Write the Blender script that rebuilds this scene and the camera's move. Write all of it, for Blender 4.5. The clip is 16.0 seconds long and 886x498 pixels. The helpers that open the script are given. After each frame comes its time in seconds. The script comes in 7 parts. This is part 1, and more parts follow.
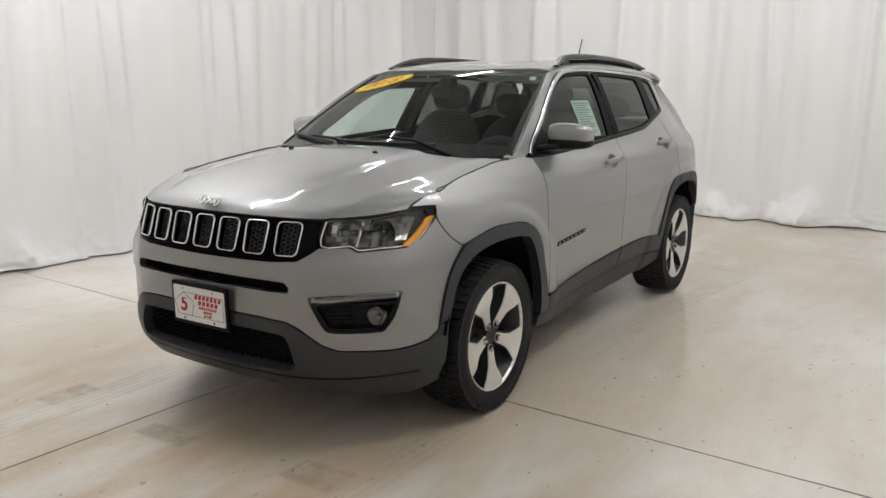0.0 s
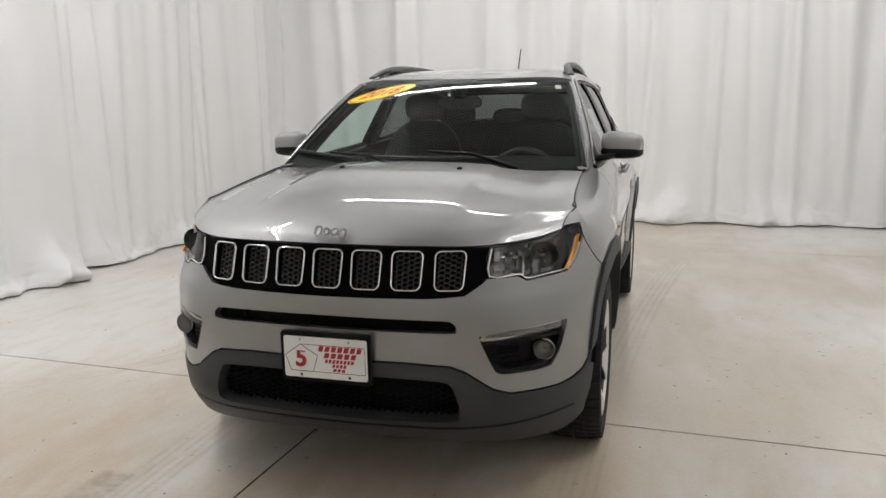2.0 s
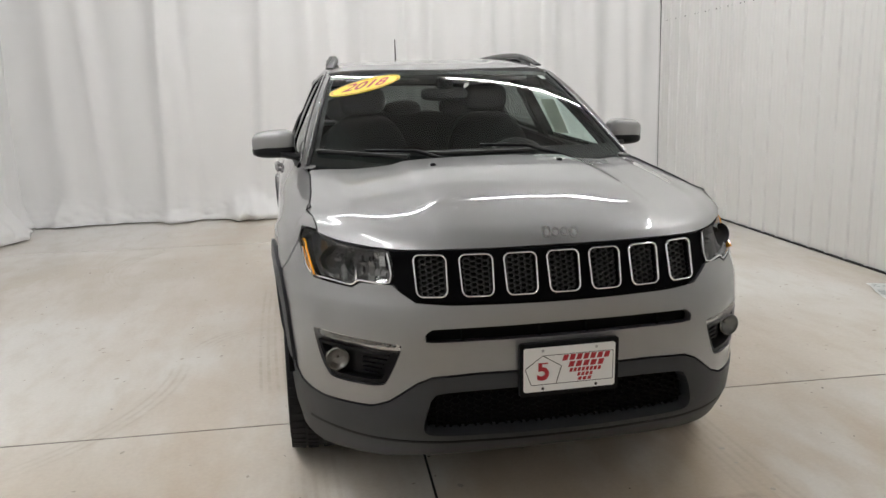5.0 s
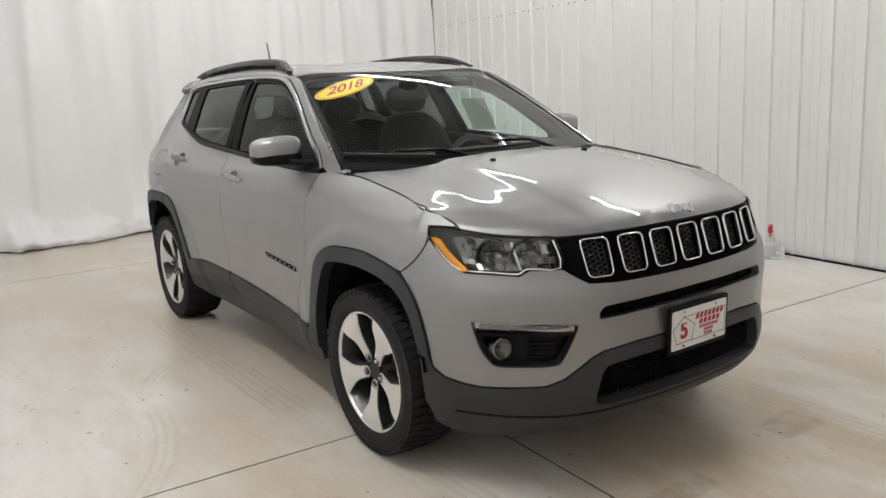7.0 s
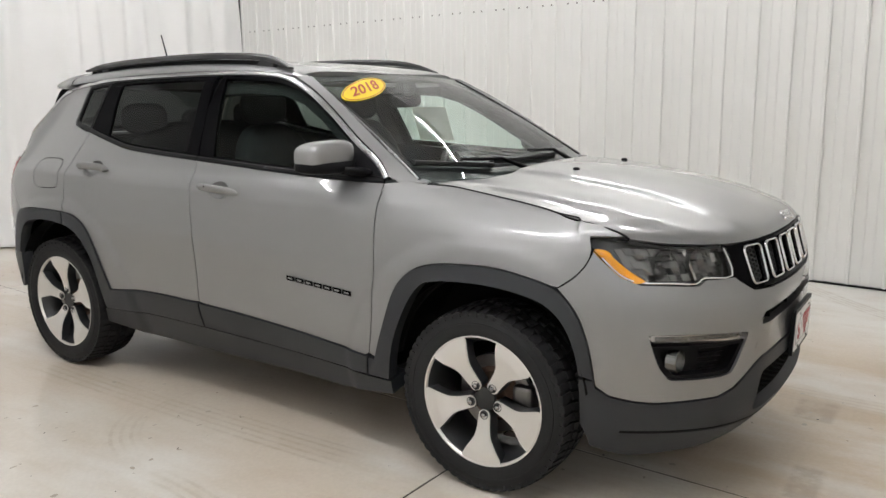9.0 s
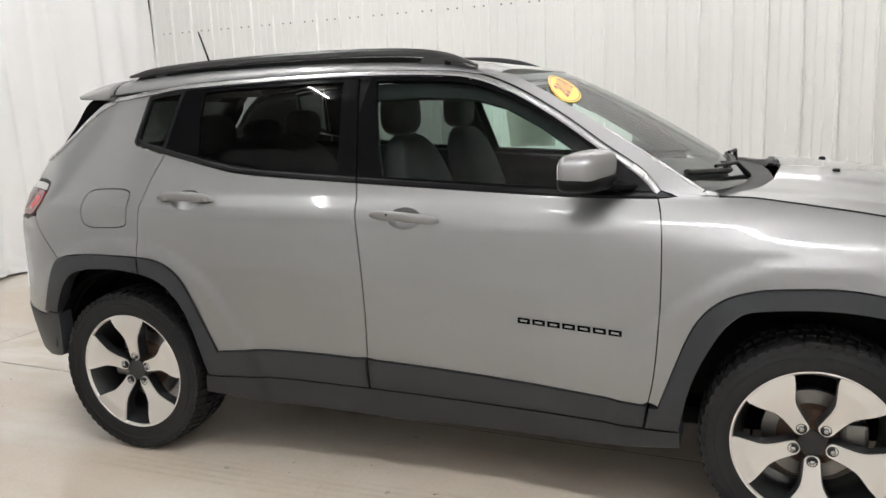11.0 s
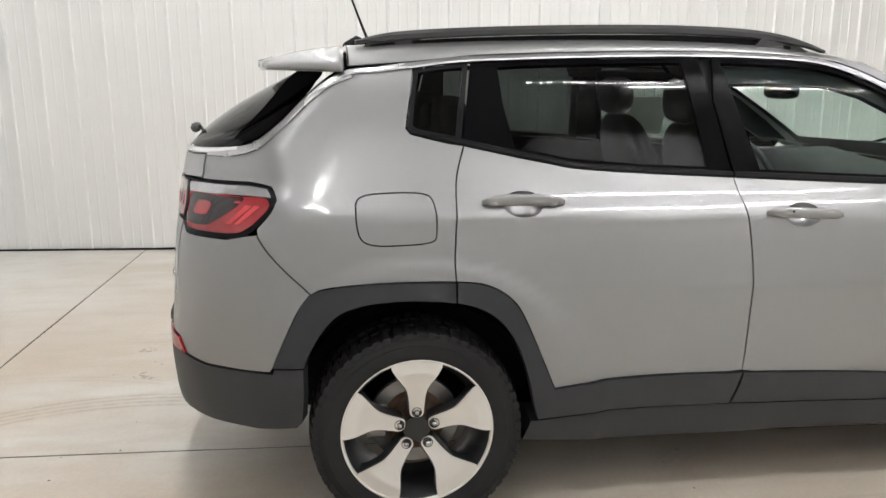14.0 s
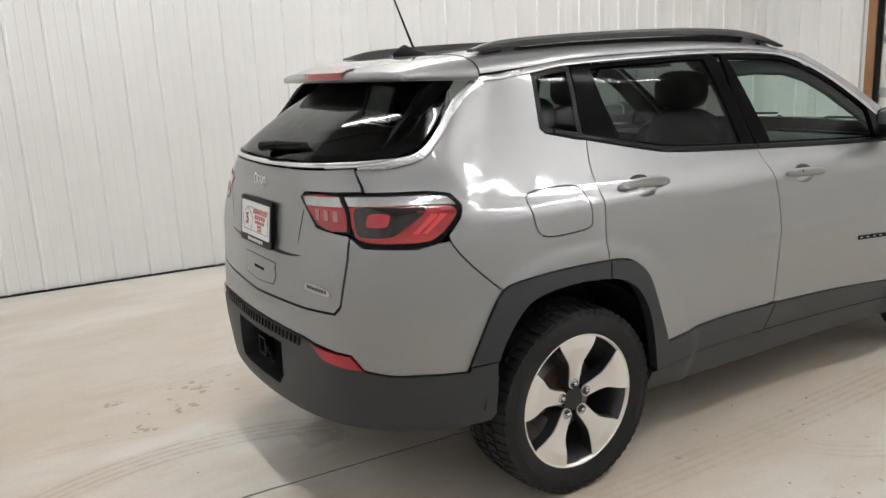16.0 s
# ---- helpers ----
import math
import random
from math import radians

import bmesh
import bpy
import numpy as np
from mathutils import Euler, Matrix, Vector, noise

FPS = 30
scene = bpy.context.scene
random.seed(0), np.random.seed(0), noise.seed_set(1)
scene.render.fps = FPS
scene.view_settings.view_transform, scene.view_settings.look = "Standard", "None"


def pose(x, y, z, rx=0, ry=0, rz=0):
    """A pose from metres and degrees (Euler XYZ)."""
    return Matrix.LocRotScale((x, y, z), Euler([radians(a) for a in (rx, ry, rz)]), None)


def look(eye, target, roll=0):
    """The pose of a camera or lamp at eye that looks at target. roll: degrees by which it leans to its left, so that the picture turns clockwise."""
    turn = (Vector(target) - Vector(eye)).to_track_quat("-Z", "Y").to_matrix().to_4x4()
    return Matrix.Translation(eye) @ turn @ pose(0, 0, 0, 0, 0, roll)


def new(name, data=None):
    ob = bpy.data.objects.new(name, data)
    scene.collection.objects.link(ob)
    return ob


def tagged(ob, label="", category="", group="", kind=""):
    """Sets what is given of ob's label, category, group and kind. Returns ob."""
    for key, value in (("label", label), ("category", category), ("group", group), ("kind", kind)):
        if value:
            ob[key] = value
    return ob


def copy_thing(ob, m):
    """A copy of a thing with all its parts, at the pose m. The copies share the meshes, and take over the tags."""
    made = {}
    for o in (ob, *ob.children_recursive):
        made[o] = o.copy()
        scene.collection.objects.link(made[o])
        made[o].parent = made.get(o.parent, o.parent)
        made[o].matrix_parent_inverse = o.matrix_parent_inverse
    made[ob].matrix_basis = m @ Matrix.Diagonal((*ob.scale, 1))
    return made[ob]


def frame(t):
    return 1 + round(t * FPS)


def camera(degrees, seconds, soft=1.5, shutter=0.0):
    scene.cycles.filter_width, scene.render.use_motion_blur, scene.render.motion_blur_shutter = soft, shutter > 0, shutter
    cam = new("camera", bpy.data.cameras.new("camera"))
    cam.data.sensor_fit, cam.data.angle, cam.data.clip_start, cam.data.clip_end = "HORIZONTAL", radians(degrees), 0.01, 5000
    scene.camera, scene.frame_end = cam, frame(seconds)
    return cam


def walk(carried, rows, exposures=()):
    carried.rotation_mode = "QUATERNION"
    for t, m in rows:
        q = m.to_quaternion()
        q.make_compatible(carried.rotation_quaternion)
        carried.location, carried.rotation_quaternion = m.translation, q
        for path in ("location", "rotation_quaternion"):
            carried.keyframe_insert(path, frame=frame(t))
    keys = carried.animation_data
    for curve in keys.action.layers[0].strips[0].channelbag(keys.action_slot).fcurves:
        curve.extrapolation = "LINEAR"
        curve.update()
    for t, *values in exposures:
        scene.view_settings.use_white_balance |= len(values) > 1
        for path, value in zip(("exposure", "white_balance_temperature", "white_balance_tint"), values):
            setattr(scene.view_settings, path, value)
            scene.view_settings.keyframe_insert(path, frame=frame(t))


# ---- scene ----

cam = camera(58.3, 16.0)
PATH = [
    (0, (2.558, -3.007, 1.403), (1.481, -1.365, 1.023), 0.3),
    (0.5, (2.234, -3.154, 1.426), (1.217, -1.476, 1.039), -0.1),
    (1, (1.853, -3.339, 1.427), (0.933, -1.606, 1.04), -0.1),
    (1.5, (1.478, -3.362, 1.395), (0.72, -1.547, 1.033), -0.2),
    (2, (1.093, -3.326, 1.395), (0.564, -1.43, 1.044), -0.5),
    (2.5, (0.711, -3.331, 1.397), (0.38, -1.394, 1.025), -0.6),
    (3, (0.398, -3.281, 1.371), (0.204, -1.326, 0.998), -0.4),
    (3.5, (0.171, -3.253, 1.395), (0.087, -1.292, 1.014), -0.5),
    (4, (-0.139, -3.268, 1.4), (-0.104, -1.305, 1.019), -0.6),
    (4.2, (-0.267, -3.266, 1.404), (-0.171, -1.304, 1.025), -0.8),
    (6.3, (-1.827, -2.942, 1.427), (-0.972, -1.177, 1.036), -2.4),
    (6.5, (-1.962, -2.88, 1.44), (-1.039, -1.149, 1.048), -2.6),
    (7, (-2.336, -2.696, 1.443), (-1.224, -1.081, 1.048), -2.9),
    (7.5, (-2.593, -2.441, 1.427), (-1.345, -0.93, 1.024), -2.6),
    (8, (-2.806, -2.156, 1.441), (-1.422, -0.766, 1.052), -1.9),
    (8.2, (-2.912, -2.01, 1.439), (-1.463, -0.686, 1.057), -1.6),
    (10.3, (-3.411, -0.36, 1.428), (-1.626, 0.456, 1.043), -1.1),
    (10.5, (-3.413, -0.186, 1.446), (-1.613, 0.596, 1.063), -1.5),
    (11, (-3.433, 0.253, 1.455), (-1.592, 0.939, 1.081), -2.3),
    (11.5, (-3.419, 0.689, 1.453), (-1.534, 1.25, 1.09), -2.1),
    (12, (-3.345, 1.104, 1.476), (-1.439, 1.587, 1.111), -1.8),
    (12.5, (-3.306, 1.559, 1.486), (-1.385, 1.948, 1.089), -1.8),
    (13, (-3.226, 1.981, 1.463), (-1.286, 2.232, 1.048), -1.6),
    (13.5, (-3.197, 2.413, 1.473), (-1.244, 2.435, 1.045), -0.9),
    (14, (-3.237, 2.899, 1.495), (-1.304, 2.615, 1.064), -0.2),
    (14.5, (-3.184, 3.351, 1.514), (-1.305, 2.827, 1.076), -0.4),
    (15, (-3.151, 3.776, 1.521), (-1.329, 3.107, 1.039), -2.4),
    (15.5, (-3.041, 4.113, 1.526), (-1.3, 3.254, 1.042), -2.8),
    (16, (-2.862, 4.423, 1.557), (-1.211, 3.387, 1.105), -2.8),
]
walk(cam, [(t, look(eye, aim, lean)) for t, eye, aim, lean in PATH], [(0, 0.02), (3.5, -0.03), (7.5, 0.05), (10.5, 0.26), (13, 0.42), (16, 0.20)])

# ---- light: the bay is closed, its strip lights do the work ----
world = bpy.data.worlds.new("world")
scene.world = world
world.use_nodes = True
world.node_tree.nodes["Background"].inputs["Color"].default_value = (0.05, 0.05, 0.05, 1)


# ---- materials ----
def material(name):
    m = bpy.data.materials.new(name)
    m.use_nodes = True
    return m, m.node_tree.nodes, m.node_tree.links, m.node_tree.nodes["Principled BSDF"]


def add(nodes, kind, **values):
    n = nodes.new(kind)
    for key, value in values.items():
        n.inputs[key.replace("_", " ")].default_value = value
    return n


def simple(name, colour, rough=0.5, metal=0.0, coat=0.0, grain=0.0, grain_scale=200.0, vary=0.08, vary_scale=6.0, spec=0.5):
    """A surface with a mottled colour at a large scale, a changing gloss and fine relief."""
    m, nodes, links, b = material(name)
    where = nodes.new("ShaderNodeTexCoord")
    big = add(nodes, "ShaderNodeTexNoise", Scale=vary_scale, Detail=5.0)
    links.new(where.outputs["Object"], big.inputs["Vector"])
    mix = nodes.new("ShaderNodeMix")
    mix.data_type = "RGBA"
    mix.inputs[6].default_value = [c * (1 - vary) for c in colour] + [1]
    mix.inputs[7].default_value = [min(1, c * (1 + vary)) for c in colour] + [1]
    links.new(big.outputs["Fac"], mix.inputs[0])
    links.new(mix.outputs[2], b.inputs["Base Color"])
    gloss = add(nodes, "ShaderNodeMapRange", To_Min=max(0.02, rough * 0.85), To_Max=min(1, rough * 1.15))
    links.new(big.outputs["Fac"], gloss.inputs["Value"])
    links.new(gloss.outputs["Result"], b.inputs["Roughness"])
    b.inputs["Metallic"].default_value = metal
    b.inputs["Coat Weight"].default_value = coat
    b.inputs["Coat Roughness"].default_value = 0.04
    b.inputs["Specular IOR Level"].default_value = spec
    if grain:
        fine = add(nodes, "ShaderNodeTexNoise", Scale=grain_scale, Detail=3.0)
        links.new(where.outputs["Object"], fine.inputs["Vector"])
        bump = add(nodes, "ShaderNodeBump", Strength=grain, Distance=0.002)
        links.new(fine.outputs["Fac"], bump.inputs["Height"])
        links.new(bump.outputs["Normal"], b.inputs["Normal"])
    return m


def pane(name, tint, reflect=0.03, rough=0.0):
    """A thin sheet of glass: it lets tinted light through and mirrors by its Fresnel gloss."""
    m, nodes, links, b = material(name)
    out = nodes["Material Output"]
    nodes.remove(b)
    clear = add(nodes, "ShaderNodeBsdfTransparent", Color=(*tint, 1))
    shine = add(nodes, "ShaderNodeBsdfGlossy", Color=(1, 1, 1, 1), Roughness=rough)
    edge = nodes.new("ShaderNodeLayerWeight")
    steep = nodes.new("ShaderNodeMath")
    steep.operation = "POWER"
    steep.inputs[1].default_value = 5.0
    links.new(edge.outputs["Facing"], steep.inputs[0])
    gloss = add(nodes, "ShaderNodeMapRange", To_Min=reflect, To_Max=0.7)
    links.new(steep.outputs[0], gloss.inputs["Value"])
    mix = nodes.new("ShaderNodeMixShader")
    links.new(gloss.outputs["Result"], mix.inputs[0])
    links.new(clear.outputs[0], mix.inputs[1])
    links.new(shine.outputs[0], mix.inputs[2])
    links.new(mix.outputs[0], out.inputs["Surface"])
    return m


def lamp_material(name, colour, strength):
    m, nodes, links, b = material(name)
    b.inputs["Base Color"].default_value = (*colour, 1)
    b.inputs["Emission Color"].default_value = (*colour, 1)
    b.inputs["Emission Strength"].default_value = strength
    return m


def paint_material():
    """Silver metallic lacquer: fine flakes under a clear coat."""
    m, nodes, links, b = material("silver_paint")
    where = nodes.new("ShaderNodeTexCoord")
    flakes = add(nodes, "ShaderNodeTexNoise", Scale=900.0, Detail=2.0)
    dust = add(nodes, "ShaderNodeTexNoise", Scale=3.0, Detail=6.0)
    links.new(where.outputs["Object"], flakes.inputs["Vector"])
    links.new(where.outputs["Object"], dust.inputs["Vector"])
    mix = nodes.new("ShaderNodeMix")
    mix.data_type = "RGBA"
    mix.inputs[6].default_value = (0.258, 0.256, 0.261, 1)
    mix.inputs[7].default_value = (0.316, 0.313, 0.319, 1)
    links.new(flakes.outputs["Fac"], mix.inputs[0])
    links.new(mix.outputs[2], b.inputs["Base Color"])
    gloss = add(nodes, "ShaderNodeMapRange", To_Min=0.46, To_Max=0.51)
    links.new(dust.outputs["Fac"], gloss.inputs["Value"])
    links.new(gloss.outputs["Result"], b.inputs["Roughness"])
    film = add(nodes, "ShaderNodeMapRange", To_Min=0.02, To_Max=0.06)
    links.new(dust.outputs["Fac"], film.inputs["Value"])
    links.new(film.outputs["Result"], b.inputs["Coat Roughness"])
    b.inputs["Metallic"].default_value = 0.88
    b.inputs["Coat Weight"].default_value = 1.0
    return m


def concrete_material():
    """Sealed pale concrete: soft warm clouds, trowel sweeps, dusty tyre tracks, small scuffs and a worn shine."""
    m, nodes, links, b = material("sealed_concrete")
    where = nodes.new("ShaderNodeNewGeometry")
    turn = nodes.new("ShaderNodeMapping")
    turn.inputs["Rotation"].default_value = (0, 0, 0.06)
    turn.inputs["Scale"].default_value = (1.7, 0.60, 1.0)
    links.new(where.outputs["Position"], turn.inputs["Vector"])

    def blend(kind, fac, a, b_):
        n = nodes.new("ShaderNodeMix")
        n.data_type, n.blend_type = "RGBA", kind
        for socket, value in ((n.inputs[0], fac), (n.inputs[6], a), (n.inputs[7], b_)):
            if isinstance(value, (tuple, float)):
                socket.default_value = value
            else:
                links.new(value, socket)
        return n.outputs[2]

    def spread(value, lo, hi, a=0.0, b_=1.0):
        n = add(nodes, "ShaderNodeMapRange", From_Min=lo, From_Max=hi, To_Min=a, To_Max=b_)
        n.interpolation_type = "SMOOTHSTEP"
        links.new(value, n.inputs["Value"])
        return n.outputs["Result"]

    cloud = add(nodes, "ShaderNodeTexNoise", Scale=0.42, Detail=4.0, Roughness=0.5)
    sweep = add(nodes, "ShaderNodeTexNoise", Scale=1.1, Detail=5.0, Roughness=0.55)
    streak = add(nodes, "ShaderNodeTexNoise", Scale=5.0, Detail=3.0, Roughness=0.55)
    speck = add(nodes, "ShaderNodeTexNoise", Scale=60.0, Detail=3.0)
    scuff = add(nodes, "ShaderNodeTexNoise", Scale=13.0, Detail=3.0, Roughness=0.6)
    links.new(where.outputs["Position"], cloud.inputs["Vector"])
    links.new(turn.outputs["Vector"], sweep.inputs["Vector"])
    links.new(turn.outputs["Vector"], streak.inputs["Vector"])
    links.new(where.outputs["Position"], speck.inputs["Vector"])
    links.new(where.outputs["Position"], scuff.inputs["Vector"])
    base = blend("MIX", spread(cloud.outputs["Fac"], 0.38, 0.60), (0.665, 0.60, 0.51, 1), (0.80, 0.778, 0.73, 1))
    base = blend("MIX", spread(sweep.outputs["Fac"], 0.38, 0.70, 0.0, 0.55), base, (0.83, 0.815, 0.78, 1))
    base = blend("MIX", spread(streak.outputs["Fac"], 0.42, 0.72, 0.0, 0.24), base, (0.56, 0.48, 0.38, 1))
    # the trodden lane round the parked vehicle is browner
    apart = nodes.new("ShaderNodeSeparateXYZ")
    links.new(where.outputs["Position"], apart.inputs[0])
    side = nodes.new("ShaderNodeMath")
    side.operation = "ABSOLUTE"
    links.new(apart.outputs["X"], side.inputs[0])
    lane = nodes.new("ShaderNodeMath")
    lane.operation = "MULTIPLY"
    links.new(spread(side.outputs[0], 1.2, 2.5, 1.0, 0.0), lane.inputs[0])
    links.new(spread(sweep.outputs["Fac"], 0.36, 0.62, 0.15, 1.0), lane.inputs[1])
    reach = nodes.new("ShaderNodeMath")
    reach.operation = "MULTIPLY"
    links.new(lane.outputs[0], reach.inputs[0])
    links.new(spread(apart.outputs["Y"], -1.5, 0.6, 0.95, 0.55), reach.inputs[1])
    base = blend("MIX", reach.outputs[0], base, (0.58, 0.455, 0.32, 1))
    # ribbed arcs where tyres turned on the dusty floor
    tracks = (
        ((-0.97, 3.75), 1.23, 1.44, 3.05, 4.60, 1.3), ((-0.90, 4.30), 1.52, 1.64, 3.60, 4.70, 0.7), ((-20.0, 4.2), 20.26, 20.46, 4.4, 6.0, 0.8),
        ((30.0, 1.8), 30.86, 31.08, 0.5, 2.8, 1.2), ((-0.90, 1.25), 0.42, 0.60, 1.34, 1.85, 1.4), ((-2.9, 1.1), 1.35, 1.52, -0.6, 1.2, 0.8),
        ((30.0, -1.2), 29.08, 29.30, -3.2, 4.2, 0.9), ((-30.0, -1.0), 29.08, 29.32, -3.2, 0.0, 0.9), ((6.2, -4.0), 4.55, 4.76, -3.5, 0.5, 1.0), ((-4.8, -1.4), 1.75, 1.95, -3.0, 0.0, 1.0),
        ((-0.10, -6.0), 5.00, 5.16, -1.06, -0.80, 0.8),
    )
    for centre, r0, r1, y0, y1, deep in tracks:
        gap = nodes.new("ShaderNodeVectorMath")
        gap.operation = "DISTANCE"
        gap.inputs[1].default_value = (*centre, 0)
        links.new(where.outputs["Position"], gap.inputs[0])
        inner = spread(gap.outputs["Value"], r0, r0 + 0.03)
        outer = spread(gap.outputs["Value"], r1 - 0.03, r1, 1.0, 0.0)
        groove = nodes.new("ShaderNodeMath")
        groove.operation = "SINE"
        scale = nodes.new("ShaderNodeMath")
        scale.operation = "MULTIPLY"
        scale.inputs[1].default_value = 2 * math.pi / 0.042
        links.new(gap.outputs["Value"], scale.inputs[0])
        links.new(scale.outputs[0], groove.inputs[0])
        amount = spread(groove.outputs[0], -0.3, 0.9, 0.14 * deep, 0.42 * deep)
        for factor in (inner, outer, spread(apart.outputs["Y"], y0, y0 + 0.25), spread(apart.outputs["Y"], y1 - 0.25, y1, 1.0, 0.0), spread(scuff.outputs["Fac"], 0.30, 0.62, 0.35, 1.0), spread(cloud.outputs["Fac"], 0.40, 0.55, 0.25, 1.0)):
            times = nodes.new("ShaderNodeMath")
            times.operation = "MULTIPLY"
            links.new(amount, times.inputs[0])
            links.new(factor, times.inputs[1])
            amount = times.outputs[0]
        base = blend("MIX", amount, base, (0.47, 0.40, 0.31, 1))
    # square prints where tyres stood for a while
    for cx, cy, hx, hy in ((-0.94, -0.96, 0.08, 0.13), (0.62, -0.92, 0.13, 0.09), (-0.16, -1.00, 0.15, 0.06), (0.15, 3.21, 0.12, 0.10)):
        amount = None
        for axis, c, h in (("X", cx, hx), ("Y", cy, hy)):
            off = nodes.new("ShaderNodeMath")
            off.operation = "SUBTRACT"
            off.inputs[1].default_value = c
            links.new(apart.outputs[axis], off.inputs[0])
            far = nodes.new("ShaderNodeMath")
            far.operation = "ABSOLUTE"
            links.new(off.outputs[0], far.inputs[0])
            edge = spread(far.outputs[0], h - 0.02, h + 0.012, 0.45 if amount is None else 1.0, 0.0)
            for other in ((amount,) if amount else (spread(scuff.outputs["Fac"], 0.32, 0.60, 0.3, 1.0),)):
                times = nodes.new("ShaderNodeMath")
                times.operation = "MULTIPLY"
                links.new(edge, times.inputs[0])
                links.new(other, times.inputs[1])
                amount = times.outputs[0]
        base = blend("MIX", amount, base, (0.36, 0.29, 0.22, 1))
    base = blend("MULTIPLY", 0.14, base, speck.outputs["Fac"])
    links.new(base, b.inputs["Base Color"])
    # the sealer is worn in patches: mirror-smooth here, dusty there
    wear = add(nodes, "ShaderNodeTexNoise", Scale=0.7, Detail=4.0, Roughness=0.55)
    links.new(turn.outputs["Vector"], wear.inputs["Vector"])
    dull = nodes.new("ShaderNodeMath")
    dull.operation = "ADD"
    links.new(spread(wear.outputs["Fac"], 0.30, 0.72, 0.17, 0.225), dull.inputs[0])
    links.new(spread(streak.outputs["Fac"], 0.35, 0.80, 0.0, 0.03), dull.inputs[1])
    links.new(dull.outputs[0], b.inputs["Roughness"])
    swell = add(nodes, "ShaderNodeTexNoise", Scale=7.0, Detail=2.0)
    links.new(where.outputs["Position"], swell.inputs["Vector"])
    rise = add(nodes, "ShaderNodeBump", Strength=0.05, Distance=0.003)
    links.new(swell.outputs["Fac"], rise.inputs["Height"])
    links.new(rise.outputs["Normal"], b.inputs["Normal"])
    return m


PAINT = paint_material()
CLADDING = simple("black_plastic", (0.019, 0.021, 0.025), 0.5, grain=0.25, grain_scale=420, vary=0.12)
GLOSS_BLACK = simple("gloss_black", (0.004, 0.004, 0.0045), 0.18, spec=0.015)
TRIM_BLACK = simple("trim_black", (0.006, 0.006, 0.007), 0.40, spec=0.12)
DARK = simple("dark_void", (0.006, 0.006, 0.006), 0.9, spec=0.08)
CHROME = simple("chrome", (0.78, 0.78, 0.79), 0.09, metal=1.0, vary=0.02)
SATIN_CHROME = simple("satin_chrome", (0.50, 0.50, 0.505), 0.26, metal=1.0, vary=0.03)
WIND_GLASS = pane("windscreen_glass", (0.79, 0.85, 0.825), 0.05)
FRONT_GLASS = pane("door_glass", (0.73, 0.86, 0.81), 0.014)
TINTED_GLASS = pane("privacy_glass", (0.19, 0.21, 0.20), 0.016)
REAR_GLASS = pane("rear_privacy_glass", (0.12, 0.13, 0.125), 0.012)
CLEAR_LENS = pane("lamp_lens", (0.95, 0.95, 0.95), 0.03)
RED_LENS = simple("red_lens", (0.30, 0.006, 0.012), 0.16, coat=0.6, vary=0.15, vary_scale=30)
RED_GLOW = simple("red_reflector", (0.27, 0.008, 0.013), 0.22, coat=0.6, vary=0.2, vary_scale=120)
RAIL_BLACK = simple("rail_black", (0.030, 0.030, 0.031), 0.36, vary=0.06)
BAR_RED = simple("bright_red_bar", (0.58, 0.035, 0.045), 0.2, coat=0.5)
BAR_PINK = simple("pale_light_bar", (0.33, 0.11, 0.12), 0.2, coat=0.5)
SMOKE_LENS = simple("smoke_lens", (0.016, 0.010, 0.011), 0.14, coat=0.1)
CLEAR_BAND = simple("clear_band", (0.42, 0.42, 0.42), 0.12, metal=0.5, coat=1.0, vary=0.2, vary_scale=40)
AMBER = simple("amber_lens", (0.90, 0.36, 0.012), 0.2, coat=1.0, vary=0.15, vary_scale=60)
FACET = simple("lamp_facet", (0.20, 0.20, 0.197), 0.20, metal=1.0, vary=0.1, vary_scale=60)
REFLECTOR = simple("lamp_reflector", (0.50, 0.50, 0.50), 0.14, metal=1.0, vary=0.15, vary_scale=40)
LAMP_INSIDE = simple("lamp_housing", (0.10, 0.10, 0.099), 0.20, metal=0.7)
RUBBER = simple("tyre_rubber", (0.012, 0.012, 0.013), 0.7, grain=0.3, grain_scale=300, vary=0.25, vary_scale=12, spec=0.3)
ALLOY = simple("machined_alloy", (0.72, 0.70, 0.67), 0.36, metal=0.6, grain=0.05, grain_scale=500, vary=0.04)
RIM_DARK = simple("rim_grey", (0.020, 0.021, 0.023), 0.35, coat=0.4)
STEEL = simple("brake_steel", (0.26, 0.25, 0.24), 0.35, metal=0.9, vary=0.2, vary_scale=20)
RUST = simple("rusty_hub", (0.11, 0.065, 0.045), 0.8, vary=0.5, vary_scale=25)
SEAT = simple("seat_cloth", (0.012, 0.012, 0.013), 0.6, spec=0.12)
DASH = simple("dash_plastic", (0.021, 0.021, 0.022), 0.65)
LINER = simple("headliner", (0.30, 0.30, 0.29), 0.9)
PLATE_WHITE = simple("plate_white", (0.78, 0.78, 0.77), 0.35, vary=0.02)
PLATE_RED = simple("plate_red", (0.42, 0.02, 0.03), 0.4)
INK = simple("ink_black", (0.012, 0.012, 0.012), 0.5)
STICKER_YELLOW = simple("sticker_yellow", (0.85, 0.66, 0.012), 0.4, vary=0.02)
STICKER_RED = simple("sticker_red", (0.42, 0.03, 0.01), 0.4)
PAPER = simple("paper", (0.72, 0.74, 0.72), 0.7, vary=0.04)
SHEET = simple("thin_paper", (0.72, 0.74, 0.70), 0.7, vary=0.04)
_n, _l = SHEET.node_tree.nodes, SHEET.node_tree.links
_out = next(n for n in _n if n.type == "OUTPUT_MATERIAL")
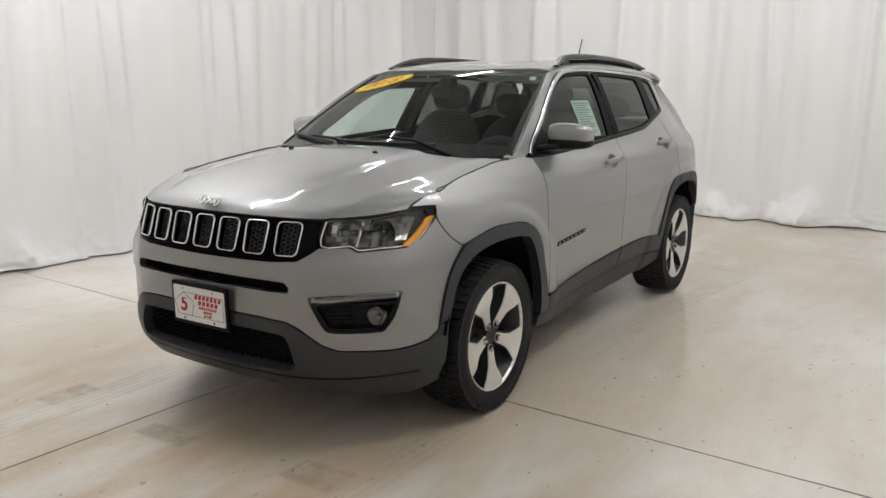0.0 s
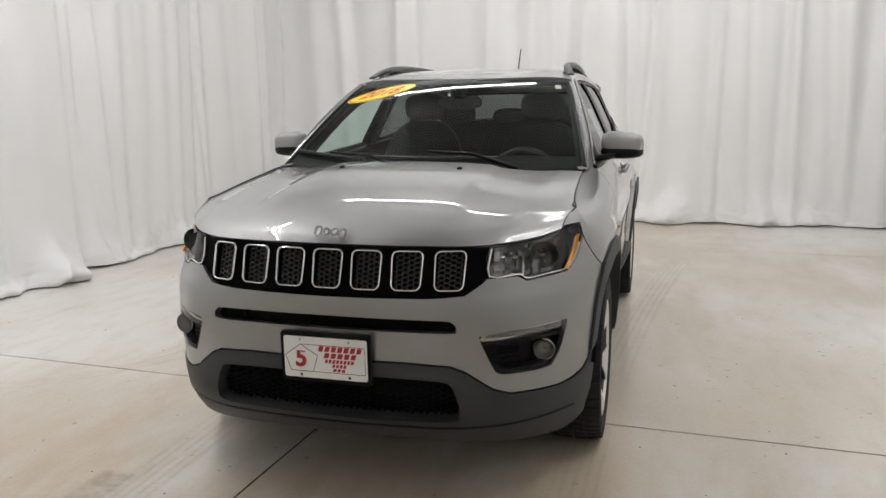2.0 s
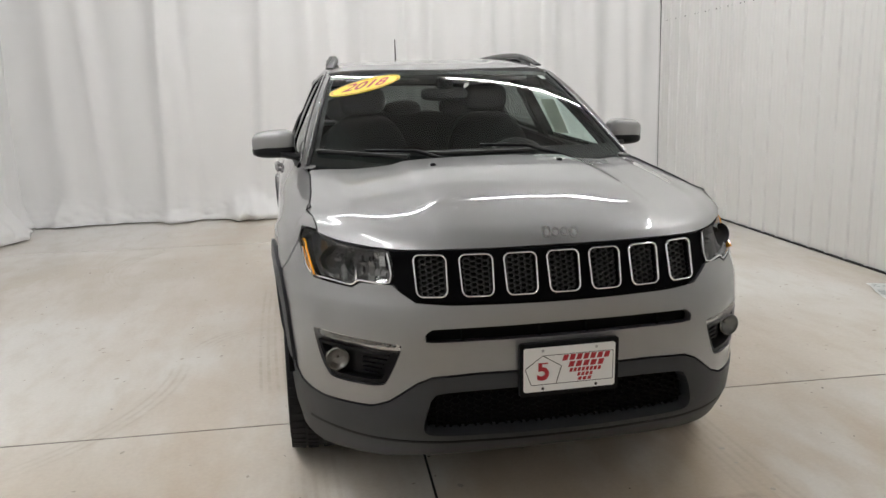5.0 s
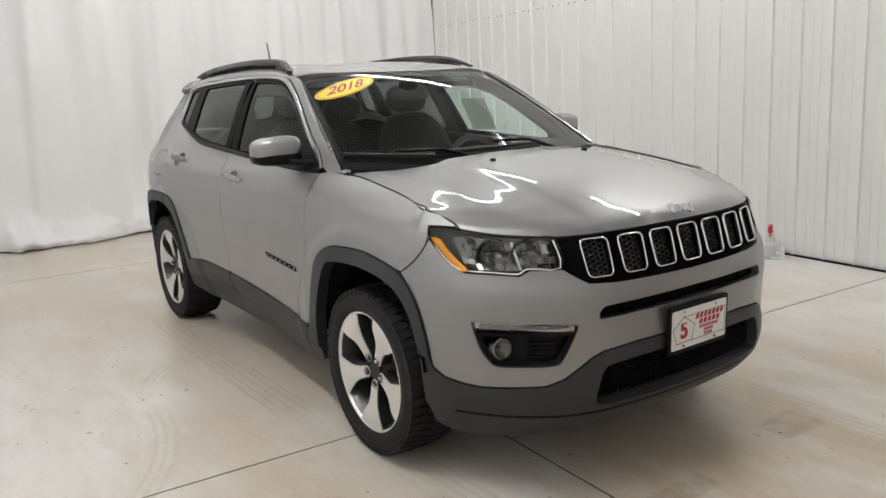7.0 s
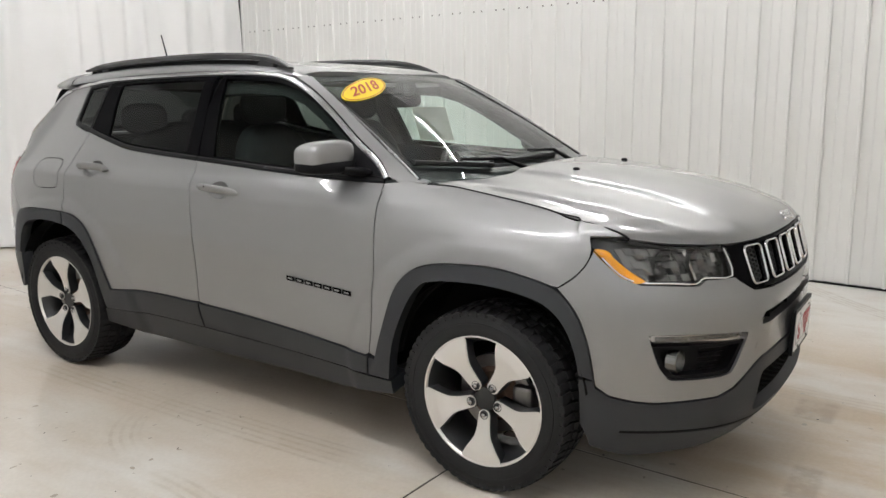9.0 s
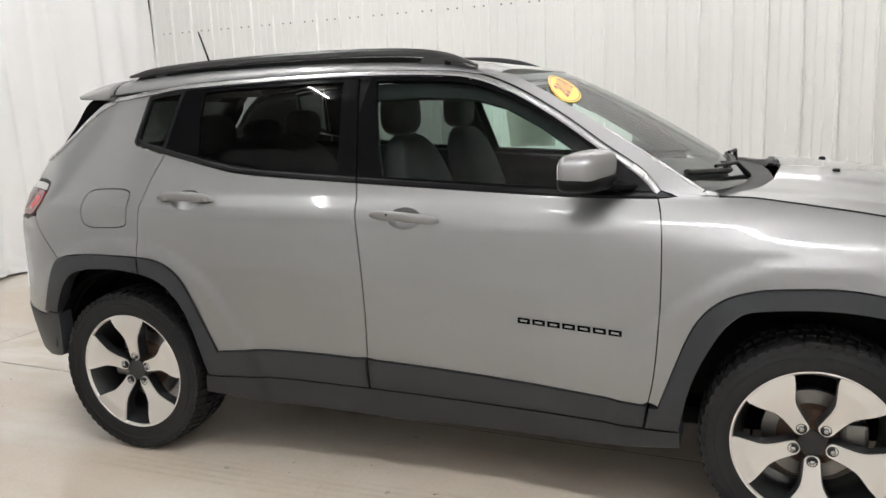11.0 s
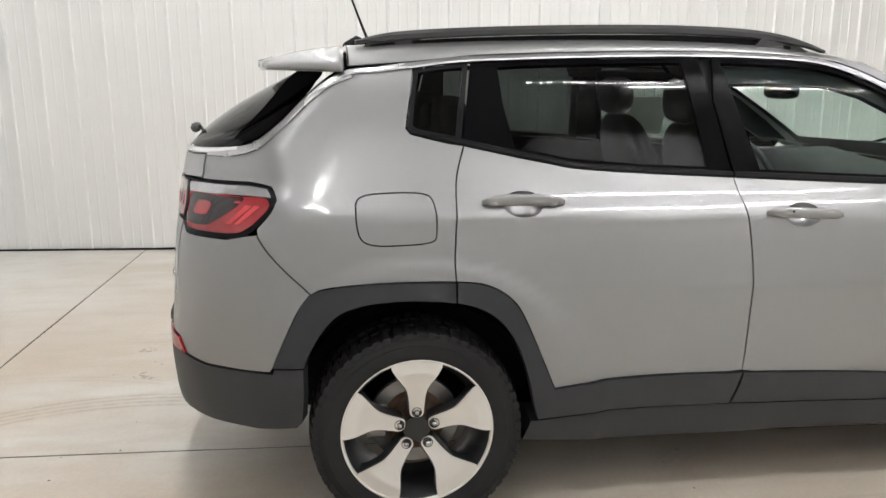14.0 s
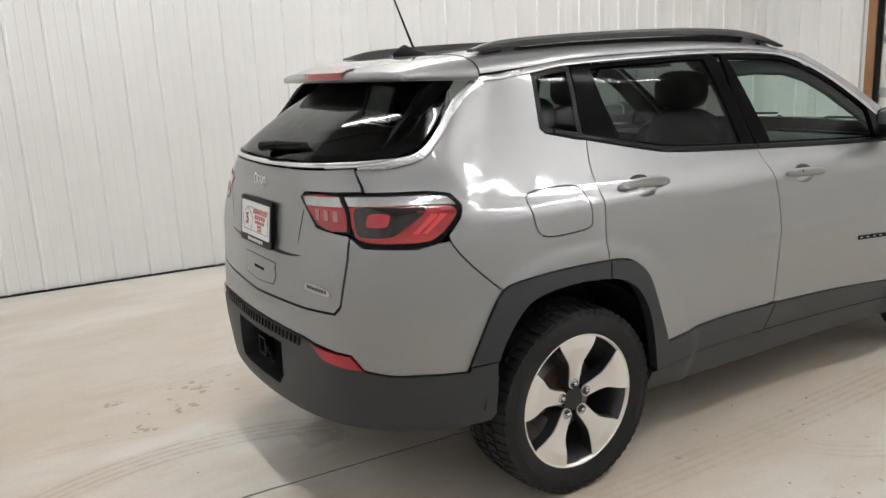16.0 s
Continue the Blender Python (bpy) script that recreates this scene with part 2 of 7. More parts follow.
_pass = _n.new("ShaderNodeBsdfTranslucent")
_pass.inputs["Color"].default_value = (0.75, 0.74, 0.66, 1)
_both = _n.new("ShaderNodeMixShader")
_both.inputs[0].default_value = 0.36
_l.new(next(n for n in _n if n.type == "BSDF_PRINCIPLED").outputs[0], _both.inputs[1])
_l.new(_pass.outputs[0], _both.inputs[2])
_l.new(_both.outputs[0], _out.inputs["Surface"])
PAPER_INK = simple("print_grey", (0.20, 0.24, 0.24), 0.7)
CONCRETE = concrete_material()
JOINT = simple("joint_filler", (0.012, 0.011, 0.010), 0.95)
VINYL = simple("white_vinyl", (0.88, 0.88, 0.878), 0.34, grain=0.06, grain_scale=60, vary=0.03, vary_scale=2.0)
METAL_WALL = simple("painted_steel", (0.84, 0.838, 0.818), 0.38, grain=0.05, grain_scale=30, vary=0.03, vary_scale=1.5)
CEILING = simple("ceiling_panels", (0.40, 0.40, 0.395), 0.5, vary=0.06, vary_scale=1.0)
WOOD = simple("pine_jamb", (0.30, 0.15, 0.07), 0.6, grain=0.2, grain_scale=60, vary=0.25, vary_scale=8)
DOOR_WHITE = simple("door_white", (0.74, 0.73, 0.70), 0.45, vary=0.03)
SCUFF = simple("pale_scuff", (0.35, 0.31, 0.25), 0.6, vary=0.3, vary_scale=2.0)
MUD = simple("dried_mud", (0.36, 0.31, 0.25), 0.9, grain=0.3)
ZINC = simple("zinc", (0.45, 0.45, 0.45), 0.4, metal=0.9)
BOTTLE_PLASTIC = simple("bottle_plastic", (0.62, 0.60, 0.58), 0.35, vary=0.05)
BOTTLE_RED = simple("bottle_red", (0.55, 0.03, 0.03), 0.4)
LED = lamp_material("led_tube", (1.0, 0.994, 0.995), 176.0)


# ---- building helpers ----
def part(name, bm, mat, parent=None, label="", smooth=False):
    """Links a bmesh as one mesh object, under a thing or a part."""
    me = bpy.data.meshes.new(name)
    bm.to_mesh(me)
    bm.free()
    me.materials.append(mat)
    if smooth:
        me.polygons.foreach_set("use_smooth", [True] * len(me.polygons))
    ob = new(name, me)
    if parent:
        ob.parent = parent
    return tagged(ob, label)


def box(bm, lo, hi, bevel=0.0, segments=2):
    """Adds a bevelled box between two corners."""
    made = bmesh.ops.create_cube(bm, size=1.0)["verts"]
    for v in made:
        v.co = [lo[i] + (v.co[i] + 0.5) * (hi[i] - lo[i]) for i in range(3)]
    if bevel:
        edges = list({e for v in made for e in v.link_edges})
        bmesh.ops.bevel(bm, geom=edges, offset=bevel, segments=segments, affect="EDGES", profile=0.5)
    return bm


def sweep(bm, path, ring, closed_ring=True, closed_path=False, cap=True):
    """Sweeps a ring of (side, up) offsets along a path of (point, side axis, up axis)."""
    rows = [[bm.verts.new(Vector(p) + Vector(a) * s + Vector(b) * u) for s, u in (ring(i) if callable(ring) else ring)] for i, (p, a, b) in enumerate(path)]
    n = len(rows[0])
    for i in range(len(rows) - (0 if closed_path else 1)):
        r0, r1 = rows[i], rows[(i + 1) % len(rows)]
        for k in range(n if closed_ring else n - 1):
            bm.faces.new((r0[k], r0[(k + 1) % n], r1[(k + 1) % n], r1[k]))
    if cap and closed_ring and not closed_path:
        bm.faces.new(rows[0][::-1])
        bm.faces.new(rows[-1])
    bmesh.ops.recalc_face_normals(bm, faces=bm.faces)
    return bm


def circle(r, n=10, squash=1.0):
    return [(r * math.cos(2 * math.pi * k / n), r * squash * math.sin(2 * math.pi * k / n)) for k in range(n)]


def tube(bm, points, radius, n=10):
    """A round rod through points; radius may be a list."""
    pts = [Vector(p) for p in points]
    path = []
    for i, p in enumerate(pts):
        d = (pts[min(i + 1, len(pts) - 1)] - pts[max(i - 1, 0)]).normalized()
        a = d.cross(Vector((0, 0, 1)))
        a = a.normalized() if a.length > 1e-3 else Vector((1, 0, 0))
        path.append((p, a, a.cross(d)))
    rad = radius if isinstance(radius, (list, tuple)) else [radius] * len(pts)
    return sweep(bm, path, lambda i: circle(rad[i], n))


def lathe(bm, profile, n=64, axis_x=0.0):
    """Turns a profile of (x, radius) round the x axis."""
    rows = []
    for k in range(n):
        a = 2 * math.pi * k / n
        rows.append([bm.verts.new((x, r * math.sin(a), r * math.cos(a))) for x, r in profile])
    for k in range(n):
        r0, r1 = rows[k], rows[(k + 1) % n]
        for i in range(len(profile) - 1):
            bm.faces.new((r0[i], r0[i + 1], r1[i + 1], r1[i]))
    bmesh.ops.recalc_face_normals(bm, faces=bm.faces)
    return bm


def spline(points, n=8, closed=False):
    """A smooth curve (Catmull-Rom) through 2D or 3D points."""
    p = [np.array(q, float) for q in points]
    m = len(p)
    out = []
    for i in range(m if closed else m - 1):
        a, b, c, d = (p[(i + k) % m] if closed else p[min(max(i + k, 0), m - 1)] for k in (-1, 0, 1, 2))
        for k in range(n):
            t = k / n
            out.append(0.5 * (2 * b + (c - a) * t + (2 * a - 5 * b + 4 * c - d) * t * t + (3 * b - a - 3 * c + d) * t**3))
    if not closed:
        out.append(p[-1])
    return [tuple(q) for q in out]


def resample(poly, step):
    """Points at even steps along a closed outline, corners kept."""
    out = []
    for i, a in enumerate(poly):
        b = poly[(i + 1) % len(poly)]
        n = max(1, int(math.dist(a, b) / step))
        out += [(a[0] + (b[0] - a[0]) * k / n, a[1] + (b[1] - a[1]) * k / n) for k in range(n)]
    return [p for i, p in enumerate(out) if math.dist(p, out[i - 1]) > 1e-5]


def area2(poly):
    return sum(poly[i - 1][0] * poly[i][1] - poly[i][0] * poly[i - 1][1] for i in range(len(poly)))


def inset(poly, d):
    """Moves a closed outline inwards by d."""
    s = 1 if area2(poly) > 0 else -1
    out = []
    for i, p in enumerate(poly):
        a, b = poly[i - 1], poly[(i + 1) % len(poly)]
        u = np.array(p) - a
        w = np.array(b) - p
        u, w = u / (np.linalg.norm(u) + 1e-9), w / (np.linalg.norm(w) + 1e-9)
        n = np.array((-u[1] - w[1], u[0] + w[0])) * s
        n /= max(np.linalg.norm(n), 0.7)
        out.append((p[0] + n[0] * d, p[1] + n[1] * d))
    return out


def within(points, poly):
    """Which points lie inside a closed outline."""
    x, y = points[:, 0], points[:, 1]
    inside = np.zeros(len(points), bool)
    for i in range(len(poly)):
        (x0, y0), (x1, y1) = poly[i - 1], poly[i]
        if y0 != y1:
            inside ^= ((y0 > y) != (y1 > y)) & (x < (x1 - x0) * (y - y0) / (y1 - y0) + x0)
    return inside


class Surface:
    """A smooth surface, kept as a fine grid of places and normals."""

    def __init__(self, f, u, v, outward):
        self.u, self.v = np.array(u, float), np.array(v, float)
        self.p = np.array([[f(a, b) for b in self.v] for a in self.u])
        du, dv = np.gradient(self.p, self.u, axis=0), np.gradient(self.p, self.v, axis=1)
        n = np.cross(du, dv)
        n /= np.linalg.norm(n, axis=2, keepdims=True) + 1e-12
        self.n = n * (1 if np.sum(n * np.array(outward)) > 0 else -1)

    def at(self, points):
        q = np.array(points, float)
        i = np.clip(np.searchsorted(self.u, q[:, 0]) - 1, 0, len(self.u) - 2)
        j = np.clip(np.searchsorted(self.v, q[:, 1]) - 1, 0, len(self.v) - 2)
        a = ((q[:, 0] - self.u[i]) / (self.u[i + 1] - self.u[i]))[:, None]
        b = ((q[:, 1] - self.v[j]) / (self.v[j + 1] - self.v[j]))[:, None]
        a, b = np.clip(a, -0.5, 1.5), np.clip(b, -0.5, 1.5)
        mix = lambda g: g[i, j] * (1 - a) * (1 - b) + g[i + 1, j] * a * (1 - b) + g[i, j + 1] * (1 - a) * b + g[i + 1, j + 1] * a * b
        n = mix(self.n)
        return mix(self.p), n / np.linalg.norm(n, axis=1, keepdims=True)


def skin(name, surface, outline, mat, parent, holes=(), side=1, off=0.0, depth=0.016, gap=0.0022, step=0.025, label="", soft=0.0015):
    """A panel of sheet that follows a surface inside an outline, with its edges turned inwards."""
    rings = [inset(resample(outline, step * 0.6), gap)] + [inset(resample(h, step * 0.6), -gap) for h in holes]
    pts, edges = [], []
    for ring in rings:
        base = len(pts)
        pts += ring
        edges += [(base + k, base + (k + 1) % len(ring)) for k in range(len(ring))]
    lo, hi = np.min(rings[0], axis=0), np.max(rings[0], axis=0)
    gx, gy = np.meshgrid(np.arange(lo[0] + step / 2, hi[0], step), np.arange(lo[1] + step / 2, hi[1], step))
    g = np.c_[gx.ravel(), gy.ravel()]
    if len(g):
        keep = within(g, inset(rings[0], step * 0.3))
        for h in rings[1:]:
            keep &= ~within(g, inset(h, -step * 0.3))
        pts += [tuple(p) for p in g[keep]]
    from mathutils.geometry import delaunay_2d_cdt
    vs, _, fs, *_ = delaunay_2d_cdt([Vector(p) for p in pts], edges, [], 0, 1e-6)
    v2 = np.array([tuple(v) for v in vs])
    tri = np.array([f for f in fs if len(f) == 3])
    mid = v2[tri].mean(axis=1)
    ok = within(mid, rings[0])
    for h in rings[1:]:
        ok &= ~within(mid, h)
    tri = tri[ok]
    p, n = surface.at(v2)
    p = p + n * off
    count = {}
    for t in tri:
        for a, b in ((t[0], t[1]), (t[1], t[2]), (t[2], t[0])):
            count[(a, b)] = count.get((a, b), 0) + 1
    rim = [(a, b) for (a, b) in count if (b, a) not in count]
    rim_v = sorted({v for e in rim for v in e})
    down = {v: len(p) + k for k, v in enumerate(rim_v)}
    verts = np.vstack([p, p[rim_v] - n[rim_v] * depth]) if rim_v else p
    flip = np.array([side, 1, 1])
    verts, n = verts * flip, n * flip
    e1, e2 = verts[tri[:, 1]] - verts[tri[:, 0]], verts[tri[:, 2]] - verts[tri[:, 0]]
    if np.sum(np.cross(e1, e2) * n[tri[:, 0]]) < 0:
        tri, rim = tri[:, ::-1], [(b, a) for a, b in rim]
    faces = [tuple(int(k) for k in t) for t in tri] + [(int(a), down[a], down[b], int(b)) for a, b in rim]
    me = bpy.data.meshes.new(name)
    me.from_pydata([tuple(v) for v in verts], [], faces)
    me.materials.append(mat)
    normals = []
    for t in tri:
        normals += [tuple(n[k]) for k in t]
    for a, b in rim:
        c = np.cross(verts[down[a]] - verts[a], verts[b] - verts[a])
        c = tuple(c / (np.linalg.norm(c) + 1e-12))
        normals += [c] * 4
    me.polygons.foreach_set("use_smooth", [True] * len(me.polygons))
    me.normals_split_custom_set(normals)
    me.update()
    ob = new(name, me)
    if parent:
        ob.parent = parent
    return tagged(ob, label)


def ribbon(name, surface, line, mat, parent, width=0.012, height=0.006, side=1, off=0.0, label="", n=6):
    """A half-round strip laid along a line on a surface."""
    line = spline(line, n)
    p, nn = surface.at(line)
    bm = bmesh.new()
    path = []
    for i in range(len(p)):
        d = p[min(i + 1, len(p) - 1)] - p[max(i - 1, 0)]
        d = d / (np.linalg.norm(d) + 1e-9)
        a = np.cross(nn[i], d)
        path.append(((p[i] + nn[i] * off) * (side, 1, 1), a * (side, 1, 1), nn[i] * (side, 1, 1)))
    sweep(bm, path, [(-width / 2, -0.004), (-width / 2, height * 0.5), (-width / 4, height), (width / 4, height), (width / 2, height * 0.5), (width / 2, -0.004)])
    return part(name, bm, mat, parent, label)


def extruded(bm, outline, place, depth=0.004):
    """A flat solid from a 2D outline; place(u, v, w) gives the point."""
    top = [bm.verts.new(place(u, v, depth)) for u, v in outline]
    low = [bm.verts.new(place(u, v, 0.0)) for u, v in outline]
    bm.faces.new(top)
    bm.faces.new(low[::-1])
    for i in range(len(top)):
        bm.faces.new((top[i - 1], low[i - 1], low[i], top[i]))
    return bm


def rounded_rect(w, h, r, n=4):
    out = []
    for cx, cy, a0 in ((w / 2 - r, h / 2 - r, 0), (r - w / 2, h / 2 - r, 90), (r - w / 2, r - h / 2, 180), (w / 2 - r, r - h / 2, 270)):
        out += [(cx + r * math.cos(radians(a0 + 90 * k / n)), cy + r * math.sin(radians(a0 + 90 * k / n))) for k in range(n + 1)]
    return out


def blob(bm, centre, size, power=2.6, nu=28, nv=16):
    """A rounded block (superellipsoid)."""
    cs = lambda a: math.copysign(abs(math.cos(a)) ** (2 / power), math.cos(a))
    sn = lambda a: math.copysign(abs(math.sin(a)) ** (2 / power), math.sin(a))
    rows = []
    for j in range(nv + 1):
        b = -math.pi / 2 + math.pi * j / nv
        rows.append([bm.verts.new((centre[0] + size[0] * cs(b) * cs(2 * math.pi * i / nu), centre[1] + size[1] * cs(b) * sn(2 * math.pi * i / nu), centre[2] + size[2] * sn(b))) for i in range(nu)])
    for j in range(nv):
        for i in range(nu):
            bm.faces.new((rows[j][i], rows[j][(i + 1) % nu], rows[j + 1][(i + 1) % nu], rows[j + 1][i]))
    bmesh.ops.remove_doubles(bm, verts=[v for r in (rows[0], rows[-1]) for v in r], dist=1e-5)
    return bm


def write(text, size, mat, parent, m, name="lettering", depth=0.0008, bold=0.0):
    """Letters of the built-in font as a mesh, at the pose m."""
    cu = bpy.data.curves.new(name, "FONT")
    cu.body, cu.size, cu.extrude, cu.offset, cu.align_x, cu.align_y = text, size, depth, bold, "CENTER", "CENTER"
    tmp = bpy.data.objects.new(name, cu)
    me = bpy.data.meshes.new_from_object(tmp)
    bpy.data.objects.remove(tmp)
    bpy.data.curves.remove(cu)
    me.transform(m)
    me.materials.clear()
    me.materials.append(mat)
    ob = new(name, me)
    ob.parent = parent
    return ob


def ground(y):
    """Height of the floor, which falls a little towards the door."""
    return 0.010 * y - 0.011


# ---- body shell of the vehicle: one surface S(q, z) for the half x > 0 ----
# q runs from the middle of the nose round the corner, is the y of the flank, and goes on to the middle of the tail.
FRONT_X = [0.0, 0.25, 0.45, 0.58, 0.70, 0.79]
FRONT_Q = [-1.495, -1.245, -1.043, -0.896, -0.733, -0.575]
FRONT_Y = {
    0.20: [-0.760, -0.755, -0.730, -0.680, -0.580, -0.460],
    0.30: [-0.865, -0.855, -0.825, -0.765, -0.655, -0.520],
    0.38: [-0.905, -0.893, -0.860, -0.795, -0.680, -0.545],
    0.47: [-0.905, -0.894, -0.862, -0.798, -0.688, -0.555],
    0.58: [-0.900, -0.891, -0.864, -0.803, -0.697, -0.570],
    0.67: [-0.898, -0.891, -0.868, -0.808, -0.700, -0.572],
    0.75: [-0.905, -0.893, -0.858, -0.800, -0.690, -0.560],
    0.80: [-0.893, -0.880, -0.838, -0.775, -0.662, -0.530],
    0.92: [-0.858, -0.845, -0.798, -0.728, -0.595, -0.440],
    1.00: [-0.835, -0.820, -0.770, -0.690, -0.540, -0.378],
    1.03: [-0.828, -0.812, -0.760, -0.676, -0.520, -0.368],
    1.08: [-0.822, -0.806, -0.752, -0.668, -0.510, -0.372],
}
SIDE_Y = [-0.30, 0.0, 0.45, 1.0, 1.6, 2.2, 2.64, 2.95]
SIDE_X = {
    0.20: [0.830, 0.850, 0.830, 0.770, 0.760, 0.780, 0.830, 0.800],
    0.37: [0.868, 0.885, 0.872, 0.835, 0.822, 0.850, 0.880, 0.868],
    0.49: [0.876, 0.892, 0.885, 0.868, 0.864, 0.868, 0.888, 0.876],
    0.65: [0.880, 0.897, 0.890, 0.878, 0.876, 0.878, 0.893, 0.880],
    0.80: [0.874, 0.895, 0.893, 0.885, 0.884, 0.885, 0.893, 0.878],
    0.95: [0.834, 0.868, 0.881, 0.879, 0.879, 0.883, 0.888, 0.869],
    1.03: [0.764, 0.802, 0.852, 0.863, 0.864, 0.873, 0.878, 0.857],
    1.07: [0.716, 0.760, 0.817, 0.846, 0.848, 0.862, 0.867, 0.844],
}
UPPER_X = {
    1.12: [0.650, 0.700, 0.772, 0.806, 0.808, 0.824, 0.830, 0.803],
    1.22: [0.660, 0.685, 0.735, 0.762, 0.766, 0.766, 0.760, 0.730],
    1.315: [0.610, 0.640, 0.695, 0.718, 0.722, 0.720, 0.703, 0.672],
    1.41: [0.560, 0.590, 0.650, 0.672, 0.676, 0.674, 0.658, 0.630],
    1.505: [0.500, 0.540, 0.595, 0.618, 0.623, 0.622, 0.612, 0.588],
    1.56: [0.460, 0.500, 0.555, 0.575, 0.580, 0.578, 0.568, 0.545],
}
REAR_X = [0.79, 0.70, 0.60, 0.42, 0.22, 0.0]
REAR_Q = [3.235, 3.370, 3.480, 3.668, 3.870, 4.090]
REAR_Y = {
    0.20: [3.080, 3.200, 3.280, 3.350, 3.385, 3.395],
    0.37: [3.160, 3.290, 3.370, 3.440, 3.470, 3.480],
    0.49: [3.200, 3.325, 3.400, 3.455, 3.478, 3.487],
    0.60: [3.220, 3.345, 3.412, 3.455, 3.476, 3.485],
    0.70: [3.220, 3.340, 3.405, 3.448, 3.468, 3.476],
    0.85: [3.215, 3.335, 3.395, 3.430, 3.446, 3.453],
    1.00: [3.185, 3.320, 3.378, 3.415, 3.430, 3.437],
    1.10: [3.110, 3.262, 3.340, 3.400, 3.418, 3.425],
    1.16: [3.085, 3.235, 3.325, 3.390, 3.408, 3.415],
    1.26: [3.085, 3.190, 3.270, 3.352, 3.380, 3.390],
    1.38: [3.000, 3.075, 3.130, 3.200, 3.228, 3.238],
    1.50: [2.895, 2.935, 2.965, 2.998, 3.010, 3.015],
}
FRONT_NARROW = {0.20: [1.0], 0.93: [1.0], 0.97: [0.998], 1.00: [0.985], 1.03: [0.955], 1.07: [0.90], 1.12: [0.84]}
# the tail grows narrower above the belt, and its corner comes forward
REAR_NARROW = {0.20: [1.0, 2.95], 1.10: [1.0, 2.95], 1.16: [0.95, 2.93], 1.26: [0.88, 2.90], 1.38: [0.79, 2.83], 1.50: [0.71, 2.77], 1.56: [0.67, 2.74]}


def column(table, i, z):
    """The value of one station of a table of levels at the height z, by a cubic through the levels."""
    zs = sorted(table)
    k = min(max(int(np.searchsorted(zs, z)) - 1, 0), len(zs) - 2)
    t = (z - zs[k]) / (zs[k + 1] - zs[k])
    t = min(max(t, -0.6), 1.6)
    at = lambda n: table[zs[n]][i]
    slope = lambda n: (at(min(n + 1, len(zs) - 1)) - at(max(n - 1, 0))) / (zs[min(n + 1, len(zs) - 1)] - zs[max(n - 1, 0)])
    d, m0, m1 = zs[k + 1] - zs[k], slope(k), slope(k + 1)
    if t < 0 or t > 1:
        return at(k) + t * (at(k + 1) - at(k))
    return (2 * t**3 - 3 * t**2 + 1) * at(k) + (t**3 - 2 * t**2 + t) * d * m0 + (3 * t**2 - 2 * t**3) * at(k + 1) + (t**3 - t**2) * d * m1


KNOTS = np.array(FRONT_Q + SIDE_Y + REAR_Q)
ALL_X = {**SIDE_X, **UPPER_X}
LEVELS = {}


def level(z):
    """The plan curve at the height z: points and tangents at the knots."""
    key = round(z, 4)
    if key not in LEVELS:
        slim = column(FRONT_NARROW, 0, z)
        p = [(x * slim, column(FRONT_Y, i, z)) for i, x in enumerate(FRONT_X)]
        narrow, corner = column(REAR_NARROW, 0, z), column(REAR_NARROW, 1, z)
        p += [(column(ALL_X, i, z), y if y < 2.9 else corner) for i, y in enumerate(SIDE_Y)]
        p += [(x * narrow, column(REAR_Y, i, z)) for i, x in enumerate(REAR_X)]
        p = np.array(p)
        m = np.zeros_like(p)
        for i in range(1, len(p) - 1):
            a, b = KNOTS[i] - KNOTS[i - 1], KNOTS[i + 1] - KNOTS[i]
            m[i] = ((p[i] - p[i - 1]) / a * b + (p[i + 1] - p[i]) / b * a) / (a + b)
        m[0] = (1.0, 0.0)
        m[-1] = (-1.0, 0.0)
        LEVELS[key] = (p, m)
    return LEVELS[key]


def S(q, z):
    p, m = level(z)
    i = min(max(int(np.searchsorted(KNOTS, q)) - 1, 0), len(KNOTS) - 2)
    d = KNOTS[i + 1] - KNOTS[i]
    t = (q - KNOTS[i]) / d
    h = (2 * t**3 - 3 * t**2 + 1) * p[i] + (t**3 - 2 * t**2 + t) * d * m[i] + (3 * t**2 - 2 * t**3) * p[i + 1] + (t**3 - t**2) * d * m[i + 1]
    return np.array([h[0] + pressed(q, z), h[1], z])


def pressed(q, z):
    """Pressings of the flank: the crease at the handles, a soft line low on the doors, and the swellings over the wheels."""
    if not -0.5 < q < 3.3:
        return 0.0
    ends = min(1.0, max(0.0, (q + 0.45) / 0.5)) * min(1.0, max(0.0, (3.25 - q) / 0.35))
    crease = 1.012 + 0.036 * (q - 0.9)
    d = 0.0060 * math.exp(-abs(z - crease) / 0.030) * min(1.0, max(0.0, (q - 0.35) / 0.4))
    line = 0.800 + 0.030 * (q - 0.9)
    d += 0.0050 * math.exp(-abs(z - line) / 0.032) * min(1.0, max(0.0, (q - 0.45) / 0.3)) * min(1.0, max(0.0, (2.3 - q) / 0.3))
    for y0 in (0.0, 2.636):
        r = math.hypot((q - y0) * 0.96, z - 0.33)
        t = min(1.0, max(0.0, (0.625 - r) / 0.05))
        d += 0.012 * t * t * (3 - 2 * t)
    return d * ends




# ---- surfaces of the vehicle ----
SHELL = Surface(S, np.r_[np.linspace(-1.495, -0.3, 110), np.linspace(-0.29, 2.95, 200), np.linspace(2.96, 4.09, 110)], np.linspace(0.16, 1.575, 230), (1, 0, 0))
NOSE_N, TAIL_N = np.linspace(-1.25, 1.25, 221), np.linspace(-1.2, 1.2, 201)


def nose_at(u, z):
    p = S(-1.495 + abs(u), z)
    return np.array([math.copysign(p[0], u), p[1], z])


def tail_at(u, z):
    p = S(4.09 - abs(u), z)
    return np.array([math.copysign(p[0], u), p[1], z])


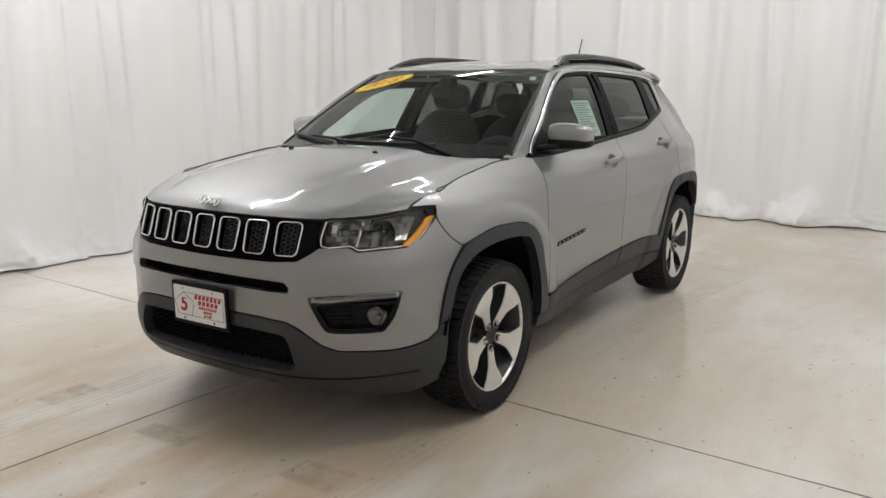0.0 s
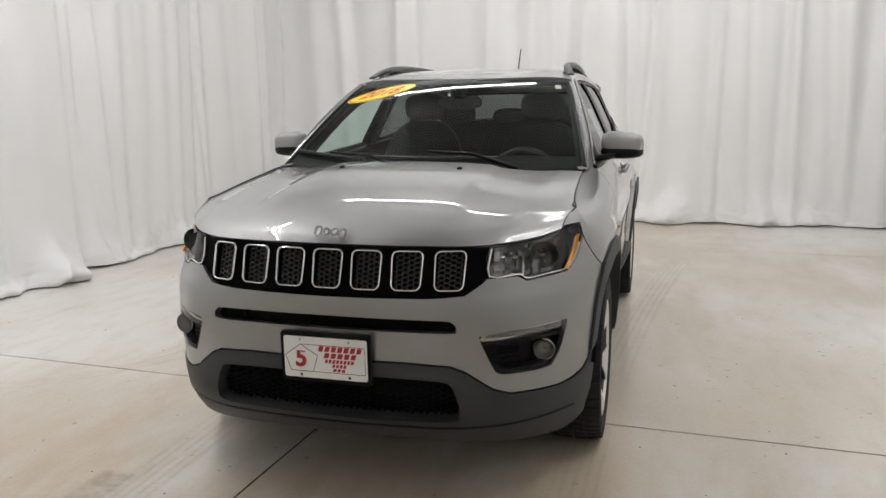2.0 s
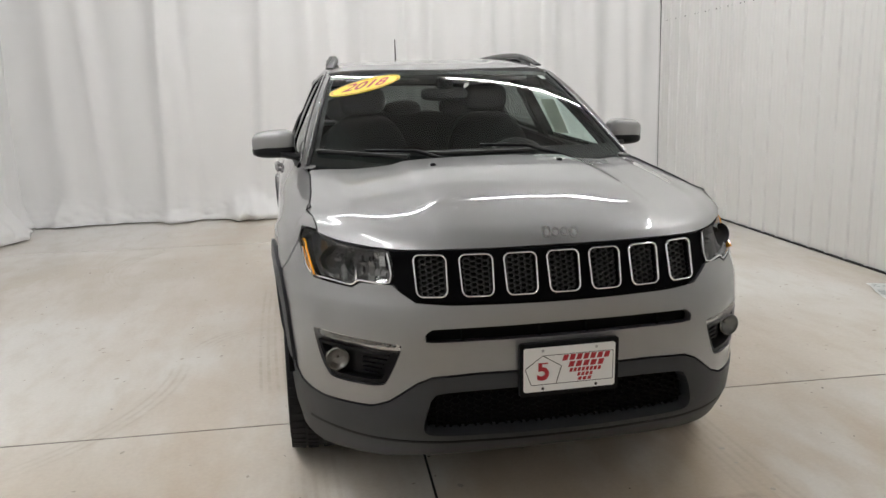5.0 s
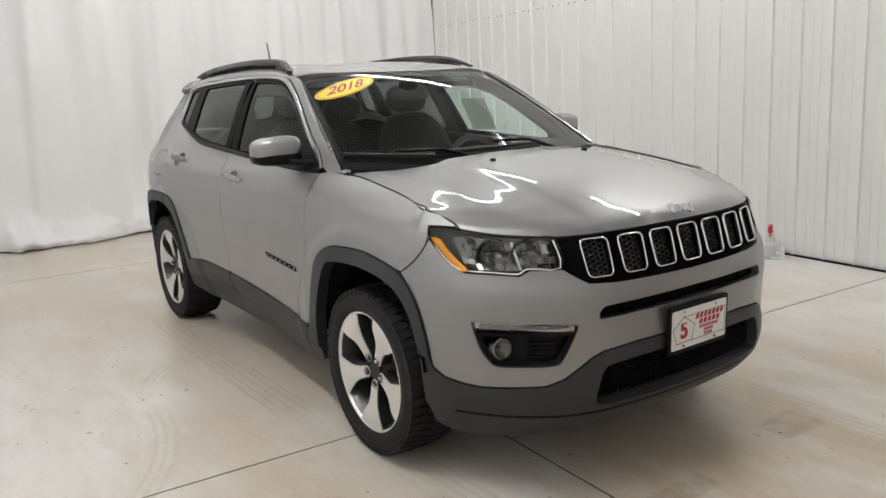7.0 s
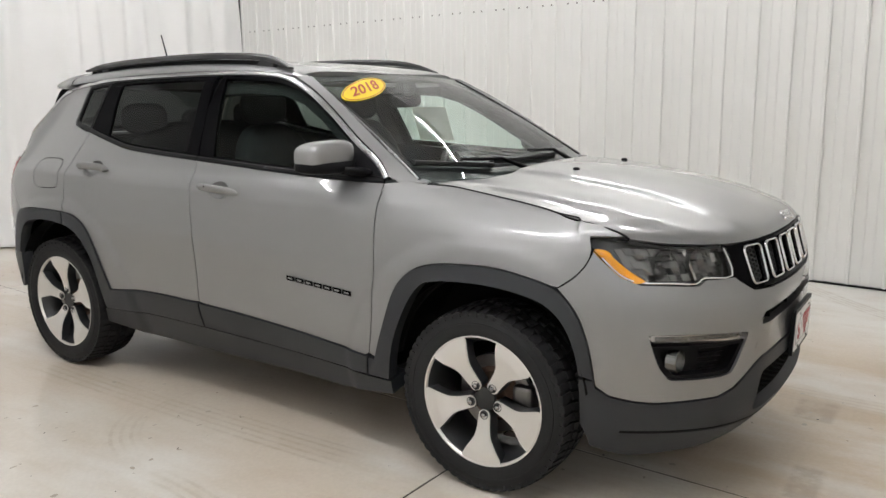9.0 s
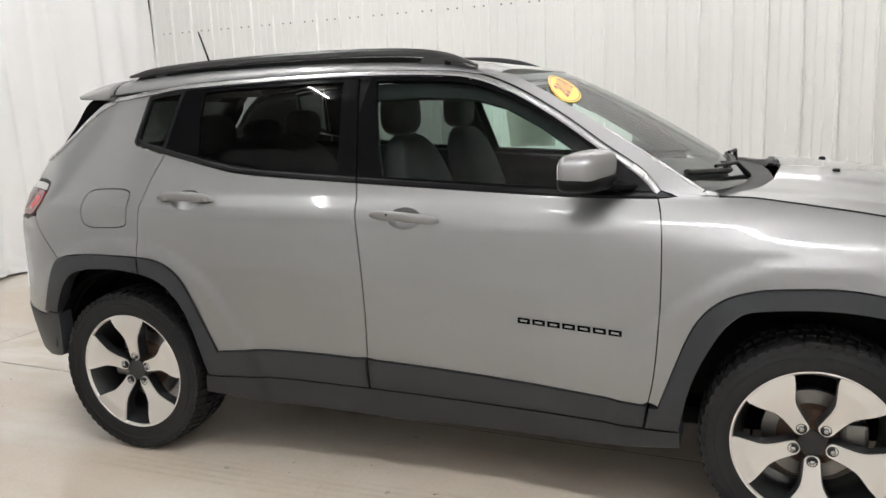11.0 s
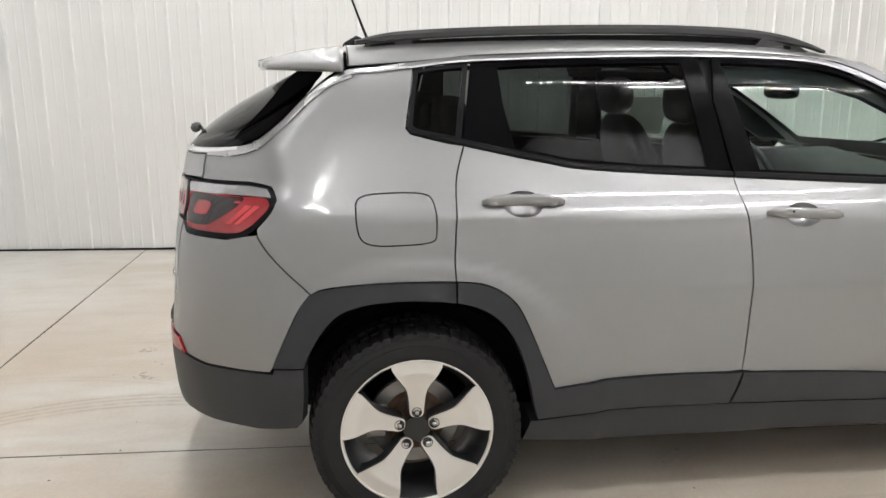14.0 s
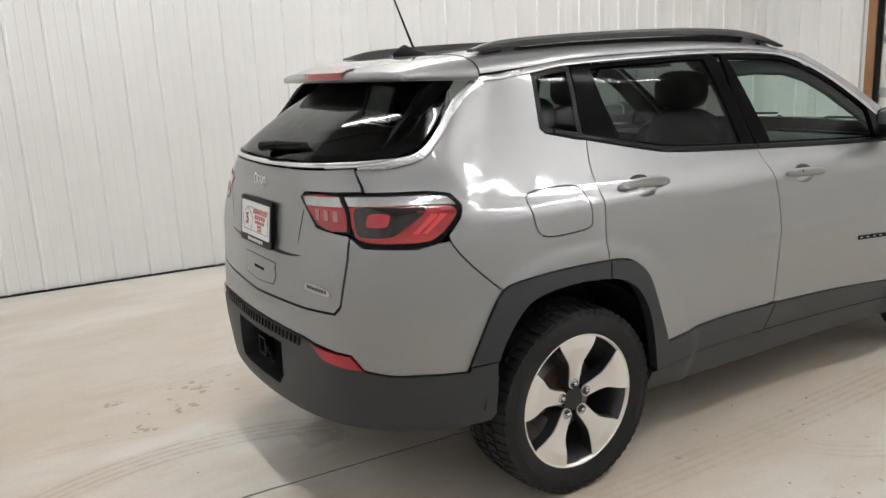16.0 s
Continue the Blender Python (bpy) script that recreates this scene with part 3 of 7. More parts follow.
NOSE = Surface(nose_at, NOSE_N, np.linspace(0.16, 1.0, 150), (0, -1, 0))
TAIL = Surface(tail_at, TAIL_N, np.linspace(0.16, 1.56, 200), (0, 1, 0))


def curve1(x, xs, ys):
    """A smooth curve through (xs, ys)."""
    k = min(max(int(np.searchsorted(xs, x)) - 1, 0), len(xs) - 2)
    m = lambda i: (ys[min(i + 1, len(xs) - 1)] - ys[max(i - 1, 0)]) / (xs[min(i + 1, len(xs) - 1)] - xs[max(i - 1, 0)])
    d = xs[k + 1] - xs[k]
    t = (x - xs[k]) / d
    return (2 * t**3 - 3 * t**2 + 1) * ys[k] + (t**3 - 2 * t**2 + t) * d * m(k) + (3 * t**2 - 2 * t**3) * ys[k + 1] + (t**3 - t**2) * d * m(k + 1)


def hood_at(x, v):
    """The bonnet: v = 0 at its leading edge, 1 at the windscreen."""
    a = abs(x)
    y0 = curve1(a, [0, 0.25, 0.45, 0.58, 0.70, 0.757], [-0.852, -0.838, -0.790, -0.715, -0.585, -0.497])
    y1 = 0.10 + 0.20 * (a / 0.757) ** 3
    w = (y1 - y0) * v**1.6
    rise = curve1(w, [0, 0.025, 0.06, 0.11, 0.2, 0.35, 0.55, 0.76, 1.0], [0, 0.026, 0.048, 0.068, 0.098, 0.137, 0.172, 0.198, 0.212])
    z = curve1(a, [0, 0.25, 0.42, 0.52, 0.61, 0.69, 0.757], [0.940, 0.939, 0.937, 0.937, 0.942, 0.950, 0.966]) + rise * (1 - (0.38 - 0.11 * v * v) * (a / 0.757) ** 2.5)
    z += 0.012 / (1 + math.exp((a - 0.388) / 0.010)) * min(1, v * 2.2) - 0.004 * min(1, v * 2)
    z += 0.008 * max(0.0, 1 - abs(a - 0.56 - 0.11 * v) / 0.11) ** 1.3 * min(1, v * 2)
    wide = curve1(v, [0, 0.1, 0.2, 0.3, 0.4, 0.5, 0.6, 0.7, 0.8, 0.9, 1.0], [0.7510, 0.7520, 0.7560, 0.7640, 0.7777, 0.7632, 0.7567, 0.7519, 0.7486, 0.7447, 0.7457])
    return np.array([x * wide / 0.757, y0 + w, z])


HOOD = Surface(hood_at, np.linspace(-0.757, 0.757, 161), np.linspace(0, 1, 70), (0, 0, 1))


def roof_at(u, v):
    """The roof: u from side to side, v from the windscreen to the spoiler."""
    y = 0.985 + 0.085 * u * u * (1 - v) + (2.825 - 0.985) * v
    ze = curve1(y, [0.98, 1.07, 1.155, 1.322, 1.631, 2.0, 2.391, 2.6, 2.84], [1.500, 1.524, 1.537, 1.555, 1.566, 1.564, 1.553, 1.533, 1.516])
    zc = curve1(y, [0.98, 1.15, 1.4, 1.8, 2.3, 2.84], [1.545, 1.583, 1.612, 1.630, 1.622, 1.592])
    xe = S(y, ze)[0] + 0.002
    bend = max(0.0, 1 - abs(u) ** (5 + 3 * min(1, 4 * v))) ** 0.6
    return np.array([xe * u, y, ze + (zc - ze) * bend])


ROOF_U = np.sin(np.linspace(-math.pi / 2, math.pi / 2, 121))
ROOF = Surface(roof_at, ROOF_U, np.linspace(0, 1, 60), (0, 0, 1))


def screen_at(u, v):
    """The windscreen."""
    a = np.array([0.757 * u, 0.185 + 0.150 * u * u, 1.085 + 0.030 * u * u])
    b = np.array([0.598 * u, 0.982 + 0.055 * u * u, 1.547 - 0.020 * u * u])
    bow = 0.03 * 4 * v * (1 - v) * (1 - 0.6 * u * u)
    return a + (b - a) * v + np.array([0, -0.5, 0.85]) * bow


SCREEN = Surface(screen_at, np.linspace(-1, 1, 61), np.linspace(0, 1, 41), (0, -1, 1))

# ---- lines of the body, as (q, z) ----
BELT = [(2.585, 1.300), (2.457, 1.272), (2.205, 1.216), (2.034, 1.190), (1.563, 1.158), (0.828, 1.116), (0.487, 1.106)]
ARC = [(0.486, 1.122), (0.545, 1.185), (0.663, 1.262), (0.825, 1.372), (0.995, 1.467), (1.155, 1.525), (1.322, 1.546), (1.631, 1.556), (2.0, 1.553), (2.391, 1.541), (2.600, 1.521), (2.85, 1.507), (3.03, 1.502), (3.13, 1.475), (3.195, 1.42), (3.228, 1.345), (3.268, 1.288), (3.35, 1.260), (3.6, 1.246), (4.09, 1.240)]
CUT_A = [(0.487, 1.106), (0.473, 1.05), (0.466, 0.958), (0.468, 0.759), (0.484, 0.546), (0.506, 0.424), (0.518, 0.349)]
CUT_B = [(1.568, 1.158), (1.545, 1.03), (1.526, 0.86), (1.522, 0.75), (1.527, 0.51), (1.546, 0.378)]
CUT_C = [(2.457, 1.272), (2.494, 1.175), (2.508, 1.071), (2.517, 0.935), (2.515, 0.869)]
SILL_TOP = [(2.186, 0.490), (2.05, 0.503), (1.916, 0.510), (1.716, 0.510), (1.337, 0.495), (0.981, 0.471), (0.649, 0.442), (0.506, 0.430)]
SILL_LOW = [(2.240, 0.384), (1.927, 0.392), (1.546, 0.378), (0.978, 0.361), (0.518, 0.349)]
REAR_ARCH = [(3.088, 0.605), (3.02, 0.749), (2.966, 0.832), (2.895, 0.862), (2.74, 0.873), (2.516, 0.869), (2.409, 0.851), (2.328, 0.795), (2.274, 0.698), (2.186, 0.49)]
REAR_WELL = [(2.998, 0.45), (2.985, 0.608), (2.908, 0.745), (2.827, 0.799), (2.677, 0.815), (2.516, 0.802), (2.417, 0.768), (2.348, 0.702), (2.294, 0.592), (2.245, 0.39)]
FRONT_ARCH = [(0.470, 0.430), (0.425, 0.561), (0.362, 0.717), (0.285, 0.800), (0.18, 0.838), (0.05, 0.849), (-0.06, 0.849), (-0.17, 0.832), (-0.292, 0.798), (-0.359, 0.729), (-0.396, 0.634), (-0.428, 0.494)]
FRONT_WELL = [(0.402, 0.36), (0.367, 0.521), (0.305, 0.66), (0.245, 0.742), (0.18, 0.774), (0.0, 0.786), (-0.165, 0.770), (-0.272, 0.732), (-0.337, 0.65), (-0.376, 0.508), (-0.385, 0.36)]
HEADLIGHT = [(-0.948, 0.934), (-0.85, 0.940), (-0.755, 0.947), (-0.65, 0.965), (-0.55, 0.965), (-0.518, 0.932), (-0.567, 0.848), (-0.612, 0.824), (-0.715, 0.820), (-0.795, 0.815), (-0.832, 0.832), (-0.945, 0.832)]
TAIL_LIGHT = [(3.728, 1.142), (3.70, 1.158), (3.512, 1.165), (3.284, 1.166), (3.215, 1.155), (3.175, 1.120), (3.172, 1.085), (3.200, 1.02), (3.258, 1.003), (3.414, 1.010), (3.472, 1.044), (3.634, 1.056)]


def between(line, a, b):
    """The stretch of a line whose q lies between a and b."""
    return [p for p in line if min(a, b) <= p[0] <= max(a, b)]




def to_nose(line):
    return [(q + 1.495, z) for q, z in line]




car = tagged(new("car"), "silver-grey compact crossover with black cladding on concrete", "car")

arc, belt = spline(ARC, 6), spline(BELT, 6)
belt_top = [(q, z + 0.018) for q, z in belt]
sill_top, sill_low = spline(SILL_TOP, 5), spline(SILL_LOW, 5)
rear_arch, rear_well = spline(REAR_ARCH, 5), spline(REAR_WELL, 5)
front_arch, front_well = spline(FRONT_ARCH, 5), spline(FRONT_WELL, 5)
cut_a, cut_b, cut_c = spline(CUT_A, 5), spline(CUT_B, 5), spline(CUT_C, 5)
headlight, tail_light = spline(HEADLIGHT, 3, True), spline(TAIL_LIGHT, 3, True)


def cup_ring(y, z, k=1.0):
    """The outline of the hollow behind a door handle."""
    return [(y + 0.062 * k * math.cos(a), z + 0.036 * k * math.sin(a)) for a in np.linspace(0, 2 * math.pi, 28, endpoint=False)]


def side_parts(side):
    # front wing
    fender = [p for p in cut_a if p[1] > 0.44][::-1]
    fender += [(0.4, 1.116), (0.3, 1.111), (0.2, 1.1069), (0.092, 1.093), (-0.009, 1.0791), (-0.095, 1.0653), (-0.172, 1.051), (-0.254, 1.036), (-0.494, 1.0225), (-0.602, 1.0095), (-0.648, 0.9935), (-0.657, 0.984), (-0.657, 0.972), (-0.64, 0.9695), (-0.6, 0.9705), (-0.545, 0.97)]
    fender += [(-0.512, 0.934), (-0.478, 0.908), (-0.40, 0.864), (-0.300, 0.803)]
    fender += [p for p in front_arch if p[0] > -0.285][::-1]
    wing = skin("front_fender", SHELL, fender, PAINT, car, side=side)
    ribbon("hood_gap", SHELL, [(0.30, 1.1085), (0.2, 1.1045), (0.092, 1.0905), (-0.009, 1.0765), (-0.095, 1.063), (-0.172, 1.0485), (-0.254, 1.0335), (-0.40, 1.0240), (-0.494, 1.0200)], TRIM_BLACK, wing, 0.006, 0.0015, side, off=0.0005)
    # doors
    front_door = [p for p in cut_a if p[1] > 0.43] + [p for p in reversed(sill_top) if 0.506 < p[0] < 1.52] + [p for p in reversed(cut_b) if p[1] > 0.505] + [p for p in belt if p[0] < 1.56]
    fd = skin("front_door", SHELL, front_door, PAINT, car, side=side, holes=[cup_ring(1.352, 1.0385)], label="silver front door with body-coloured handle")
    rear_door = [p for p in cut_b if p[1] > 0.508] + [p for p in reversed(sill_top) if p[0] > 1.53] + [p for p in reversed(rear_arch) if p[0] < 2.515 and p[1] > 0.495] + [p for p in reversed(cut_c)] + [p for p in belt if 1.57 < p[0] < 2.45]
    rd = skin("rear_door", SHELL, rear_door, PAINT, car, side=side, holes=[cup_ring(2.294, 1.0965)], label="silver rear door with body-coloured handle")
    # rear quarter
    lamp = [(3.478, 1.235), (3.445, 1.185), (3.44, 1.168)] + [(3.284, 1.168), (3.215, 1.157), (3.172, 1.120), (3.168, 1.085), (3.180, 1.035)]
    quarter = [p for p in cut_c][::-1] + [(2.50, 1.278), (2.585, 1.298), (2.628, 1.308), (2.645, 1.325), (2.640, 1.350), (2.605, 1.49), (2.600, 1.512)]
    quarter += [(q, z - 0.008) for q, z in arc if 2.62 < q < 3.47] + lamp
    quarter += [(3.165, 1.020), (3.06, 0.930), (2.958, 0.842)] + [p for p in rear_arch if 2.52 < p[0] < 2.955]
    qp = skin("quarter_panel", SHELL, quarter, PAINT, car, side=side, holes=[spline([(2.79, 1.128), (2.70, 1.137), (2.605, 1.133), (2.575, 1.105), (2.572, 1.02), (2.590, 0.992), (2.68, 0.985), (2.765, 0.988), (2.802, 1.015), (2.806, 1.09)], 3, True)] if side < 0 else [])
    if side < 0:
        skin("fuel_door", SHELL, spline([(2.79, 1.128), (2.70, 1.137), (2.605, 1.133), (2.575, 1.105), (2.572, 1.02), (2.590, 0.992), (2.68, 0.985), (2.765, 0.988), (2.802, 1.015), (2.806, 1.09)], 3, True), PAINT, qp, side=side)
    # windscreen pillar and cant rail
    pillar = [(q, z + 0.012) for q, z in arc if q < 1.16] + [(1.11, 1.546), (1.01, 1.530), (0.85, 1.446), (0.68, 1.342), (0.51, 1.232), (0.385, 1.146), (0.325, 1.113), (0.42, 1.108)]
    skin("windscreen_pillar", SHELL, pillar, PAINT, car, side=side, gap=0.001)
    # black window surrounds and panes
    top = [(q, z - 0.009) for q, z in arc]
    f_out = [p for p in belt_top if p[0] < 1.57][::-1][:1] + [p for p in top if 0.50 < q_of(p) < 1.62] + [(1.600, 1.40), (1.578, 1.25)] + [p for p in belt_top if 0.50 < p[0] < 1.565]
    f_hole = [(0.690, 1.145), (0.690, 1.255)] + [(q, z - 0.026) for q, z in arc if 0.71 < q < 1.52] + [(1.548, 1.528), (1.515, 1.37), (1.468, 1.180)] + [(q, z + 0.012) for q, z in belt_top if 0.70 < q < 1.46]
    skin("window_surround", SHELL, f_out, GLOSS_BLACK, fd, holes=[f_hole], side=side, off=-0.003, gap=0.001)
    skin("window", SHELL, f_hole, FRONT_GLASS, fd, side=side, off=-0.010, depth=0.003, gap=0.0, step=0.05)
    r_out = [(1.575, 1.18), (1.60, 1.38), (1.628, 1.545)] + [p for p in top if 1.64 < p[0] < 2.40] + [(2.402, 1.530), (2.43, 1.40), (2.455, 1.29)] + [p for p in belt_top if 1.60 < p[0] < 2.45]
    r_hole = [(1.655, 1.185), (1.672, 1.36), (1.692, 1.530)] + [(q, z - 0.026) for q, z in arc if 1.70 < q < 2.31] + [(2.322, 1.515), (2.318, 1.40), (2.296, 1.262)] + [(q, z + 0.012) for q, z in belt_top if 1.66 < q < 2.285]
    skin("window_surround", SHELL, r_out, GLOSS_BLACK, rd, holes=[r_hole], side=side, off=-0.003, gap=0.001)
    skin("window", SHELL, r_hole, TINTED_GLASS, rd, side=side, off=-0.010, depth=0.003, gap=0.0, step=0.05)
    q_out = [(2.462, 1.288), (2.435, 1.40), (2.408, 1.529), (2.50, 1.523), (2.598, 1.508), (2.606, 1.47), (2.638, 1.350), (2.640, 1.325), (2.625, 1.310), (2.56, 1.302)]
    q_hole = [(2.478, 1.302), (2.452, 1.41), (2.428, 1.515), (2.50, 1.509), (2.578, 1.497), (2.588, 1.46), (2.616, 1.352), (2.616, 1.335), (2.600, 1.325), (2.55, 1.316)]
    skin("window_surround", SHELL, q_out, TRIM_BLACK, qp, holes=[q_hole], side=side, off=-0.002, gap=0.001, step=0.02)
    skin("window", SHELL, q_hole, TINTED_GLASS, qp, side=side, off=-0.008, depth=0.003, gap=0.0, step=0.04)
    ribbon("belt_moulding", SHELL, [(q, z + 0.009) for q, z in BELT if q > 1.57] + [(1.572, 1.167)], TRIM_BLACK, rd, 0.022, 0.006, side)
    ribbon("belt_moulding", SHELL, [(1.564, 1.167)] + [(q, z + 0.009) for q, z in BELT if q < 1.5], TRIM_BLACK, fd, 0.022, 0.006, side)
    ribbon("bright_strip", SHELL, ARC[:-1], SATIN_CHROME, car, 0.023, 0.005, side, off=0.002, label="satin chrome strip")
    ribbon("pillar_strip", SHELL, [(q, z - 0.008) for q, z in ARC if 2.9 < q < 3.4] + [(3.470, 1.246)], SATIN_CHROME, car, 0.026, 0.003, side, off=0.0035, label="wide satin strip round the rear pillar")
    ribbon("drip_seal", SHELL, [(q, z + 0.0155 + 0.002 * (q > 3.1)) for q, z in ARC[:-4]], TRIM_BLACK, car, 0.007, 0.002, side)
    # cladding
    skin("wheel_arch_moulding", SHELL, [(0.512, 0.352), (0.500, 0.428)] + front_arch[:-1] + [(-0.428, 0.494)] + [p for p in reversed(front_well) if p[0] > 0 or p[1] > 0.498] + [(0.404, 0.352)], CLADDING, car, side=side, off=0.011, depth=0.05)
    arch_r = [p for p in rear_arch if p[0] >= 2.518] + [(2.516, 0.869), (2.516, 0.802)] + [p for p in reversed(rear_well) if p[0] > 2.517 and p[1] > 0.605]
    skin("wheel_arch_moulding", SHELL, arch_r, CLADDING, car, side=side, off=0.011, depth=0.05)
    arch_d = [(2.513, 0.869)] + [p for p in rear_arch if p[0] < 2.512] + [p for p in sill_top if 1.53 < p[0] < 2.18] + [(1.528, 0.508), (1.545, 0.380)] + [p for p in reversed(sill_low) if p[0] > 1.56]
    arch_d += [p for p in reversed(rear_well) if p[0] < 2.512 and p[1] > 0.40] + [(2.513, 0.803)]
    skin("door_cladding", SHELL, arch_d, CLADDING, rd, side=side, off=0.010, depth=0.04)
    sill_f = [(1.524, 0.505)] + [p for p in sill_top if p[0] < 1.51] + [(0.518, 0.352)] + [p for p in reversed(sill_low) if 0.53 < p[0] < 1.53] + [(1.540, 0.380)]
    skin("sill_cladding", SHELL, sill_f, CLADDING, fd, side=side, off=0.009, depth=0.03)
    rocker = [(2.262, 0.380)] + [(q, z - 0.005) for q, z in sill_low] + [(0.40, 0.345), (0.40, 0.285), (0.7, 0.245), (1.5, 0.240), (2.0, 0.262), (2.285, 0.300)]
    skin("rocker_panel", SHELL, rocker, CLADDING, car, side=side, off=0.004, depth=0.10)
    # handles
    for parent, y0, y1, z0, z1 in ((fd, 1.484, 1.219, 1.046, 1.031), (rd, 2.426, 2.162, 1.100, 1.093)):
        door_handle(parent, side, y0, y1, z0, z1)
    for k in range(7):
        a = 0.940 - 0.0515 * k
        za = 0.706 - 0.0037 * k
        cut = [(a, za), (a - 0.043, za - 0.003), (a - 0.043, za - 0.022), (a, za - 0.019)]
        skin("badge_letter", SHELL, cut, GLOSS_BLACK, fd, side=side, off=0.004, depth=0.004, gap=0, step=0.02)
        skin("badge_letter", SHELL, [(a - 0.009, za - 0.006), (a - 0.034, za - 0.008), (a - 0.034, za - 0.015), (a - 0.009, za - 0.013)], PAINT, fd, side=side, off=0.0045, depth=0.002, gap=0, step=0.02)
    return fd, rd, qp


def q_of(p):
    return p[0]


def door_handle(parent, side, y0, y1, z0, z1):
    """A grip with a scooped cup behind it."""
    ym, zm = (y0 + y1) / 2, (z0 + z1) / 2
    bm = bmesh.new()
    rows = []
    for k in (1.06, 0.97, 0.88, 0.72, 0.5, 0.25, 0.02):
        p, n = SHELL.at(cup_ring(ym, zm, k))
        deep = 0.034 * max(0.0, 1 - k ** 4) ** 0.7 + 0.002
        rows.append([bm.verts.new((p[i] - n[i] * deep) * (side, 1, 1)) for i in range(len(p))])
    for r in range(len(rows) - 1):
        for i in range(len(rows[0])):
            bm.faces.new((rows[r][i - 1], rows[r][i], rows[r + 1][i], rows[r + 1][i - 1]))
    bmesh.ops.recalc_face_normals(bm, faces=bm.faces)
    part("handle_cup", bm, PAINT, parent, smooth=True)
    bm = bmesh.new()
    line = [(y0 + (y1 - y0) * t, z0 + (z1 - z0) * t) for t in np.linspace(0, 1, 15)]
    p, n = SHELL.at(line)
    path, size = [], []
    for i, t in enumerate(np.linspace(-1, 1, 15)):
        lift = 0.013 + 0.012 * (1 - t * t)
        fat = max(0.12, (1 - abs(t) ** 5)) ** 0.5
        path.append(((p[i] + n[i] * (lift if abs(t) < 0.99 else 0.010)) * (side, 1, 1), n[i] * (side, 1, 1), (0, 0, 1)))
        size.append((0.012 * fat, 0.0180 * fat))
    sweep(bm, path, lambda i: [(size[i][0] * math.cos(a), size[i][1] * math.sin(a)) for a in np.linspace(0, 2 * math.pi, 12, endpoint=False)])
    h = part("handle", bm, PAINT, parent, smooth=True)
    for end in (0, -1):
        bm = bmesh.new()
        q = (p[2 if end == 0 else -3] + n[0] * 0.007) * (side, 1, 1)
        blob(bm, q, (0.016, 0.018, 0.011), 3, 12, 8)
        part("handle_base", bm, PAINT, h, smooth=True)
    if y0 < 2:
        bm = bmesh.new()
        pk, nk = SHELL.at([line[4]])
        blob(bm, (pk[0] + nk[0] * 0.0365) * (side, 1, 1), (0.003, 0.005, 0.0045), 2, 10, 6)
        part("key_cap", bm, INK, h)


DOORS = {s: side_parts(s) for s in (1, -1)}

# ---- bonnet, roof, glass ----
hood_edge = [(-0.757, 0.004), (0.757, 0.004), (0.757, 0.965), (0.735, 0.998), (-0.735, 0.998), (-0.757, 0.965)]
hood = skin("hood", HOOD, hood_edge, PAINT, car, gap=0.003, depth=0.03, step=0.02, label="silver bonnet with two raised creases")
for side in (1, -1):
    ribbon("hood_gap", HOOD, [(side * 0.7555, v) for v in (0.02, 0.2, 0.4, 0.6, 0.8, 0.96)], TRIM_BLACK, hood, 0.006, 0.0012, off=-0.0005)
ROOF_EDGE = [(-0.999, 0.0), (0.999, 0.0), (0.999, 0.998), (-0.999, 0.998)]
roof = skin("roof", ROOF, ROOF_EDGE, PAINT, car, gap=0.0, depth=0.02, step=0.02)
ribbon("spoiler_gap", ROOF, [(u, 0.996) for u in (-0.998, -0.97, -0.9, -0.7, -0.35, 0.0, 0.35, 0.7, 0.9, 0.97, 0.998)], TRIM_BLACK, roof, 0.006, 0.0015)
skin("windscreen", SCREEN, [(-0.995, 0.02), (0.995, 0.02), (0.992, 0.985), (-0.992, 0.985)], WIND_GLASS, car, gap=0.0, depth=0.004, off=0.0, step=0.04)
skin("windscreen_band", SCREEN, [(-1, 0.0), (1, 0.0), (1, 1.0), (-1, 1.0)], TRIM_BLACK, car, holes=[[(-0.945, 0.13), (-0.5, 0.16), (0, 0.17), (0.5, 0.16), (0.945, 0.13), (0.950, 0.945), (0.5, 0.935), (-0.5, 0.935), (-0.950, 0.945)]], gap=0.0, depth=0.002, off=-0.006, step=0.03)
for side in (1, -1):
    ribbon("screen_moulding", SCREEN, [(side * 0.985, v) for v in (0.02, 0.3, 0.6, 0.9, 0.99)], TRIM_BLACK, car, 0.016, 0.004)
    ribbon("screen_moulding", SCREEN, [(side * 0.999, v) for v in (0.02, 0.3, 0.6, 0.9, 0.99)], SATIN_CHROME, car, 0.008, 0.007)

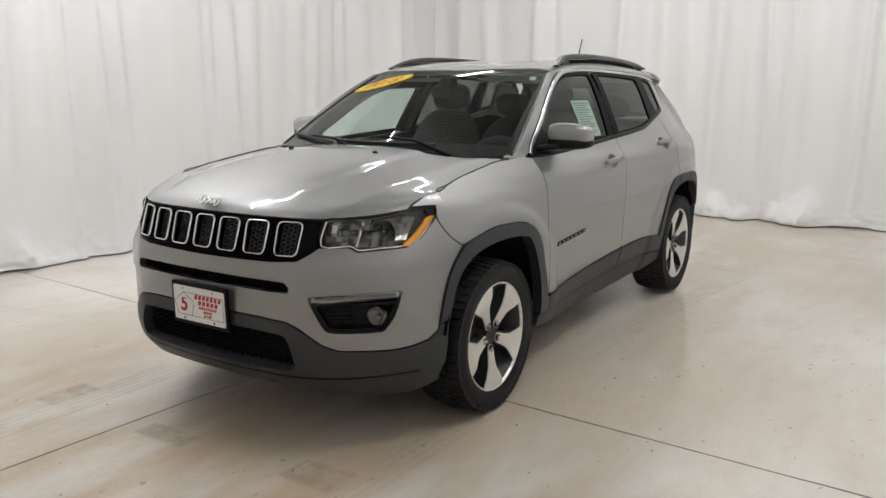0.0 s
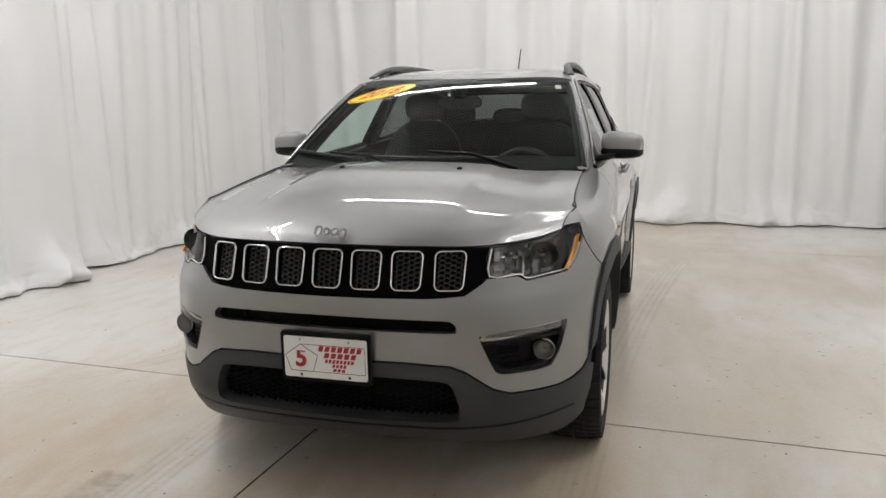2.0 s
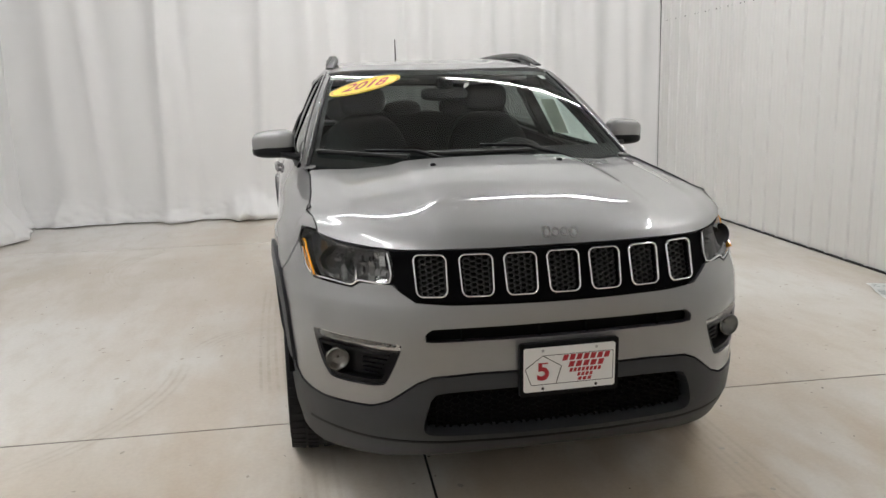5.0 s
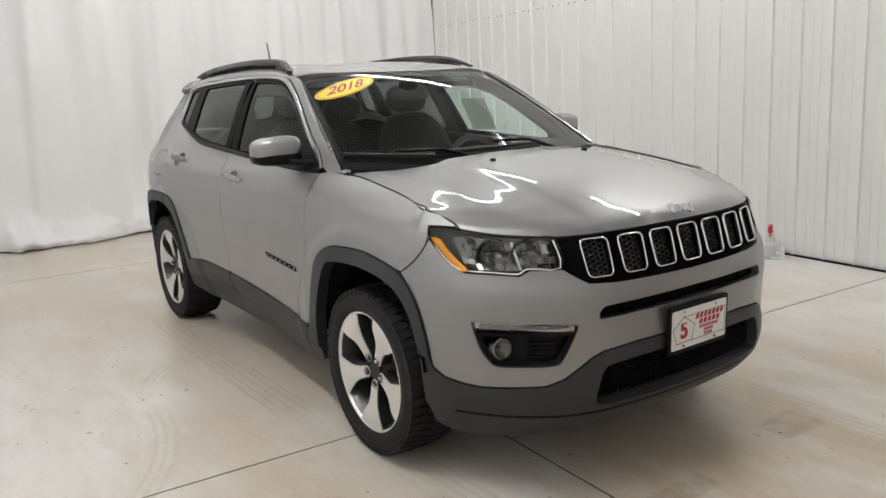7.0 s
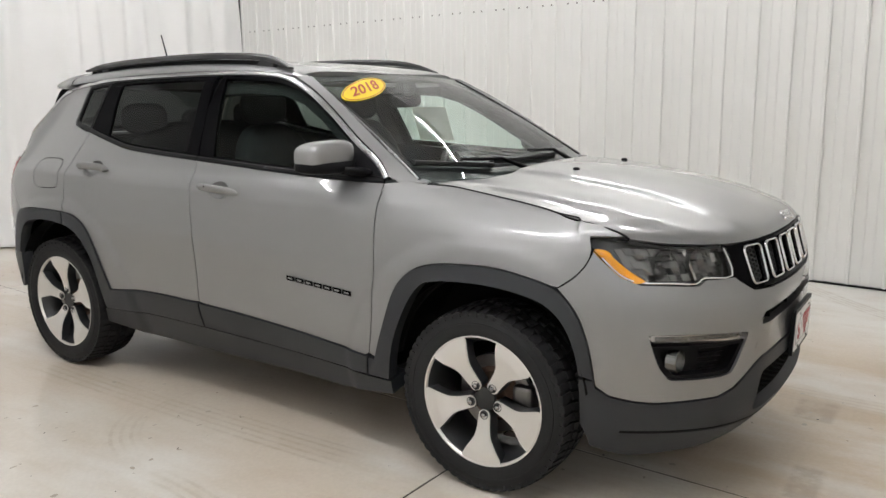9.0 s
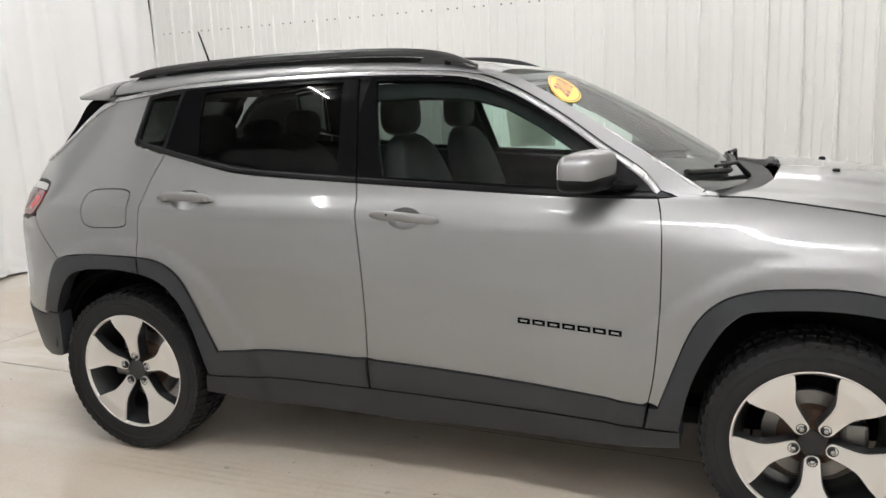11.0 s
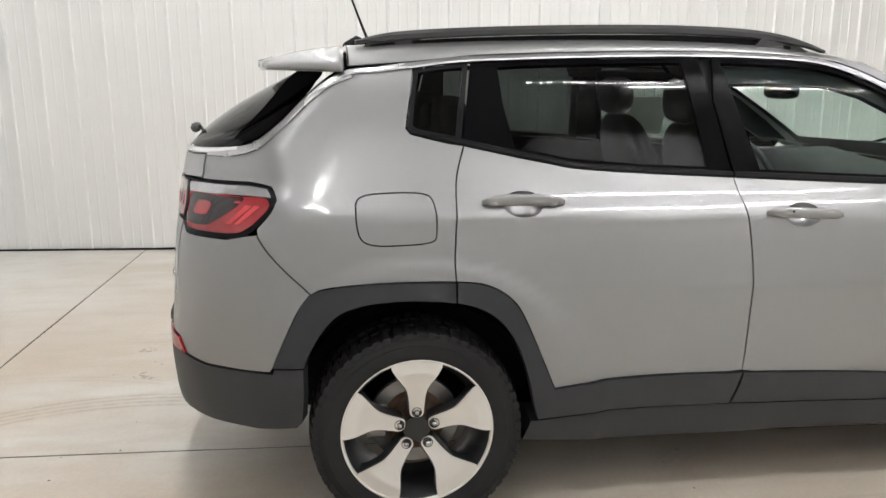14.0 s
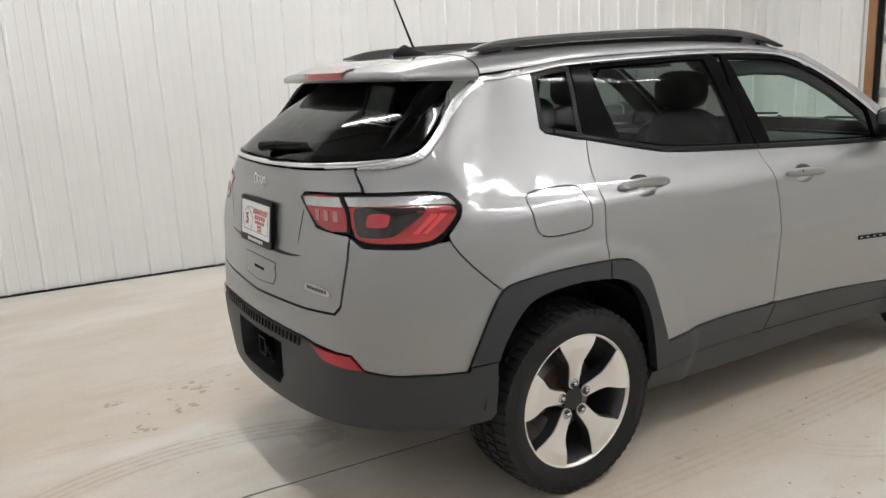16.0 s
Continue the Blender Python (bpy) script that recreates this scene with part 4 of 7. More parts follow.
# painted corners of the wings beside the windscreen foot
for side in (1, -1):
    bm = bmesh.new()
    rows = []
    for y, z, x, zi in ((0.300, 1.1109, 0.738, 1.1115), (0.312, 1.1115, 0.722, 1.114), (0.330, 1.1130, 0.712, 1.118), (0.355, 1.1145, 0.706, 1.121), (0.400, 1.1160, 0.706, 1.126), (0.460, 1.1220, 0.710, 1.134)):
        o = S(y, z)
        rows.append([bm.verts.new((side * (o[0] + (x - o[0]) * t), y, z + (zi - z) * t + 0.006 * math.sin(math.pi * t))) for t in np.linspace(0, 1, 7)])
    for r in range(len(rows) - 1):
        for k in range(6):
            bm.faces.new((rows[r][k], rows[r][k + 1], rows[r + 1][k + 1], rows[r + 1][k]))
    bmesh.ops.recalc_face_normals(bm, faces=bm.faces)
    corner = part("wing_corner", bm, PAINT, car, smooth=True)
    sheet = corner.modifiers.new("thickness", "SOLIDIFY")
    sheet.thickness, sheet.offset = 0.004, 0

# ---- nose ----
bumper_half = [(0.0, 0.769), (0.24, 0.771), (0.359, 0.772), (0.474, 0.780), (0.522, 0.810), (0.550, 0.831)]
bumper_half += [(0.663, 0.831), (0.700, 0.813), (0.780, 0.817), (0.883, 0.821), (0.930, 0.845), (0.982, 0.925), (1.017, 0.907), (1.095, 0.863), (1.196, 0.801)]
bumper_half += [p for p in to_nose([q for q in front_arch if q[0] < -0.31])]
bumper_half += [(1.060, 0.470), (1.010, 0.440), (0.930, 0.425), (0.861, 0.419), (0.740, 0.425), (0.642, 0.431), (0.577, 0.454), (0.479, 0.521), (0.430, 0.541), (0.300, 0.549), (0.0, 0.551)]
bumper_outline = bumper_half + [(-u, z) for u, z in reversed(bumper_half[1:-1])]
slot = spline([(0.0, 0.698), (0.2, 0.697), (0.40, 0.696), (0.432, 0.692), (0.449, 0.676), (0.446, 0.660), (0.428, 0.657), (0.2, 0.656), (0.0, 0.655)], 3)
slot_outline = slot + [(-u, z) for u, z in reversed(slot[1:-1])]
FOG = spline([(0.892, 0.655), (0.79, 0.656), (0.70, 0.653), (0.548, 0.645), (0.536, 0.632), (0.543, 0.606), (0.582, 0.527), (0.610, 0.505), (0.70, 0.500), (0.805, 0.500), (0.832, 0.515), (0.868, 0.560), (0.900, 0.640)], 3, True)
FOG_M = [(-u, z) for u, z in FOG]
bumper = skin("front_bumper", NOSE, bumper_outline, PAINT, car, holes=[slot_outline, FOG, FOG_M], step=0.02, depth=0.03, label="silver painted front bumper skin")
cap = [(-0.464 + 0.0145 * math.cos(a), 0.584 + 0.0145 * math.sin(a)) for a in np.linspace(0, 2 * math.pi, 20, endpoint=False)]
skin("tow_cap", NOSE, cap, PAINT, bumper, off=0.0012, depth=0.003, gap=0, step=0.01)

lower_half = [(0.0, 0.549), (0.300, 0.547), (0.430, 0.539), (0.479, 0.519), (0.577, 0.452), (0.642, 0.429), (0.740, 0.423), (0.861, 0.417), (0.930, 0.423), (1.010, 0.438), (1.060, 0.468), (1.067, 0.492), (1.119, 0.496), (1.113, 0.42), (1.108, 0.33), (1.05, 0.25), (0.86, 0.215), (0.62, 0.225), (0.40, 0.245), (0.0, 0.255)]
lower_outline = lower_half + [(-u, z) for u, z in reversed(lower_half[1:-1])]
mouth = spline([(0.0, 0.494), (0.2, 0.493), (0.39, 0.486), (0.428, 0.470), (0.447, 0.430), (0.460, 0.375), (0.450, 0.350), (0.40, 0.343), (0.2, 0.340), (0.0, 0.340)], 3)
mouth_outline = mouth + [(-u, z) for u, z in reversed(mouth[1:-1])]
lower = skin("lower_bumper", NOSE, lower_outline, CLADDING, car, holes=[mouth_outline], off=0.004, depth=0.05, step=0.02, label="black plastic lower bumper with wide air intake")
skin("intake_back", NOSE, [(u * 1.06, 0.415 + (z - 0.415) * 2.0) for u, z in mouth_outline], DARK, lower, off=-0.07, depth=0.01, gap=0, step=0.06)
# the crease's shade as a flat darker strip, no fold in the shape
skin("lip_crease_shade", NOSE, [(-0.95, 0.318), (0.95, 0.318), (0.95, 0.310), (-0.95, 0.310)], TRIM_BLACK, lower, off=0.0055, depth=0.002, gap=0, step=0.03)


def mesh_grid(name, parent, outline, cell, off, bar, mat):
    """A honeycomb insert inside an outline on the nose, one solid mesh."""
    bm = bmesh.new()
    o = np.array(outline)
    lo, hi = o.min(axis=0), o.max(axis=0)
    tall = cell * 0.62
    for c in range(int((hi[0] - lo[0]) / (cell * 0.75)) + 2):
        for r in range(int((hi[1] - lo[1]) / tall) + 2):
            u0, z0 = lo[0] + c * cell * 0.75, lo[1] + (r + 0.5 * (c % 2)) * tall
            corner = [np.array((u0 + cell * du, z0 + tall * dz)) for du, dz in ((-0.25, 0.5), (0.25, 0.5), (0.5, 0.0), (0.25, -0.5))]
            for a, b in zip(corner[:-1], corner[1:]):
                if not within(np.array([(a + b) / 2]), outline)[0]:
                    continue
                d = (b - a) / np.linalg.norm(b - a)
                w = np.array((-d[1], d[0])) * bar / 2
                quad = [a - d * bar * 0.4 + w, b + d * bar * 0.4 + w, b + d * bar * 0.4 - w, a - d * bar * 0.4 - w]
                p, n = NOSE.at(quad)
                f = [bm.verts.new(x) for x in p + n * off]
                g = [bm.verts.new(x) for x in p + n * (off - 0.012)]
                bm.faces.new(f)
                for k in range(4):
                    bm.faces.new((f[k - 1], g[k - 1], g[k], f[k]))
    bmesh.ops.recalc_face_normals(bm, faces=bm.faces)
    return part(name, bm, mat, parent)


mesh_grid("intake_mesh", lower, mouth_outline, 0.034, -0.035, 0.005, DARK)
skin("slot_back", NOSE, slot_outline, DARK, bumper, off=-0.05, depth=0.005, gap=-0.01, step=0.05)
for u in (-0.08, 0.08, -0.33, 0.33):
    skin("slot_divider", NOSE, [(u - 0.004, 0.70), (u + 0.004, 0.70), (u + 0.004, 0.654), (u - 0.004, 0.654)], DARK, bumper, off=-0.020, depth=0.02, gap=0, step=0.03)

# seven-slot grille
grille_half = [(0.0, 0.936), (0.2, 0.938), (0.365, 0.939), (0.548, 0.934), (0.549, 0.834), (0.520, 0.812), (0.472, 0.783), (0.359, 0.775), (0.2, 0.773), (0.0, 0.772)]
grille_outline = grille_half + [(-u, z) for u, z in reversed(grille_half[1:-1])]
SLOTS = [(u, u * 0.004) for u in (-0.420, -0.278, -0.139, 0.0, 0.139, 0.278, 0.420)]


def slot_ring(u, grow):
    w, h, lean = 0.098 + grow, 0.122 + grow, 0.010 * u
    ring = rounded_rect(w - 0.008 * abs(u), h, 0.018 + grow * 0.3, 4)
    return [(u + a * (1 + 0.08 * b / 0.06 * 0.5) + lean * b, 0.8585 + b) for a, b in ring]


grille = skin("grille_panel", NOSE, grille_outline, GLOSS_BLACK, car, holes=[slot_ring(u, 0.0) for u, _ in SLOTS], off=-0.004, depth=0.02, step=0.02, label="gloss black grille panel with seven chrome-ringed slots")
for u, _ in SLOTS:
    ring = slot_ring(u, 0.004) + [slot_ring(u, 0.004)[0]]
    bm = bmesh.new()
    loop = slot_ring(u, 0.003)
    p, n = NOSE.at(loop)
    path = []
    for i in range(len(p)):
        d = p[(i + 1) % len(p)] - p[i - 1]
        d = d / np.linalg.norm(d)
        path.append((p[i] + n[i] * 0.002, np.cross(n[i], d), n[i]))
    sweep(bm, path, [(-0.005, -0.012), (-0.004, 0.002), (-0.0015, 0.006), (0.0008, 0.006), (0.0028, 0.001), (0.003, -0.010)], closed_path=True)
    ring_ob = part("slot_ring", bm, CHROME, grille, smooth=True)
    skin("slot_back", NOSE, slot_ring(u, 0.01), DARK, ring_ob, off=-0.035, depth=0.004, gap=0, step=0.04)
    mesh_grid("slot_mesh", ring_ob, slot_ring(u, -0.004), 0.026, -0.016, 0.0050, INK)

# badge on the bonnet: plain bright shapes
emblem = bmesh.new()
for k, (w, h, dy) in enumerate(((0.022, 0.034, 0.002), (0.022, 0.024, 0.0), (0.022, 0.024, 0.0), (0.022, 0.032, -0.005))):
    cx = -0.045 + 0.030 * k
    ring = rounded_rect(w, h, 0.009, 3)
    cy = -0.845
    loop = [(cx + a, b) for a, b in ring]
    path = []
    for i in range(len(loop)):
        (a0, b0), (a1, b1), (am, bm_) = loop[i - 1], loop[(i + 1) % len(loop)], loop[i]
        d = Vector((a1 - a0, 0, b1 - b0)).normalized()
        nrm = Vector((0, -0.80, 0.60))
        pos = Vector((am, -0.840 + 0.6 * (bm_ + dy), 0.978 + 0.80 * (bm_ + dy)))
        d = Vector((a1 - a0, 0.6 * (b1 - b0), 0.8 * (b1 - b0))).normalized()
        path.append((pos, nrm.cross(d), nrm))
    sweep(emblem, path, [(-0.003, -0.004), (-0.003, 0.003), (0.003, 0.003), (0.003, -0.004)], closed_path=True)
part("hood_emblem", emblem, CHROME, car, "bright chrome emblem of plain shapes")

# washer jets
for x in (-0.265, 0.265):
    bm = bmesh.new()
    blob(bm, (x, -0.088, 1.141), (0.012, 0.014, 0.009), 2.6, 12, 8)
    part("washer_jet", bm, TRIM_BLACK, hood)

# number plate with its frame
plate = new("front_plate")
plate.parent = car
tagged(plate, "white dealer plate with red lettering in black frame")
P0 = Vector((0.003, -0.9265, 0.5545))


def on_plate(u, v, w):
    return P0 + Vector((u, -w - 0.03 * v, v))


bm = bmesh.new()
extruded(bm, rounded_rect(0.330, 0.178, 0.010), lambda u, v, w: on_plate(u, v, w - 0.016), 0.014)
part("plate_frame", bm, TRIM_BLACK, plate)
bm = bmesh.new()
extruded(bm, rounded_rect(0.305, 0.146, 0.008), lambda u, v, w: on_plate(u, v, w - 0.002), 0.003)
part("plate_panel", bm, PLATE_WHITE, plate)


def plate_print(parent, place, size=1.0):
    """The dealer's print: a ruled pentagon and figure, and red bars for the words."""
    def strip(a, b, w, mat, name):
        a, b = np.array(a), np.array(b)
        d = (b - a) / np.linalg.norm(b - a)
        s = np.array((-d[1], d[0])) * w / 2
        bm = bmesh.new()
        extruded(bm, [tuple(a - s), tuple(b - s), tuple(b + s), tuple(a + s)], place, 0.0004)
        part(name, bm, mat, parent)
    pent = [(-0.148, 0.005), (-0.090, 0.046), (-0.028, 0.008), (-0.046, -0.050), (-0.128, -0.050)]
    for i in range(5):
        strip(np.array(pent[i - 1]) * size, np.array(pent[i]) * size, 0.0022 * size, INK, "ruled_line")
    for a, b in (((-0.090, 0.046), (0.145, 0.046)), ((0.145, 0.046), (0.145, -0.050)), ((0.145, -0.050), (-0.046, -0.050))):
        strip(np.array(a) * size, np.array(b) * size, 0.0018 * size, INK, "ruled_line")
    for u0, u1, z, h, n in ((-0.026, 0.136, 0.034, 0.021, 7), (-0.006, 0.116, 0.011, 0.020, 5), (-0.002, 0.106, -0.009, 0.014, 8), (0.024, 0.078, -0.025, 0.013, 4), (0.026, 0.074, -0.040, 0.012, 3)):
        pitch = (u1 - u0) / n
        for k in range(n):
            c = u0 + pitch * (k + 0.5)
            bm = bmesh.new()
            w, hh, lean = pitch * 0.36, h * 0.46, 0.15 * h
            extruded(bm, [((c - w + s * lean) * size, (z + s * hh) * size) for s in (-1,)] + [((c + w - lean) * size, (z - hh) * size), ((c + w + lean) * size, (z + hh) * size), ((c - w + lean) * size, (z + hh) * size)], place, 0.0005)
            part("print_bar", bm, PLATE_RED, parent)


plate_print(plate, lambda u, v, w: on_plate(u, v, w + 0.001))
write("5", 0.088, PLATE_RED, plate, Matrix.Translation((P0.x - 0.089, P0.y - 0.0022 + 0.0003, P0.z - 0.005)) @ pose(0, 0, 0, 88.3, 0, 0), "figure", 0.0006, 0.0026)
for u in (-0.09, 0.088):
    for v in (0.063, -0.063):
        bm = bmesh.new()
        blob(bm, on_plate(u, v, 0.0025), (0.005, 0.003, 0.005), 2, 10, 6)
        part("plate_screw", bm, ZINC if v > 0 else INK, plate)

# ---- lamps in front ----
def facets(name, surface, us, zs, off, rough, parent, side, seed):
    """A panel of small bright facets behind a lens."""
    rnd = random.Random(seed)
    bm = bmesh.new()
    for i in range(len(us) - 1):
        for j in range(len(zs) - 1):
            p, n = surface.at([(us[i], zs[j]), (us[i + 1], zs[j]), (us[i + 1], zs[j + 1]), (us[i], zs[j + 1])])
            tilt = [off + rough * rnd.uniform(-0.5, 0.5) for _ in range(2)]
            lift = (tilt[0], tilt[0], tilt[1], tilt[1]) if (i + j) % 3 else (tilt[0], tilt[1], tilt[1], tilt[0])
            bm.faces.new([bm.verts.new((p[k] + n[k] * lift[k]) * (side, 1, 1)) for k in range(4)])
    return part(name, bm, FACET, parent)


def lamp_front(side):
    lamp = new("headlight")
    lamp.parent = car
    tagged(lamp, "clear halogen headlight with amber corner and chrome rim")
    hl = headlight
    skin("housing", SHELL, hl, LAMP_INSIDE, lamp, side=side, off=-0.055, depth=0.004, gap=-0.004, step=0.03)
    skin("bezel", SHELL, hl, GLOSS_BLACK, lamp, holes=[inset(hl, 0.006)], side=side, off=-0.002, depth=0.014, gap=0.001, step=0.02)
    lines = [(-0.540, 0.905), (-0.567, 0.853), (-0.612, 0.829), (-0.715, 0.825), (-0.793, 0.8205), (-0.830, 0.837), (-0.938, 0.837), (-0.937, 0.926)]
    ribbon("chrome_edge", SHELL, lines, CHROME, lamp, 0.006, 0.003, side, off=-0.002, n=3)
    facets("reflector_panel", SHELL, np.linspace(-0.936, -0.610, 15), np.linspace(0.834, 0.940, 6), -0.042, 0.022, lamp, side, 3)
    amber = spline([(-0.395, 0.930), (-0.440, 0.925), (-0.460, 0.902), (-0.515, 0.861), (-0.562, 0.832), (-0.490, 0.824), (-0.430, 0.856), (-0.400, 0.895)], 3, True)
    bm = bmesh.new()
    extruded(bm, amber, lambda u, v, w: (side * (0.768 + 0.16 * (u + 0.56) + w), u, v), 0.006)
    bmesh.ops.recalc_face_normals(bm, faces=bm.faces)
    part("turn_signal", bm, AMBER, lamp, "amber turn signal")
    # two deep bowls with a bulb shield each, and curved bright fins between them
    for q, z, r in ((-0.735, 0.884, 0.046), (-0.845, 0.884, 0.048)):
        bm = bmesh.new()
        p, n = SHELL.at([(q, z)])
        c, ax = p[0] * (side, 1, 1), Vector((side * 0.22, -0.97, 0.05)).normalized()
        a = ax.cross(Vector((0, 0, 1))).normalized()
        b = a.cross(ax)
        rows = []
        for d, rr in ((-0.022, 1.06), (-0.026, 1.0), (-0.040, 0.86), (-0.056, 0.62), (-0.066, 0.36), (-0.070, 0.06)):
            rows.append([bm.verts.new(Vector(c) + ax * d + a * (rr * r * 1.15 * math.cos(t)) + b * (rr * r * 0.98 * math.sin(t))) for t in np.linspace(0, 2 * math.pi, 32, endpoint=False)])
        for i in range(len(rows) - 1):
            for k in range(32):
                bm.faces.new((rows[i][k - 1], rows[i][k], rows[i + 1][k], rows[i + 1][k - 1]))
        part("reflector", bm, LAMP_INSIDE, lamp, smooth=True)
        bm = bmesh.new()
        blob(bm, Vector(c) + ax * -0.044, (0.014, 0.018, 0.009), 2.6, 14, 8)
        part("bulb", bm, FACET, lamp, smooth=True)
        bm = bmesh.new()
        arc_line = [Vector(c) + ax * (-0.020 - 0.012 * abs(t)) + a * (side * r * (1.05 - 0.35 * t * t)) + b * (r * 1.02 * t) for t in np.linspace(-1, 1, 13)]
        tube(bm, arc_line, 0.0022, 6)
        part("fin", bm, REFLECTOR, lamp, smooth=True)
    brow = spline([(-0.522, 0.932), (-0.545, 0.960), (-0.585, 0.962), (-0.590, 0.954), (-0.556, 0.938)], 2, True)
    skin("brow", SHELL, brow, GLOSS_BLACK, lamp, side=side, off=-0.008, depth=0.02, gap=0, step=0.02)
    for z in (0.912, 0.904, 0.896, 0.888):
        skin("facet", SHELL, [(-0.915, z), (-0.893, z), (-0.893, z + 0.005), (-0.915, z + 0.005)], REFLECTOR, lamp, side=side, off=-0.03, depth=0.004, gap=0, step=0.02)
    skin("divider", SHELL, [(-0.797, 0.926), (-0.806, 0.926), (-0.808, 0.834), (-0.799, 0.834)], REFLECTOR, lamp, side=side, off=-0.016, depth=0.03, gap=0, step=0.02)
    skin("lens", SHELL, hl, CLEAR_LENS, lamp, side=side, off=0.0, depth=0.001, gap=0.003, step=0.025)


def lamp_fog(side):
    unit = new("fog_lamp")
    unit.parent = car
    tagged(unit, "round fog lamp in black pocket under clear strip")
    f = [(-1.495 + u, z) for u, z in FOG]
    skin("pocket", SHELL, f, TRIM_BLACK, unit, side=side, off=-0.045, depth=0.01, gap=-0.004, step=0.03)
    inner = [(q * 0.88 + -0.775 * 0.12, 0.565 + (z - 0.565) * 0.76) for q, z in f if z < 0.622]
    skin("pocket_frame", SHELL, [p for p in f if p[1] < 0.622], TRIM_BLACK, unit, holes=[inner], side=side, off=-0.008, depth=0.04, gap=0.001, step=0.02)
    for k in range(5):
        z = 0.525 + 0.016 * k
        skin("louvre", SHELL, [(-0.905 + 0.012 * (4 - k), z), (-0.79, z), (-0.79, z + 0.003), (-0.905 + 0.012 * (4 - k), z + 0.003)], TRIM_BLACK, unit, side=side, off=-0.036, depth=0.01, gap=0, step=0.03)
    strip = spline([(-0.600, 0.6535), (-0.70, 0.6540), (-0.80, 0.6515), (-0.945, 0.6430), (-0.955, 0.634), (-0.950, 0.615), (-0.80, 0.626), (-0.70, 0.629), (-0.605, 0.630)], 3, True)
    skin("daytime_strip", SHELL, strip, REFLECTOR, unit, side=side, off=-0.014, depth=0.01, gap=0.002, step=0.02)
    facets("strip_facet", SHELL, np.linspace(-0.940, -0.615, 34), np.linspace(0.631, 0.647, 4), -0.010, 0.004, unit, side, 7)
    skin("strip_lens", SHELL, strip, CLEAR_LENS, unit, side=side, off=0.001, depth=0.002, gap=0.0, step=0.02)
    p, n = SHELL.at([(-0.712, 0.563)])
    c, ax = Vector(p[0] * (side, 1, 1)), Vector((side * 0.12, -0.99, 0)).normalized()
    a = ax.cross(Vector((0, 0, 1))).normalized()
    b = a.cross(ax)
    bm = bmesh.new()
    rows = []
    for d, r in ((-0.045, 0.040), (-0.012, 0.040), (-0.010, 0.036), (-0.018, 0.034), (-0.032, 0.020), (-0.036, 0.004)):
        rows.append([bm.verts.new(c + ax * d + a * (r * math.cos(t)) + b * (r * math.sin(t))) for t in np.linspace(0, 2 * math.pi, 26, endpoint=False)])
    for i in range(len(rows) - 1):
        for k in range(26):
            bm.faces.new((rows[i][k - 1], rows[i][k], rows[i + 1][k], rows[i + 1][k - 1]))
    part("lamp_bowl", bm, FACET, unit, smooth=False)
    bm = bmesh.new()
    lens = [(0.036 * math.cos(t), 0.036 * math.sin(t)) for t in np.linspace(0, 2 * math.pi, 26, endpoint=False)]
    extruded(bm, lens, lambda u, v, w: c + ax * (w - 0.012) + a * u + b * v, 0.003)
    part("lamp_glass", bm, CLEAR_LENS, unit)


for side in (1, -1):
    lamp_front(side)
    lamp_fog(side)


# ---- tail ----
gate_half = [(0.0, 1.228), (0.3, 1.231), (0.49, 1.236), (0.606, 1.242), (0.641, 1.185), (0.642, 1.171), (0.578, 1.169), (0.390, 1.162), (0.358, 1.143), (0.454, 1.052), (0.616, 1.040), (0.622, 1.035), (0.628, 0.968), (0.598, 0.810), (0.572, 0.783), (0.40, 0.770), (0.0, 0.757)]
gate_outline = gate_half + [(-u, z) for u, z in reversed(gate_half[1:-1])]
gate = skin("tailgate", TAIL, gate_outline, PAINT, car, step=0.022, depth=0.02, label="silver tailgate with chrome strip under the glass")
# flat black slivers paint the shade along the plate recess
skin("recess_shade", TAIL, spline([(0.0, 0.925), (0.25, 0.928), (0.36, 0.945), (0.25, 0.938), (0.0, 0.936)], 3, True), TRIM_BLACK, gate, off=0.001, depth=0.002, gap=0, step=0.03)
skin("recess_shade", TAIL, spline([(0.0, 0.925), (-0.25, 0.928), (-0.36, 0.945), (-0.25, 0.938), (0.0, 0.936)], 3, True), TRIM_BLACK, gate, off=0.001, depth=0.002, gap=0, step=0.03)
# creases beside it are shade only, laid on as thin black skins
for s in (1, -1):
    skin("crease_shade", TAIL, spline([(s * 0.375, 1.10), (s * 0.350, 1.02), (s * 0.335, 0.985), (s * 0.350, 1.03), (s * 0.368, 1.09)], 3, True), TRIM_BLACK, gate, off=0.0008, depth=0.001, gap=0, step=0.02)
glass_half = [(0.0, 1.530), (0.4, 1.525), (0.70, 1.512), (0.80, 1.495), (0.842, 1.43), (0.826, 1.36), (0.785, 1.302), (0.72, 1.274), (0.54, 1.262), (0.0, 1.256)]
glass_outline = glass_half + [(-u, z) for u, z in reversed(glass_half[1:-1])]
rear_glass = skin("rear_window", TAIL, glass_outline, REAR_GLASS, gate, off=-0.002, depth=0.004, gap=0, step=0.03)
glass_hole = [(u * 0.90, 1.375 + (z - 1.375) * 0.82) for u, z in glass_outline]
skin("window_band", TAIL, glass_outline, GLOSS_BLACK, gate, holes=[glass_hole], off=-0.007, depth=0.003, gap=0.0, step=0.03)
ribbon("bright_strip", TAIL, [(u, z) for u, z in ((-0.74, 1.262), (-0.62, 1.250), (-0.49, 1.247), (-0.25, 1.242), (0.0, 1.241), (0.25, 1.242), (0.49, 1.247), (0.62, 1.250), (0.74, 1.262))], CHROME, gate, 0.016, 0.005, off=0.003, label="chrome strip")
